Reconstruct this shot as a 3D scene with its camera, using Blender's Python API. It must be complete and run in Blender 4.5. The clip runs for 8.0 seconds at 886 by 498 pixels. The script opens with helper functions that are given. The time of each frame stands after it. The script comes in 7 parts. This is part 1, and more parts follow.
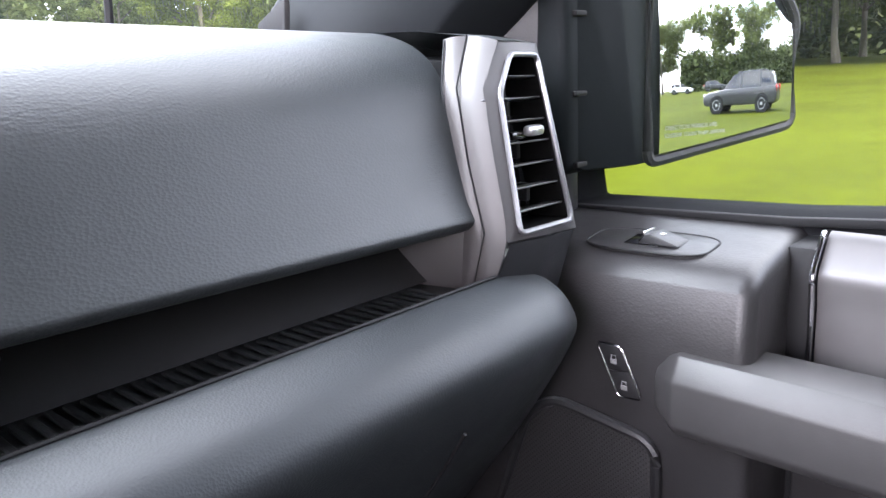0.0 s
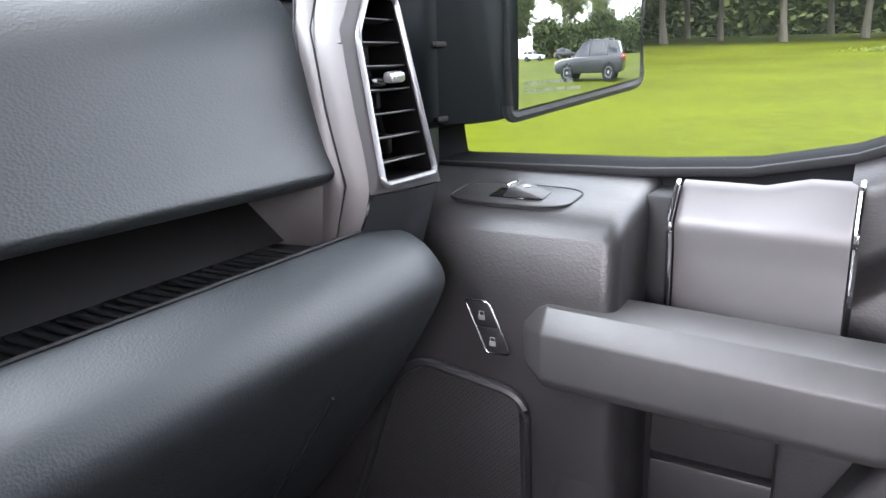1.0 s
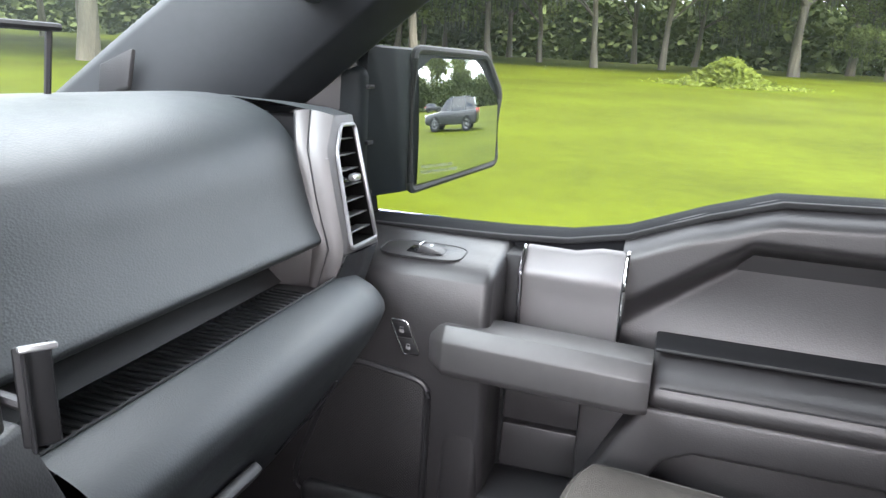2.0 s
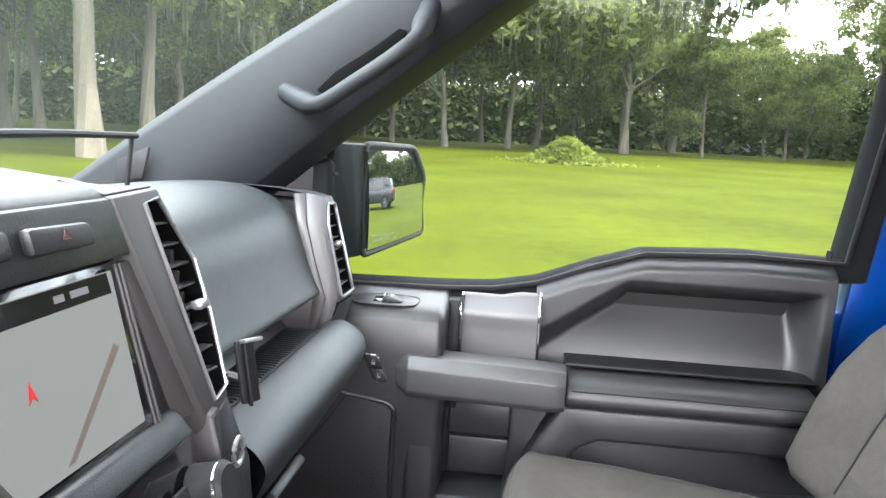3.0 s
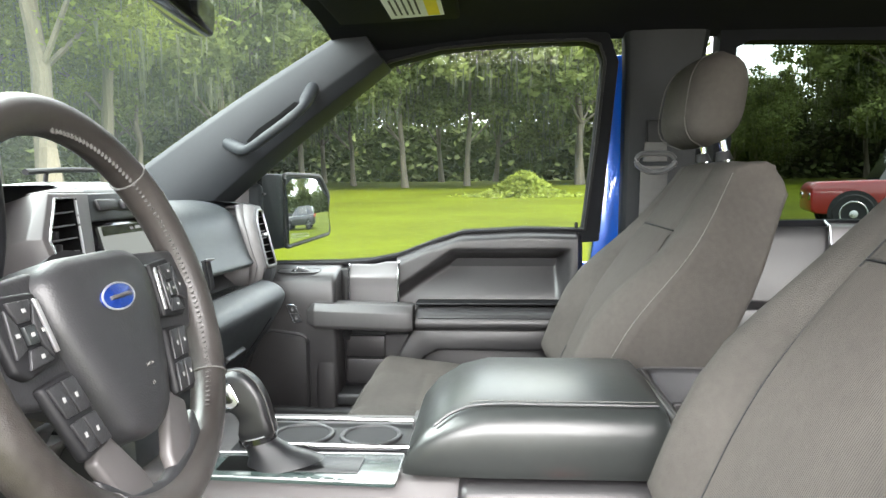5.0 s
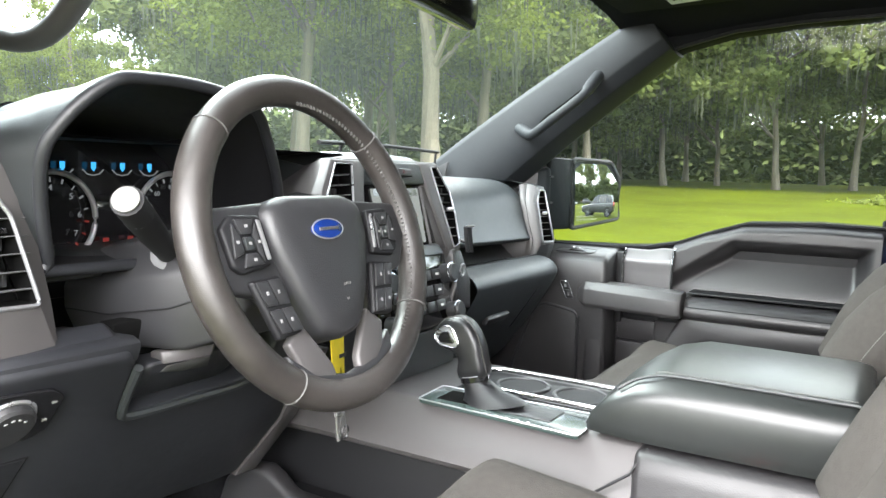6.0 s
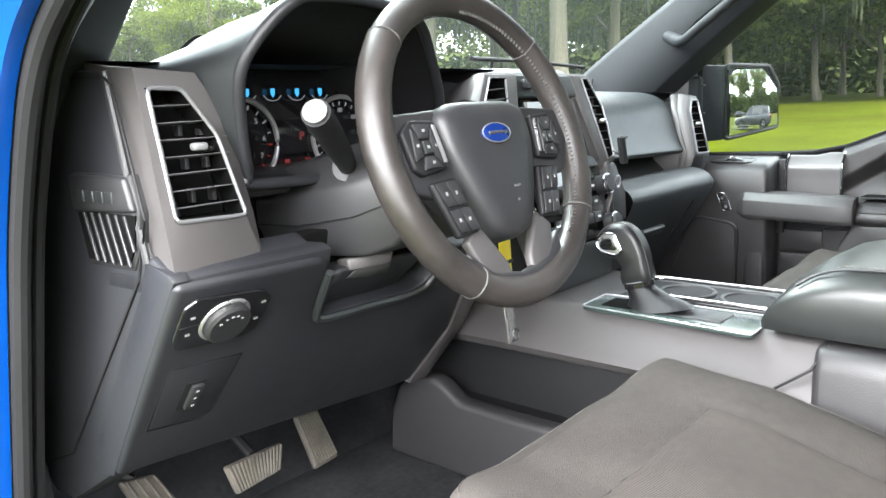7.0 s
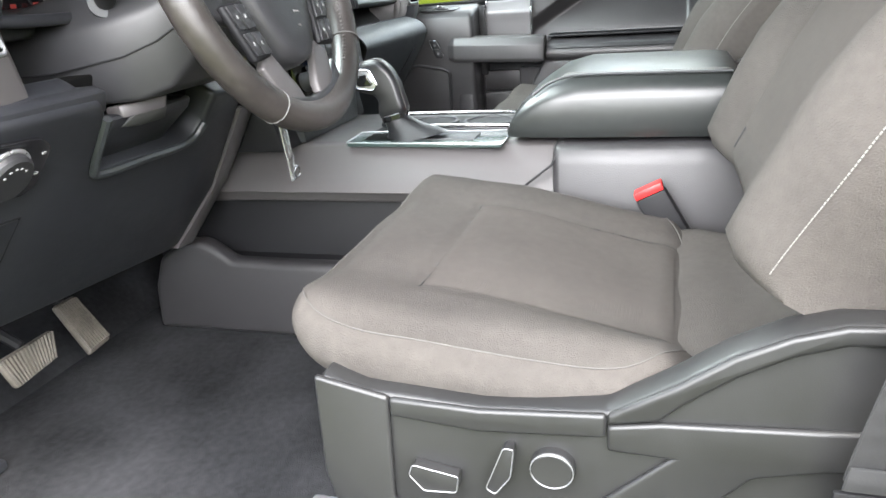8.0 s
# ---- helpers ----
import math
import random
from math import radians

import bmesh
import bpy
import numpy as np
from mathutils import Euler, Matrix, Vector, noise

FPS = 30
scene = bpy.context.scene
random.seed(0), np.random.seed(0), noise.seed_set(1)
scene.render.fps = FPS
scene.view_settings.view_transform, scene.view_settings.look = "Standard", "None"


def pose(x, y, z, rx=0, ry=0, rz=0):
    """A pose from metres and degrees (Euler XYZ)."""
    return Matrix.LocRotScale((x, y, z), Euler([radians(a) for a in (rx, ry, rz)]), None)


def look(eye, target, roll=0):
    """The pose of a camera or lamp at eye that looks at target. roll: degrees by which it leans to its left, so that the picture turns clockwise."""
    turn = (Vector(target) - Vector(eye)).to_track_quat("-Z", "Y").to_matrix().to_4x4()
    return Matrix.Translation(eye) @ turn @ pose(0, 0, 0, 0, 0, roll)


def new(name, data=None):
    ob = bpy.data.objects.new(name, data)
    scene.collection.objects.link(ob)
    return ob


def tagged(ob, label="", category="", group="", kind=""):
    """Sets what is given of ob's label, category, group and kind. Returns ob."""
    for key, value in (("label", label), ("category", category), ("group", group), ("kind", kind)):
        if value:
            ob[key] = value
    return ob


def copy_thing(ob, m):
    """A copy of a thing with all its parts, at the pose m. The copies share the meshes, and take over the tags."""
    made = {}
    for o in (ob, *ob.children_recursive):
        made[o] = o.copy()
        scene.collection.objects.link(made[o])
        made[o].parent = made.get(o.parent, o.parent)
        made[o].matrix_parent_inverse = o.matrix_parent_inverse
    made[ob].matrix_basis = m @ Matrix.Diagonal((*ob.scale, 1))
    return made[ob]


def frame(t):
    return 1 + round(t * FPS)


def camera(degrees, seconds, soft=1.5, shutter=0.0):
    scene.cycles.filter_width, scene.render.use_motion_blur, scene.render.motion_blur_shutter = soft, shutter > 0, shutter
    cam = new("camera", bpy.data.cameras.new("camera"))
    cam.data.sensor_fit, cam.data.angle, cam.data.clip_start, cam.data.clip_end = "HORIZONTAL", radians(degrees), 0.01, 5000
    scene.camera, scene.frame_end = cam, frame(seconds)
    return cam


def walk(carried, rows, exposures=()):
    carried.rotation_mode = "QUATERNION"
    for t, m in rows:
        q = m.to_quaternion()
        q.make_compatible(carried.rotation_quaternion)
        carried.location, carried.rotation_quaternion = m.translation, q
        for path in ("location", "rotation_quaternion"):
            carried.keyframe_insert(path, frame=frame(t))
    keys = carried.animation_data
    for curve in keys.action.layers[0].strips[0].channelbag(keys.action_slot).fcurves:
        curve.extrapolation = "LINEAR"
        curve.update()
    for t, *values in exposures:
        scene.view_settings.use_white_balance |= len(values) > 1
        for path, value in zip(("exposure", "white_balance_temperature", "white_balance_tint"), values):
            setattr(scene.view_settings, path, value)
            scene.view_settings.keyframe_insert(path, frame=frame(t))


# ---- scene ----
cam = camera(61.6, 8.0)
PATH = [
    (0, (0.253, -0.265, 1.421), (1.693, 1.047, 0.969), -2.8),
    (0.5, (0.263, -0.252, 1.407), (1.835, 0.879, 0.906), -1.9),
    (1, (0.27, -0.244, 1.399), (1.924, 0.748, 0.871), -1.7),
    (1.5, (0.174, -0.271, 1.459), (1.927, 0.525, 0.918), 0.4),
    (1.7, (0.083, -0.292, 1.495), (1.875, 0.417, 0.959), 1.6),
    (2.8, (-0.243, -0.196, 1.532), (1.708, 0.044, 1.167), 4.1),
    (3, (-0.316, -0.204, 1.534), (1.651, 0.013, 1.242), 2.9),
    (3.5, (-0.553, -0.301, 1.527), (1.431, -0.2, 1.292), 1.5),
    (4, (-0.738, -0.363, 1.507), (1.247, -0.463, 1.277), 1.0),
    (4.2, (-0.795, -0.366, 1.495), (1.188, -0.511, 1.284), 0.3),
    (5.3, (-1.003, -0.523, 1.5), (0.954, -0.15, 1.324), -0.3),
    (5.5, (-1.008, -0.559, 1.497), (0.904, 0.001, 1.317), 0.2),
    (6, (-1.012, -0.681, 1.47), (0.695, 0.342, 1.268), 1.6),
    (6.5, (-1.034, -0.701, 1.458), (0.463, 0.602, 1.208), 1.3),
    (7, (-1.059, -0.664, 1.433), (0.418, 0.634, 1.069), -2.5),
    (7.5, (-1.122, -0.614, 1.406), (0.538, 0.357, 0.857), -5.6),
    (8, (-1.177, -0.591, 1.379), (0.606, -0.016, 0.679), -4.4),
]
walk(cam, [(t, look(eye, target, roll)) for t, eye, target, roll in PATH], exposures=[(0.0, 3.17, 6300, 22), (1.5, 3.20, 6450, 17), (3.0, 3.25, 6470, 12), (4.0, 3.38, 6780, 11), (5.5, 3.25, 6700, 8), (6.5, 3.22, 6550, 8), (8.0, 3.20, 6500, 9)])

# ---- light: bright, mostly clouded sky and a veiled sun ----
CX0 = 0.045
SUN_ELEV, SUN_ROT = radians(52), radians(200)
world = bpy.data.worlds.new("world")
scene.world = world
world.use_nodes = True
wn, wl = world.node_tree.nodes, world.node_tree.links
wn.clear()
w_out = wn.new("ShaderNodeOutputWorld")
w_bg = wn.new("ShaderNodeBackground")
w_sky = wn.new("ShaderNodeTexSky")
w_sky.sky_type, w_sky.sun_disc = "NISHITA", False
w_sky.sun_elevation, w_sky.sun_rotation = SUN_ELEV, SUN_ROT
w_co = wn.new("ShaderNodeTexCoord")
w_map = wn.new("ShaderNodeMapping")
w_map.inputs["Scale"].default_value = (1, 1, 2.2)
w_no = wn.new("ShaderNodeTexNoise")
w_no.inputs["Scale"].default_value, w_no.inputs["Detail"].default_value = 3.0, 6.0
w_ramp = wn.new("ShaderNodeValToRGB")
w_ramp.color_ramp.elements[0].position, w_ramp.color_ramp.elements[1].position = 0.30, 0.55
w_mix = wn.new("ShaderNodeMixRGB")
w_mix.inputs[2].default_value = (8.2, 8.6, 8.8, 1)
wl.new(w_co.outputs["Generated"], w_map.inputs[0])
wl.new(w_map.outputs[0], w_no.inputs["Vector"])
wl.new(w_no.outputs[0], w_ramp.inputs[0])
wl.new(w_ramp.outputs[0], w_mix.inputs[0])
wl.new(w_sky.outputs[0], w_mix.inputs[1])
wl.new(w_mix.outputs[0], w_bg.inputs[0])
w_bg.inputs[1].default_value = 0.15
wl.new(w_bg.outputs[0], w_out.inputs[0])
sun = new("sun", bpy.data.lights.new("sun", "SUN"))
sun.data.energy, sun.data.angle, sun.data.color = 1.5, radians(12), (1.0, 0.95, 0.88)
sun.rotation_euler = (radians(90) - SUN_ELEV, 0, radians(180) - SUN_ROT)

# the open driver's doorway: a lamp as wide as the opening stands in for the sky's light there
day = new("doorway_daylight", bpy.data.lights.new("doorway_daylight", "AREA"))
day.data.shape, day.data.size, day.data.size_y, day.data.energy, day.data.color = "RECTANGLE", 2.5, 1.3, 33, (1.0, 0.96, 0.97)
day.matrix_world = look((-1.80, -0.62, 2.05), (-0.2, -0.35, 0.95))

# above the windscreen: an added lamp, out of view, stands in for the sky
day2 = new("windscreen_daylight", bpy.data.lights.new("windscreen_daylight", "AREA"))
day2.data.shape, day2.data.size, day2.data.size_y, day2.data.energy, day2.data.color = "RECTANGLE", 1.6, 0.6, 10, (0.86, 0.97, 0.98)
day2.matrix_world = look((CX0, 0.62, 2.20), (CX0 + 0.05, 0.10, 1.35))


# ---- materials ----
def material(name, colour, rough=0.5, metal=0.0, spec=0.5, vary=0.15, scale=6.0, bump=0.0, bscale=300.0, kind="noise", coat=0.0, rvary=0.0, stretch=(1, 1, 1), island=0.0, obrand=0.0):
    """A surface with colour variation at two scales and a fine relief of its own."""
    m = bpy.data.materials.new(name)
    m.use_nodes = True
    n, l = m.node_tree.nodes, m.node_tree.links
    b = n["Principled BSDF"]
    b.inputs["Roughness"].default_value, b.inputs["Metallic"].default_value = rough, metal
    b.inputs["Specular IOR Level"].default_value, b.inputs["Coat Weight"].default_value = spec, coat
    co = n.new("ShaderNodeTexCoord")
    mp = n.new("ShaderNodeMapping")
    mp.inputs["Scale"].default_value = stretch
    l.new(co.outputs["Object"], mp.inputs[0])
    big, small = n.new("ShaderNodeTexNoise"), n.new("ShaderNodeTexNoise")
    big.inputs["Scale"].default_value, big.inputs["Detail"].default_value = scale, 3
    small.inputs["Scale"].default_value, small.inputs["Detail"].default_value = scale * 14, 2
    for x in (big, small):
        l.new(mp.outputs[0], x.inputs["Vector"])
    add = n.new("ShaderNodeMath")
    add.operation = "MULTIPLY_ADD"
    add.inputs[1].default_value = 0.45
    l.new(small.outputs[0], add.inputs[0])
    l.new(big.outputs[0], add.inputs[2])
    rg = n.new("ShaderNodeMapRange")
    rg.inputs["From Min"].default_value, rg.inputs["From Max"].default_value = 0.45, 1.0
    rg.inputs["To Min"].default_value, rg.inputs["To Max"].default_value = 1 - vary, 1 + vary
    l.new(add.outputs[0], rg.inputs[0])
    val = rg.outputs[0]
    if island or obrand:
        src = n.new("ShaderNodeNewGeometry").outputs["Random Per Island"] if island else n.new("ShaderNodeObjectInfo").outputs["Random"]
        ir = n.new("ShaderNodeMapRange")
        amount = island or obrand
        ir.inputs["To Min"].default_value, ir.inputs["To Max"].default_value = 1 - amount, 1 + amount
        l.new(src, ir.inputs[0])
        mu = n.new("ShaderNodeMath")
        mu.operation = "MULTIPLY"
        l.new(val, mu.inputs[0])
        l.new(ir.outputs[0], mu.inputs[1])
        val = mu.outputs[0]
    mx = n.new("ShaderNodeVectorMath")
    mx.operation = "SCALE"
    mx.inputs[0].default_value = colour
    l.new(val, mx.inputs["Scale"])
    l.new(mx.outputs[0], b.inputs["Base Color"])
    if rvary:
        rr = n.new("ShaderNodeMapRange")
        rr.inputs["From Min"].default_value, rr.inputs["From Max"].default_value = 0.45, 1.0
        rr.inputs["To Min"].default_value, rr.inputs["To Max"].default_value = max(0.02, rough - rvary), rough + rvary
        l.new(add.outputs[0], rr.inputs[0])
        l.new(rr.outputs[0], b.inputs["Roughness"])
    if bump:
        bp = n.new("ShaderNodeBump")
        bp.inputs["Strength"].default_value, bp.inputs["Distance"].default_value = min(1, bump), 0.001
        if kind == "leather":
            tx = n.new("ShaderNodeTexVoronoi")
            tx.feature = "F1"
            tx.inputs["Scale"].default_value = bscale
            out = tx.outputs["Distance"]
        elif kind == "wave":
            tx = n.new("ShaderNodeTexWave")
            tx.inputs["Scale"].default_value, tx.inputs["Distortion"].default_value = bscale, 0.6
            out = tx.outputs["Fac"]
        else:
            tx = n.new("ShaderNodeTexNoise")
            tx.inputs["Scale"].default_value, tx.inputs["Detail"].default_value = bscale, 4
            out = tx.outputs[0]
        l.new(mp.outputs[0], tx.inputs["Vector"])
        l.new(out, bp.inputs["Height"])
        l.new(bp.outputs[0], b.inputs["Normal"])
    return m


def pane(name, tint, haze=0.0, rough=0.0):
    """Thin clear glass: what lies behind shows through, with a sheen that grows towards grazing."""
    m = bpy.data.materials.new(name)
    m.use_nodes = True
    n, l = m.node_tree.nodes, m.node_tree.links
    n.clear()
    out, mix = n.new("ShaderNodeOutputMaterial"), n.new("ShaderNodeMixShader")
    tr, gl, fr = n.new("ShaderNodeBsdfTransparent"), n.new("ShaderNodeBsdfGlossy"), n.new("ShaderNodeFresnel")
    tr.inputs[0].default_value = (*tint, 1)
    gl.inputs["Roughness"].default_value = rough
    fr.inputs["IOR"].default_value = 1.16
    l.new(fr.outputs[0], mix.inputs[0])
    l.new(tr.outputs[0], mix.inputs[1])
    l.new(gl.outputs[0], mix.inputs[2])
    if haze:
        # a pale green translucent film puts a faint haze over the view behind
        film, mix2 = n.new("ShaderNodeBsdfTranslucent"), n.new("ShaderNodeMixShader")
        film.inputs[0].default_value = (0.72, 0.85, 0.72, 1)
        mix2.inputs[0].default_value = haze
        l.new(mix.outputs[0], mix2.inputs[1])
        l.new(film.outputs[0], mix2.inputs[2])
        l.new(mix2.outputs[0], out.inputs[0])
    else:
        l.new(mix.outputs[0], out.inputs[0])
    return m


def glow(name, colour, strength):
    m = bpy.data.materials.new(name)
    m.use_nodes = True
    b = m.node_tree.nodes["Principled BSDF"]
    b.inputs["Base Color"].default_value = (0.01, 0.01, 0.01, 1)
    b.inputs["Emission Color"].default_value, b.inputs["Emission Strength"].default_value = (*colour, 1), strength
    return m


M_DASH = material("soft_black_vinyl", (0.013, 0.015, 0.016), 0.42, bump=0.16, bscale=800, kind="leather", rvary=0.08, spec=0.65)
M_PAD = material("grained_black_vinyl", (0.0135, 0.0165, 0.0182), 0.45, bump=0.17, bscale=640, stretch=(0.7, 1, 1), kind="leather", rvary=0.07, spec=0.65)
M_PLASTIC = material("charcoal_plastic", (0.0165, 0.0165, 0.018), 0.46, bump=0.15, bscale=600, kind="leather", rvary=0.08)
M_DOOR = material("grained_door_vinyl", (0.0215, 0.0205, 0.0215), 0.43, bump=0.13, bscale=600, stretch=(1, 0.75, 1), kind="leather", rvary=0.08)
M_DARK = material("matte_black_plastic", (0.006, 0.006, 0.007), 0.6, spec=0.3, bump=0.1, bscale=500)
M_TRIM = material("warm_grey_metallic_paint", (0.055, 0.051, 0.051), 0.48, metal=0.12, vary=0.06, rvary=0.05)
M_SATIN = material("satin_silver_paint", (0.42, 0.42, 0.43), 0.3, metal=0.75, vary=0.06, rvary=0.06)
M_WEAVE = material("silver_weave_trim", (0.10, 0.094, 0.096), 0.42, metal=0.25, bump=0.05, bscale=1500, stretch=(1, 0.6, 1), kind="leather", vary=0.05)
M_BEZEL = material("dull_satin_bezel", (0.24, 0.24, 0.25), 0.34, metal=0.7, vary=0.08, rvary=0.08)
M_CHROME = material("chrome", (0.58, 0.58, 0.6), 0.16, metal=1.0, vary=0.03)
M_GLOSS = material("gloss_black", (0.008, 0.008, 0.009), 0.12, coat=0.4, vary=0.05)
M_LEATHER = material("wheel_leather", (0.0235, 0.0205, 0.019), 0.42, vary=0.45, bump=0.2, bscale=1000, kind="leather", rvary=0.1, scale=9)
M_FABRIC = material("grey_woven_fabric", (0.048, 0.0435, 0.0395), 0.9, spec=0.15, bump=0.9, bscale=620, vary=0.22, scale=7)
M_RIB = material("grey_ribbed_fabric", (0.052, 0.0465, 0.042), 0.9, spec=0.15, bump=0.35, bscale=120, kind="wave", vary=0.18, scale=6)
M_THREAD = material("pale_thread", (0.13, 0.125, 0.118), 0.8)
M_CARPET = material("black_carpet", (0.017, 0.0172, 0.0185), 0.95, spec=0.1, bump=1.0, bscale=450, vary=0.6, scale=6)
M_ROOF = material("dark_headliner", (0.010, 0.0105, 0.012), 0.95, spec=0.1, bump=0.3, bscale=500)
M_BLUE = material("blue_car_paint", (0.0, 0.072, 0.4), 0.25, metal=0.25, coat=1.0, vary=0.04)
M_RUBBER = material("black_rubber", (0.007, 0.007, 0.008), 0.7, spec=0.3, bump=0.1, bscale=200)
M_PEDAL = material("worn_pedal_rubber", (0.062, 0.054, 0.044), 0.75, vary=0.5, scale=18)
M_RED = material("red_plastic", (0.55, 0.02, 0.02), 0.35)
M_YELLOW = material("yellow_card", (0.8, 0.62, 0.02), 0.6)
M_WHITE = material("white_print", (0.75, 0.75, 0.73), 0.6)
M_BELT = material("grey_belt_webbing", (0.07, 0.068, 0.066), 0.85, bump=0.5, bscale=200, kind="wave")
M_BELT2 = material("black_belt_webbing", (0.016, 0.016, 0.0165), 0.85, bump=0.5, bscale=400, kind="wave")
M_CLEAR = material("clear_acrylic", (0.4, 0.4, 0.38), 0.1, coat=0.5)
M_CLEAR.node_tree.nodes["Principled BSDF"].inputs["Transmission Weight"].default_value = 0.85
M_PRINT = material("etched_print", (0.16, 0.17, 0.15), 0.5)
M_WINDSHIELD = pane("windshield_glass", (0.93, 0.96, 0.94), 0.009)
M_GLASS = pane("window_glass", (0.9, 0.93, 0.91), 0.012)
M_MIRROR = material("mirror_glass", (0.62, 0.65, 0.66), 0.01, metal=1.0, vary=0.0)
M_SCREEN = glow("lcd_screen", (0.8, 0.86, 0.83), 0.045)
M_SCREEN.node_tree.nodes["Principled BSDF"].inputs["Specular IOR Level"].default_value = 0.15
M_KNEE = material("matte_black_knee_plastic", (0.0115, 0.0122, 0.0145), 0.50, spec=0.45, bump=0.12, bscale=800, kind="leather", rvary=0.06)
M_PILLAR = material("pillar_cloth_trim", (0.011, 0.0125, 0.0145), 0.6, spec=0.26, bump=0.15, bscale=900)
M_SHROUD = material("column_shroud_plastic", (0.017, 0.017, 0.0185), 0.48, bump=0.1, bscale=900)
M_HANDLE = material("grey_handle_plastic", (0.036, 0.0345, 0.035), 0.45, bump=0.1, bscale=800)
M_BOL = material("bolster_vinyl", (0.015, 0.0180, 0.0205), 0.48, spec=0.45, bump=0.15, bscale=700, kind="leather", rvary=0.06)
M_SLAT = material("vent_slat_plastic", (0.06, 0.06, 0.062), 0.38)
# near-black colour that stands in for the shade inside recesses
M_SHADE = material("recess_shade_black", (0.003, 0.003, 0.003), 0.9, spec=0.05)
M_BLACKL = material("black_shifter_leather", (0.009, 0.009, 0.010), 0.36, bump=0.2, bscale=800, kind="leather", rvary=0.08)
M_CAP2 = material("worn_lever_plastic", (0.05, 0.05, 0.05), 0.45)
M_CAP = material("grey_stalk_cap", (0.085, 0.085, 0.082), 0.5)
M_MARK = material("dim_white_print", (0.2, 0.2, 0.2), 0.6)
M_CYAN = glow("cyan_display", (0.05, 0.42, 0.9), 0.15)
M_REDGLOW = glow("red_display", (0.9, 0.05, 0.03), 0.022)
M_GAUGE = glow("white_dial_print", (0.7, 0.75, 0.8), 0.026)
M_CONS = material("green_grey_gloss", (0.03, 0.045, 0.042), 0.25, coat=0.3)
M_LID = material("lid_vinyl", (0.018, 0.020, 0.0195), 0.34, bump=0.04, bscale=500, rvary=0.04)
M_THREAD2 = material("grey_thread", (0.055, 0.051, 0.047), 0.8)
M_VAL = material("seat_valance_plastic", (0.013, 0.013, 0.0132), 0.40, spec=0.4, bump=0.05, bscale=700, kind="leather", rvary=0.06)
M_BADGE = material("blue_badge_enamel", (0.006, 0.022, 0.13), 0.2, coat=0.5)
M_GRASS = material("lawn", (0.040, 0.051, 0.001), 0.9, spec=0.04, vary=0.3, scale=0.25, bump=1.0, bscale=25)
M_BARK = material("grey_bark", (0.095, 0.082, 0.06), 0.95, vary=0.35, scale=2, bump=1.0, bscale=14, stretch=(1, 1, 0.25))
M_LEAF = material("oak_leaves", (0.12, 0.148, 0.048), 0.7, spec=0.1, vary=0.35, scale=0.25, island=0.4)
M_LEAF2 = material("light_leaves", (0.13, 0.16, 0.03), 0.7, spec=0.1, vary=0.3, scale=0.3, island=0.35)
# darker than the oak leaves: the understorey's shade is put into the colour
M_WOODS = material("shaded_far_foliage", (0.062, 0.080, 0.028), 0.8, spec=0.05, vary=0.4, scale=0.12, island=0.3)
M_MOSS = material("hanging_moss", (0.10, 0.11, 0.068), 0.9, spec=0.1, vary=0.3, scale=0.5, island=0.3)
for leaf in (M_LEAF, M_LEAF2, M_MOSS):
    # light passes through the leaves
    ln, ll = leaf.node_tree.nodes, leaf.node_tree.links
    bs = ln["Principled BSDF"]
    tl, mxs, lo = ln.new("ShaderNodeBsdfTranslucent"), ln.new("ShaderNodeMixShader"), ln["Material Output"]
    ll.new(bs.inputs["Base Color"].links[0].from_socket, tl.inputs[0])
    mxs.inputs[0].default_value = 0.55
    ll.new(bs.outputs[0], mxs.inputs[1])
    ll.new(tl.outputs[0], mxs.inputs[2])
    ll.new(mxs.outputs[0], lo.inputs[0])


# ---- mesh helpers ----
def ring_faces(bm, rings, closed=True, cap=True):
    """Skin a list of rings of points, all of one length."""
    vs = [[bm.verts.new(p) for p in r] for r in rings]
    k = len(vs[0])
    for a, b in zip(vs, vs[1:]):
        for i in range(k if closed else k - 1):
            j = (i + 1) % k
            bm.faces.new((a[i], a[j], b[j], b[i]))
    if cap and closed:
        bm.faces.new(vs[0][::-1])
        bm.faces.new(vs[-1])
    return vs


def loft(rings, closed=True, cap=True):
    bm = bmesh.new()
    ring_faces(bm, rings, closed, cap)
    bmesh.ops.recalc_face_normals(bm, faces=bm.faces)
    return bm


def soften(bm, width, seg=2, angle=28):
    if width > 0:
        es = [e for e in bm.edges if len(e.link_faces) == 2 and e.calc_face_angle(0) > radians(angle)]
        bmesh.ops.bevel(bm, geom=es, offset=width, segments=seg, profile=0.5, affect="EDGES", clamp_overlap=True)
    return bm


def box(c, s, bevel=0.004, seg=2, m=None):
    bm = bmesh.new()
    bmesh.ops.create_cube(bm, size=1, matrix=Matrix.Translation(c) @ (m or Matrix()) @ Matrix.Diagonal((*s, 1)))
    return soften(bm, bevel, seg)


def prism(poly, axis, a, b, bevel=0.004, seg=2):
    """A polygon in the two axes other than the given one (in the order xyz), drawn out from a to b."""
    k = "xyz".index(axis)

    def at(p, v):
        q = list(p)
        q.insert(k, v)
        return q
    bm = loft([[at(p, a) for p in poly], [at(p, b) for p in poly]])
    return soften(bm, bevel, seg)


def plate(pts, push, bevel=0.003, seg=2):
    """A polygon of points in space, drawn out along push."""
    push = Vector(push)
    bm = loft([[Vector(p) for p in pts], [Vector(p) + push for p in pts]])
    return soften(bm, bevel, seg)


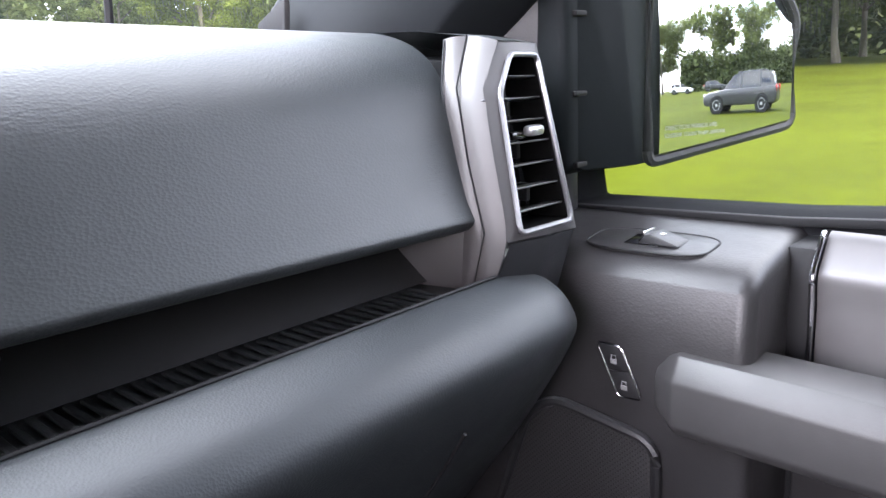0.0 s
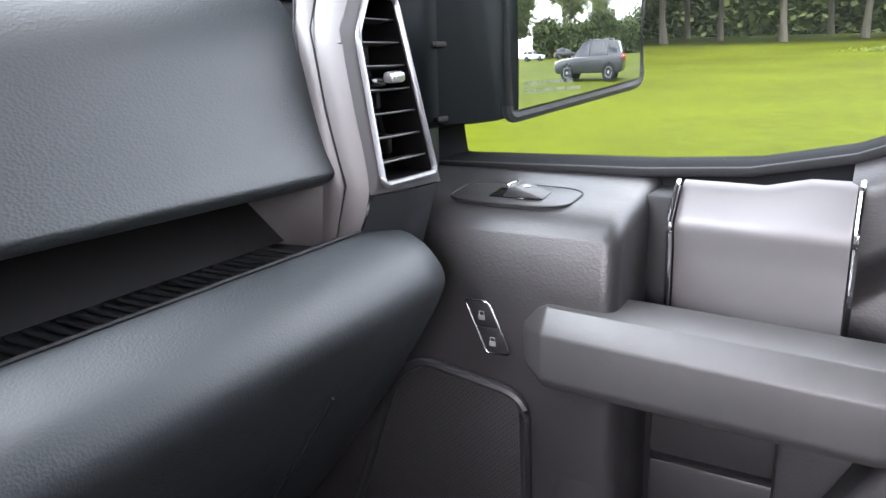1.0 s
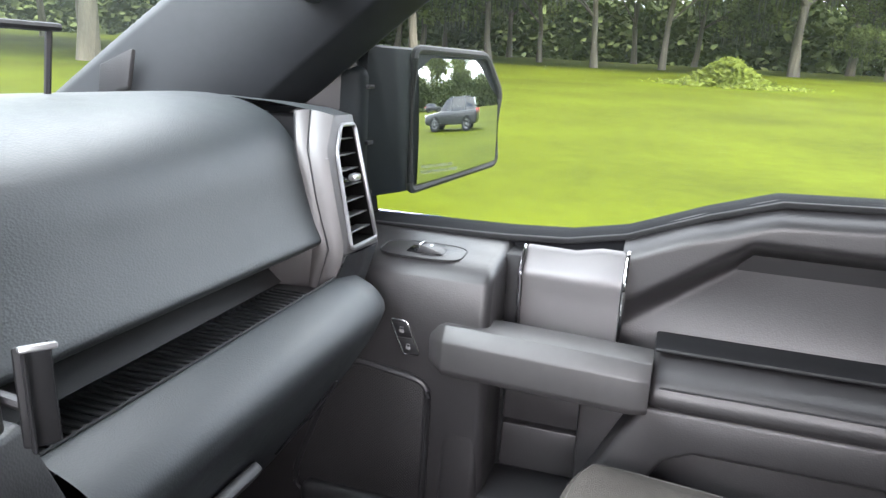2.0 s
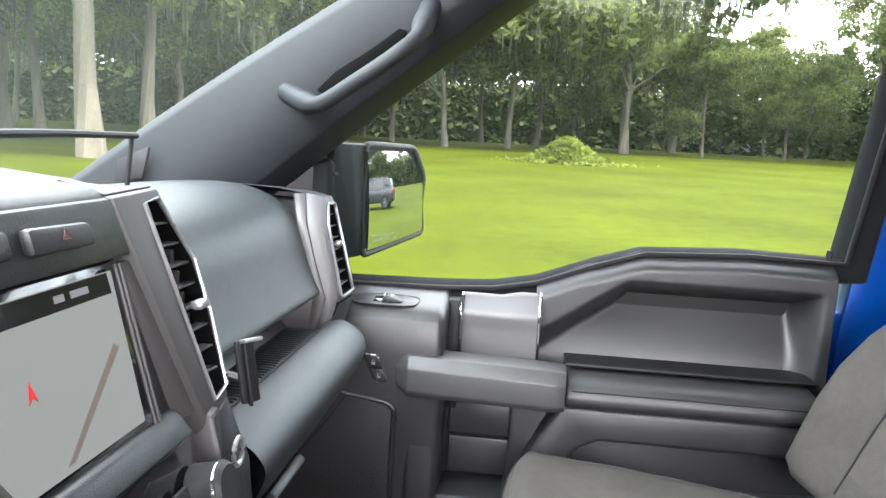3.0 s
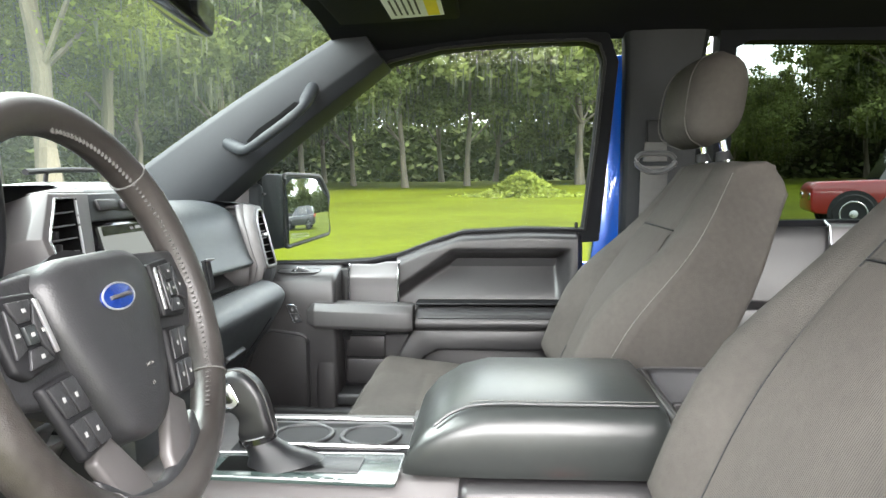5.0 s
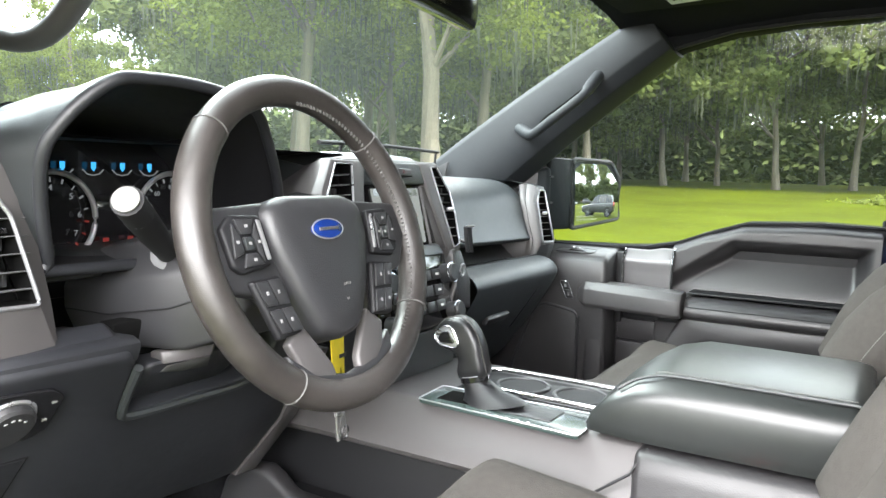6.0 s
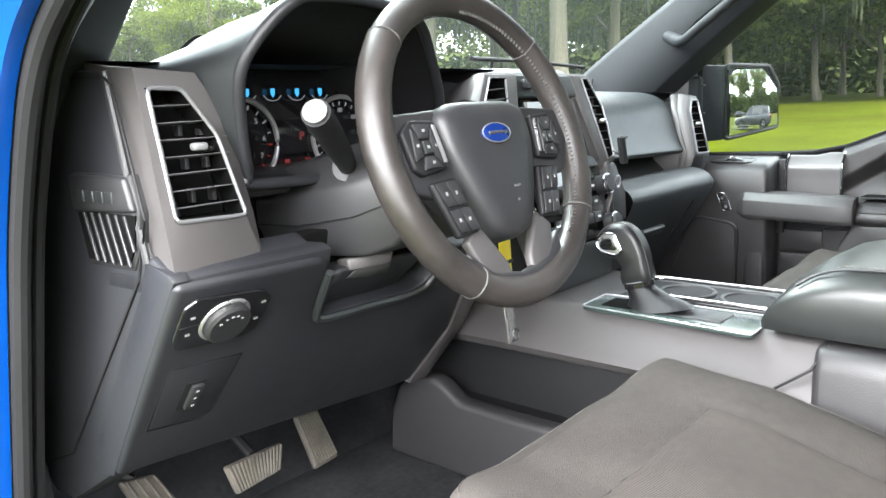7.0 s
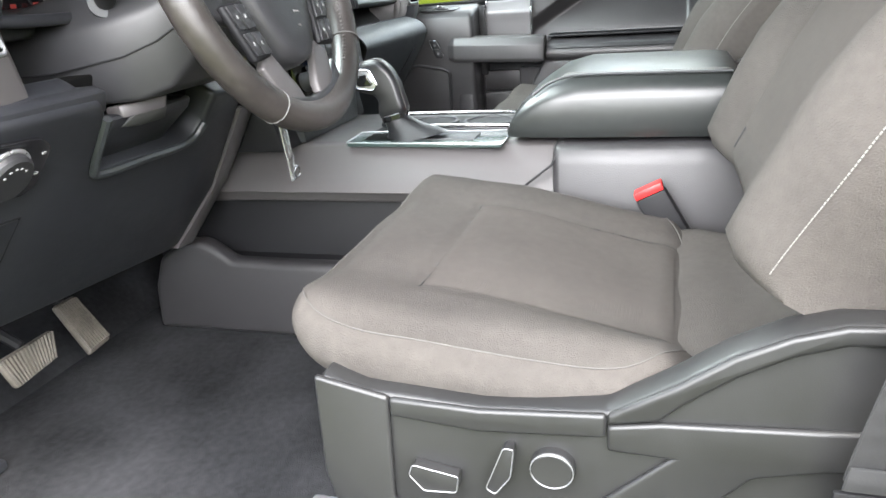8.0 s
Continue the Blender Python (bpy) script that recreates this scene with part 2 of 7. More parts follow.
def tube(pts, r, n=10, closed=False, flat=1.0, up=(0, 0, 1)):
    """A round bar along points; r a number or one a point; flat squeezes it along up."""
    pts = [Vector(p) for p in pts]
    rs = r if isinstance(r, (list, tuple)) else [r] * len(pts)
    rings = []
    for i, p in enumerate(pts):
        a = pts[i - 1] if i or closed else p
        b = pts[(i + 1) % len(pts)] if i < len(pts) - 1 or closed else p
        d = (b - a).normalized()
        u = Vector(up) - d * d.dot(Vector(up))
        if u.length < 1e-3:
            u = Vector((1, 0.1, 0)) - d * d.dot(Vector((1, 0.1, 0)))
        u.normalize()
        v = d.cross(u)
        rings.append([p + (u * math.sin(t) * flat + v * math.cos(t)) * rs[i] for t in [2 * math.pi * k / n for k in range(n)]])
    if closed:
        rings.append(rings[0])
        bm = loft(rings, cap=False)
        bmesh.ops.remove_doubles(bm, verts=bm.verts, dist=1e-6)
        return bm
    return loft(rings)


def curve(ctrl, n=24, closed=False):
    """Points along a smooth line through the control points."""
    c = [Vector(p) for p in ctrl]
    k = len(c)
    out = []
    spans = k if closed else k - 1
    for s in range(spans):
        p1, p2 = c[s], c[(s + 1) % k]
        p0 = c[s - 1] if s or closed else p1 * 2 - p2
        p3 = c[(s + 2) % k] if s + 2 < k or closed else p2 * 2 - p1
        m = max(2, n // spans)
        for i in range(m):
            t = i / m
            out.append(0.5 * (2 * p1 + (p2 - p0) * t + (2 * p0 - 5 * p1 + 4 * p2 - p3) * t * t + (3 * p1 - p0 - 3 * p2 + p3) * t ** 3))
    if not closed:
        out.append(c[-1])
    return out


def rounded(poly, r, n=4):
    """A 2D polygon with rounded corners."""
    out = []
    k = len(poly)
    for i in range(k):
        p, a, b = (Vector(poly[j % k]) for j in (i, i - 1, i + 1))
        da, db = (a - p), (b - p)
        q = min(r, da.length * 0.45, db.length * 0.45)
        a, b = p + da.normalized() * q, p + db.normalized() * q
        for s in range(n + 1):
            t = s / n
            out.append(tuple(a * (1 - t) ** 2 + p * 2 * t * (1 - t) + b * t * t))
    return out


def towards(bm, p):
    """Turn all faces to look at the point p."""
    p = Vector(p)
    bm.normal_update()
    for f in bm.faces:
        if f.normal.dot(p - f.calc_center_median()) < 0:
            f.normal_flip()
    return bm


def facing(bm, p):
    """Turn the whole skin so that it looks at the point p."""
    p = Vector(p)
    bmesh.ops.recalc_face_normals(bm, faces=bm.faces)
    bm.normal_update()
    if sum(f.normal.dot(p - f.calc_center_median()) * f.calc_area() for f in bm.faces) < 0:
        bmesh.ops.reverse_faces(bm, faces=bm.faces)
    return bm


def join(*bms):
    out = bmesh.new()
    for b in bms:
        me = bpy.data.meshes.new("tmp")
        b.to_mesh(me)
        b.free()
        out.from_mesh(me)
        bpy.data.meshes.remove(me)
    return out


def part(name, bm, mat, parent=None, label="", sharp=35):
    """One mesh object out of a bmesh, under a thing or a part."""
    me = bpy.data.meshes.new(name)
    bm.to_mesh(me)
    bm.free()
    for p in me.polygons:
        p.use_smooth = True
    me.set_sharp_from_angle(angle=radians(sharp))
    me.materials.append(mat)
    ob = new(name, me)
    if parent is not None:
        ob.parent = parent
        ob.matrix_parent_inverse = base_of(parent).inverted()
    if label:
        ob["label"] = label
    return ob


def base_of(ob):
    m = ob.matrix_basis.copy()
    if ob.parent is not None:
        m = base_of(ob.parent) @ ob.matrix_parent_inverse @ m
    return m


def thing(name, at, label, category, group="", kind=""):
    ob = new(name)
    ob.matrix_basis = Matrix.Translation(at)
    ob.empty_display_size = 0.05
    return tagged(ob, label, category, group, kind)


def setting(name, bm, mat, label="", category="", sharp=35):
    return tagged(part(name, bm, mat, None, label, sharp), label, category or name.split("_")[0], "", "structure")


def lerp(a, b, t):
    return a + (b - a) * t


def smooth(a, b, t):
    t = min(1, max(0, (t - a) / (b - a)))
    return t * t * (3 - 2 * t)


# ---- cab shell ----
CX = 0.045          # the cab's centre line
FLOOR = 0.775


def glass_x(z):
    """The side glass leans in towards the roof."""
    return 0.915 - 0.12 * (z - 1.33)


WINDOW = [(0.115, 1.545), (-0.02, 1.65), (-0.125, 1.722), (-0.24, 1.775), (-0.36, 1.802), (-0.50, 1.812), (-0.695, 1.815), (-0.725, 1.805), (-0.738, 1.77), (-0.722, 1.58), (-0.70, 1.375), (-0.56, 1.379),
          (-0.405, 1.372), (-0.33, 1.348), (-0.24, 1.313), (-0.17, 1.299), (-0.09, 1.294), (0.110, 1.29), (0.119, 1.40)]


def frame_band(outline, grow, xin, xout, bevel=0.004, rear=None):
    """A closed band round an outline in y and z, grown outwards, with thickness across."""
    cy = sum(p[0] for p in outline) / len(outline)
    cz = sum(p[1] for p in outline) / len(outline)
    k = len(outline)
    outer = []
    for i in range(k):
        a, b = outline[i - 1], outline[(i + 1) % k]
        d = Vector((b[0] - a[0], b[1] - a[1])).normalized()
        nrm = Vector((d.y, -d.x))
        if nrm.dot(Vector((outline[i][0] - cy, outline[i][1] - cz))) < 0:
            nrm = -nrm
        g = rear if rear and outline[i][0] < -0.71 else grow
        outer.append((outline[i][0] + nrm.x * g, outline[i][1] + nrm.y * g))
    bm = bmesh.new()
    rings = [[bm.verts.new((glass_x(p[1]) + dx, *p)) for p in ln] for ln, dx in ((outline, xin), (outer, xin), (outer, xout), (outline, xout))]
    for a, b in zip(rings, rings[1:] + rings[:1]):
        for i in range(k):
            j = (i + 1) % k
            bm.faces.new((a[i], a[j], b[j], b[i]))
    bmesh.ops.recalc_face_normals(bm, faces=bm.faces)
    return soften(bm, bevel, 2, 50)


# floor, firewall, rear wall and headliner
setting("floor", join(box((CX, -0.62, FLOOR - 0.02), (1.70, 2.7, 0.04), 0.0), prism([(0.40, FLOOR - 0.005), (0.72, FLOOR + 0.27), (0.75, FLOOR + 0.27), (0.75, FLOOR - 0.04), (0.40, FLOOR - 0.04)], "x", -0.80, 0.89, 0.0)), M_CARPET, "black carpet on the cab floor", "carpet")
setting("wall_front", box((CX, 0.80, 1.10), (1.75, 0.04, 0.80), 0.005), M_DARK, "dark firewall behind the dashboard", "wall")
setting("wall_rear", join(box((CX, -1.98, 1.05), (1.74, 0.05, 0.62), 0.005), box((CX, -1.98, 1.85), (1.74, 0.05, 0.12), 0.005), box((-0.72, -1.98, 1.57), (0.2, 0.05, 0.45), 0.005), box((0.81, -1.98, 1.57), (0.2, 0.05, 0.45), 0.005)), M_ROOF, "dark rear cab wall round the back window", "wall")
roof_rows = []
for i in range(15):
    y = lerp(-0.10, -2.0, i / 14)
    drop = 0.035 * (1 - smooth(0, 0.25, i / 14)) + 0.02 * smooth(0.75, 1, i / 14)
    row = []
    for j in range(17):
        u = -1 + 2 * j / 16
        x = CX + u * 0.80
        row.append((x, y, 1.885 - drop - 0.055 * abs(u) ** 5))
    roof_rows.append(row)
roof_bm = loft(roof_rows, closed=False)
bmesh.ops.solidify(roof_bm, geom=roof_bm.faces[:], thickness=-0.03)
setting("ceiling", roof_bm, M_ROOF, "dark grey cloth headliner", "headliner")
setting("roof_skin", prism([(-0.80, 1.905), (-0.79, 1.93), (-0.4, 1.965), (0.49, 1.965), (0.88, 1.93), (0.89, 1.905)], "y", -2.02, -0.115, 0.01), M_BLUE, "blue painted steel roof", "roof")


def pillar(name, side, label):
    """The windscreen pillar with its grab handle; side 1 is the passenger's."""
    def X(x):
        return x if side > 0 else 2 * CX - x
    ob = thing(name, (X(0.80), 0.45, 1.30), label, "pillar", "windscreen pillars", "structure")
    rings = []
    for i in range(13):
        t = i / 12
        y, z = lerp(0.62, -0.16, t), lerp(1.355, 1.862, t) + 0.02 * math.sin(math.pi * t)
        w, wl = 0.004, lerp(0.23, 0.12, t)
        inner = 0.735
        prof = [(inner + 0.05, w), (inner + 0.018, w - 0.004), (inner + 0.003, w - 0.018), (inner, -wl * 0.40), (inner + 0.004, -wl * 0.66), (inner + 0.026, -wl * 0.88), (inner + 0.09, -wl), (inner + 0.15, -wl * 0.9), (inner + 0.14, -0.03), (inner + 0.12, w)]
        rings.append([(X(px), y + 0.55 * d, z + 0.84 * d) for px, d in prof])
    part("trim", soften(loft(rings), 0.004), M_PILLAR, ob)
    def on(t, d, x):
        return (X(x), 0.62 - 0.78 * t + 0.55 * d, 1.355 + 0.507 * t + 0.02 * math.sin(math.pi * t) + 0.84 * d)
    if side > 0:
        rec = [(0.104, 1.594), (0.077, 1.621), (0.028, 1.653), (-0.012, 1.683), (-0.022, 1.680), (-0.013, 1.656), (0.028, 1.630), (0.092, 1.588)]
        # a flat black plate paints the shade of the slot above the bar
        part("handle_recess", plate([(0.7335, y, z) for y, z in rec], (0.006, 0, 0), 0.001), M_SHADE, ob)
        hp = curve([(0.742, 0.150, 1.590), (0.712, 0.118, 1.578), (0.672, 0.080, 1.573), (0.652, 0.028, 1.602), (0.650, -0.002, 1.622), (0.652, -0.030, 1.643), (0.668, -0.048, 1.664), (0.705, -0.052, 1.692), (0.742, -0.054, 1.715)], 36)
    if side < 0:
        hp = curve([(-0.690, 0.150, 1.618), (-0.650, 0.105, 1.600), (-0.618, 0.060, 1.588), (-0.606, 0.020, 1.583), (-0.610, -0.035, 1.593), (-0.625, -0.10, 1.622), (-0.650, -0.16, 1.665), (-0.690, -0.19, 1.71)], 32)
    # the driver's handle is a lighter grey: light from outside put into its colour
    part("grab_handle", tube(hp, [0.011 if 6 < i < len(hp) - 7 else 0.015 for i in range(len(hp))], 12), M_PILLAR if side > 0 else M_HANDLE, ob, "moulded dark grey grab handle")
    part("blanking_cap", plate([(X(0.722), 0.395, 1.478), (X(0.722), 0.345, 1.500), (X(0.728), 0.36, 1.452), (X(0.728), 0.405, 1.440)], (X(-0.008) - X(0), 0, 0.004), 0.003), M_PLASTIC, ob)
    return ob


pillar("windscreen_pillar", 1, "dark grey windscreen pillar trim with grab handle")
pillar("windscreen_pillar", -1, "dark grey windscreen pillar trim with grab handle")

# windscreen: curved glass between the pillars, black band along its top
ws_rows = []
for i in range(9):
    t = i / 8
    row = []
    for j in range(17):
        u = -1 + 2 * j / 16
        bow = 0.12 * (1 - u * u)
        row.append((CX + u * 0.80, lerp(0.66, -0.10, t) + bow * (1 - 0.4 * t), lerp(1.37, 1.868, t) + 0.012 * (1 - u * u)))
    ws_rows.append(row)
ws = tagged(part("window_1", towards(loft(ws_rows, closed=False), (CX, -0.6, 1.3)), M_WINDSHIELD, None, "curved clear windscreen"), "curved clear windscreen glass", "windscreen", "", "structure")
ws.visible_shadow = False
setting("cowl", prism([(0.60, 1.34), (0.98, 1.30), (1.02, 1.22), (0.62, 1.22)], "x", -0.80, 0.89, 0.01), M_DARK, "black plastic cowl below the windscreen", "cowl")
hood = thing("engine_bonnet", (CX, 1.0, 1.2), "blue painted truck bonnet ahead of the windscreen", "bonnet")
hood_rows = []
for i in range(9):
    y = lerp(0.97, 2.15, i / 8)
    hood_rows.append([(CX + u * 0.86, y, 1.275 - 0.10 * (i / 8) ** 2 - 0.05 * abs(u) ** 4 + (0.015 if abs(u) > 0.45 and abs(u) < 0.8 else 0)) for u in [k / 10 for k in range(-10, 11)]])
hb = loft(hood_rows, closed=False)
bmesh.ops.solidify(hb, geom=hb.faces[:], thickness=0.03)
part("panel", hb, M_BLUE, hood)
wiper = thing("wiper", (0.2, 0.80, 1.40), "black wiper arm and blade on the windscreen", "wiper")
part("arm", tube([(0.55, 0.80, 1.35), (0.35, 0.76, 1.425), (0.12, 0.785, 1.44)], 0.006, 8), M_DARK, wiper)
part("blade", tube([(0.36, 0.725, 1.435), (0.0, 0.78, 1.44), (-0.32, 0.77, 1.435)], 0.006, 8), M_RUBBER, wiper)


# ---- passenger door ----
def door_front():
    d = thing("passenger_door", (0.90, -0.30, 0.70), "open-ajar truck door with dark vinyl trim and pull handle", "door")
    # outer skin and deep inner panel
    part("outer_skin", box((0.99, -0.30, 0.98), (0.02, 0.92, 0.60), 0.01), M_BLUE, d, "blue painted outer skin")
    # upper rear panel with a recessed pocket
    rows = []
    ny, nz = 90, 70
    for i in range(ny + 1):
        y = lerp(-0.70, -0.24, i / ny)
        top = belt(y)
        row = []
        for j in range(nz + 1):
            z = lerp(1.165, top, j / nz)
            x = 0.838 + 0.047 * smooth(top - 0.030, top + 0.006, z) ** 1.5
            # pocket with a slanted front upper corner
            inside = min(1.324 - z, y + 0.665, (-0.262 - y) * 0.55 + (1.232 - z) * 0.84 + 0.012)
            x += (0.022 + 0.055 * smooth(1.18, 1.33, z)) * smooth(-0.006, 0.034, inside)
            x += 0.04 * smooth(-0.685, -0.70, y)
            row.append((x, y, z))
        rows.append(row)
    part("upper_panel", loft(rows, closed=False), M_DOOR, d, "dark vinyl upper panel with a scooped pocket", 50)
    part("belt_cap", plate([(0.93, p[0], p[1] - 0.004) for p in WINDOW[10:18]] + [(0.93, 0.075, 1.20), (0.93, -0.70, 1.20)], (-0.03, 0, 0), 0.004), M_DARK, d)
    # block at the front that carries the window switch
    prof = [(0.90, 1.290), (0.786, 1.278), (0.764, 1.271), (0.756, 1.258), (0.753, 1.20), (0.759, 1.13), (0.772, 0.98), (0.786, 0.80), (0.93, 0.80), (0.93, 1.290)]
    part("switch_block", soften(loft([[(x, y, z) for x, z in prof] for y in (-0.105, 0.05, 0.34)]), 0.012, 3, 40), M_DOOR, d, "grained dark vinyl block")
    # window switch
    def top(x, up=0.0):
        return 1.2793 + (x - 0.798) * 0.105 + up
    sw = [(0.798 + 0.026 * math.copysign(abs(math.sin(a)) ** 0.5, math.sin(a)), -0.008 + 0.052 * math.copysign(abs(math.cos(a)) ** 0.6, math.cos(a))) for a in [2 * math.pi * k / 32 for k in range(32)]]
    bez = part("switch_bezel", plate([(x, y, top(x, -0.0022)) for x, y in sw], (0, 0, 0.0027), 0.0004), M_DOOR, d)
    part("switch_groove", tube([(x, y, top(x, 0.0002)) for x, y in sw], 0.0010, 6, True), M_DARK, d)
    part("switch_well", plate([(0.786, 0.010, top(0.786, 0.0004)), (0.810, 0.010, top(0.810, 0.0004)), (0.810, -0.020, top(0.810, 0.0004)), (0.786, -0.020, top(0.786, 0.0004))], (0, 0, 0.0008), 0.0003), M_GLOSS, bez)
    part("switch_rocker", prism([(-0.002, 1.2795), (-0.008, 1.287), (-0.013, 1.288), (-0.034, 1.2815), (-0.036, 1.2795)], "x", 0.786, 0.810, 0.002), M_PLASTIC, bez)
    part("switch_edge", box((0.798, -0.006, 1.2865), (0.020, 0.003, 0.006), 0.001), M_CHROME, bez)
    part("switch_mark", box((0.798, -0.018, 1.2868), (0.005, 0.004, 0.0006), 0.0002), M_WHITE, bez)
    # lock buttons
    lc = Vector((0.7525, -0.0055, 1.183))

    def lock(dy, dz, off=0.0):
        """A point on the block's face round the lock switch, off metres proud."""
        return (0.7565 - 0.06 * dz - off, lc.y + 0.75 * dy + 0.30 * dz, lc.z + 0.75 * dz)
    lk = part("lock_bezel", tube([lock(y, z, 0.005) for y, z in rounded([(0.014, 0.029), (-0.014, 0.028), (-0.014, -0.028), (0.014, -0.030)], 0.006, 3)], 0.0011, 6, True), M_CHROME, d, "chrome-edged lock switch")
    part("lock_key", plate([lock(0.013, 0.028, 0.004), lock(-0.013, 0.027, 0.004), lock(-0.013, 0.001, 0.004), lock(0.013, 0.0, 0.004)], (-0.002, 0, 0), 0.0008), M_PLASTIC, lk)
    part("unlock_key", plate([lock(0.013, -0.001, 0.004), lock(-0.013, 0.0, 0.004), lock(-0.013, -0.027, 0.004), lock(0.013, -0.029, 0.004)], (-0.002, 0, 0), 0.0008), M_PLASTIC, lk)
    for z0, open_ in ((0.013, 0.0), (-0.015, 0.0012)):
        x, y, z = lock(0.0, z0, 0.0065)
        part("lock_symbol", join(box((x, y, z - 0.002), (0.001, 0.0055, 0.004), 0.0004), tube([(x, y - 0.002, z + open_), (x, y - 0.002, z + 0.003), (x, y + 0.002, z + 0.003), (x, y + 0.002, z)], 0.0005, 5)), M_MARK, lk)
    # speaker grille, with its rim
    spk = [(-0.036, 1.128), (0.060, 1.142), (0.088, 1.118), (0.150, 0.965), (0.150, 0.93), (-0.030, 0.93)]
    spk = rounded(spk, 0.02, 4)

    def face(y, z, off=0.0):
        return (0.759 + (1.13 - z) * 0.087 - off, y, z)
    part("speaker_grille", plate([face(y, z, -0.004) for y, z in spk], (-0.006, 0, 0), 0.002), M_SPK, d, "perforated dark speaker grille")
    part("speaker_rim", tube([face(y, z, 0.004) for y, z in spk], 0.0045, 8, True), M_PLASTIC, d)
    # silver wrap between the block and the upper panel, with bright edges
    prof = [tuple(p) for p in rounded([(0.900, 1.297), (0.845, 1.2885), (0.822, 1.2615), (0.826, 1.238), (0.828, 1.16), (0.86, 1.15)], 0.007, 4)[5:-3]]
    rows = [[(p[0] + 0.004 * math.cos(3 * t), y, p[1] + (0.007 if y < -0.2 else 0) * smooth(1.25, 1.29, p[1])) for p in prof] for t, y in ((0, -0.126), (0.3, -0.155), (0.6, -0.185), (0.8, -0.215), (1, -0.244))]
    sb = loft(rows, closed=False)
    bmesh.ops.solidify(sb, geom=sb.faces[:], thickness=0.01)
    part("silver_wrap", sb, M_WEAVE, d, "patterned grey metallic trim wrap", 60)
    for y, dz in ((-0.124, 0.0), (-0.247, 0.007)):
        part("bright_edge", tube([(p[0] - 0.003, y, p[1] + dz * smooth(1.25, 1.29, p[1]) + 0.001) for p in prof[1:-1]], 0.0022, 8), M_CHROME, d)
    part("recess", box((0.872, -0.112, 1.19), (0.08, 0.022, 0.18), 0.004), M_DARK, d)
    # pull handle
    hp = []
    for y, k, dx0 in ((-0.036, 0.72, 0.012), (-0.056, 1.0, 0.0), (-0.12, 1.0, 0.0), (-0.20, 1.0, 0.0), (-0.272, 1.0, 0.0), (-0.290, 0.94, 0.004)):
        cz = 1.1765
        w, h = 0.029 * (0.7 + 0.3 * k), 0.0320 * k
        hp.append([(0.765 + dx0 + dx * w, y, cz - 0.03 * (-0.15 - y) + dz * h) for dx, dz in ((-1, -0.72), (-1, 0.35), (-0.62, 0.92), (0.8, 1), (1, 0.7), (1, -0.7), (0.7, -1), (-0.8, -1))])
    part("pull_handle", soften(loft(hp), 0.002, 2, 24), M_HANDLE, d, "grey plastic pull handle", 24)
    # armrest
    arm = []
    for y, k in ((-0.290, 0.92), (-0.31, 1.0), (-0.45, 1.0), (-0.60, 1.0), (-0.655, 0.96)):
        arm.append([(x, y, 1.165 + (z - 1.165) * k) for x, z in ((0.762, 1.145), (0.758, 1.158), (0.766, 1.176), (0.785, 1.186), (0.84, 1.190), (0.925, 1.200), (0.93, 1.13), (0.79, 1.132))])
    part("armrest", soften(loft(arm), 0.006, 3, 30), M_DOOR, d, "padded dark vinyl armrest")
    part("armrest_top", box((0.862, -0.475, 1.197), (0.115, 0.37, 0.006), 0.003), M_DARK, d, "soft black armrest top")
    part("armrest_seam", tube([(0.762, -0.30, 1.170), (0.7625, -0.45, 1.170), (0.763, -0.645, 1.169)], 0.0013, 6), M_DARK, d)
    # lower part: pocket panels, sloping support, map pocket
    part("pocket_back", box((0.862, -0.21, 1.02), (0.02, 0.23, 0.30), 0.003), M_DARK, d)
    part("pocket_panel", box((0.846, -0.195, 1.085), (0.018, 0.165, 0.052), 0.004), M_DOOR, d)
    part("pocket_panel", box((0.847, -0.190, 1.022), (0.018, 0.155, 0.062), 0.004), M_DOOR, d)
    part("pocket_ledge", box((0.815, -0.16, 0.968), (0.10, 0.12, 0.03), 0.008, 3), M_PLASTIC, d)
    part("pillar_front", box((0.80, -0.075, 0.98), (0.07, 0.05, 0.36), 0.010, 3), M_DOOR, d)
    sup = [(-0.285, 1.142), (-0.66, 1.142), (-0.68, 1.12), (-0.68, 1.09), (-0.345, 1.09), (-0.315, 1.075), (-0.235, 0.935), (-0.215, 0.93), (-0.178, 0.93), (-0.262, 1.10)]
    part("support", prism([(z[0], z[1]) for z in sup], "x", 0.772, 0.86, 0.008, 3), M_DOOR, d)
    part("map_pocket", box((0.845, -0.46, 0.97), (0.05, 0.50, 0.30), 0.008), M_DOOR, d)
    part("lower_panel", box((0.80, -0.28, 0.86), (0.09, 0.84, 0.18), 0.015, 3), M_PLASTIC, d)
    # window: black frame, seal and glass
    part("window_frame", frame_band(WINDOW, 0.05, -0.045, 0.02, 0.004, 0.036), M_ROOF, d)
    part("window_seal", frame_band(WINDOW, 0.007, -0.052, -0.044, 0.001), M_RUBBER, d)
    gb = bmesh.new()
    gb.faces.new([gb.verts.new((glass_x(z), y, z)) for y, z in WINDOW])
    g = part("window_glass", towards(gb, (CX, -0.4, 1.3)), M_GLASS, d, "clear side glass")
    g.visible_shadow = False
    part("sail_panel", plate([(0.845, 0.10, 1.285), (0.80, 0.33, 1.305), (0.775, 0.30, 1.42), (0.79, 0.18, 1.53), (0.838, 0.115, 1.553), (0.845, 0.10, 1.45)], (0.02, 0, 0), 0.004), M_PLASTIC, d, "dark triangular mirror cover")
    part("lock_pin", tube([(0.885, -0.685, 1.365), (0.885, -0.685, 1.385), (0.885, -0.685, 1.390)], [0.004, 0.0045, 0.003], 8), M_DARK, d)
    d.location += Vector((0.0, 0.012, 0.004))
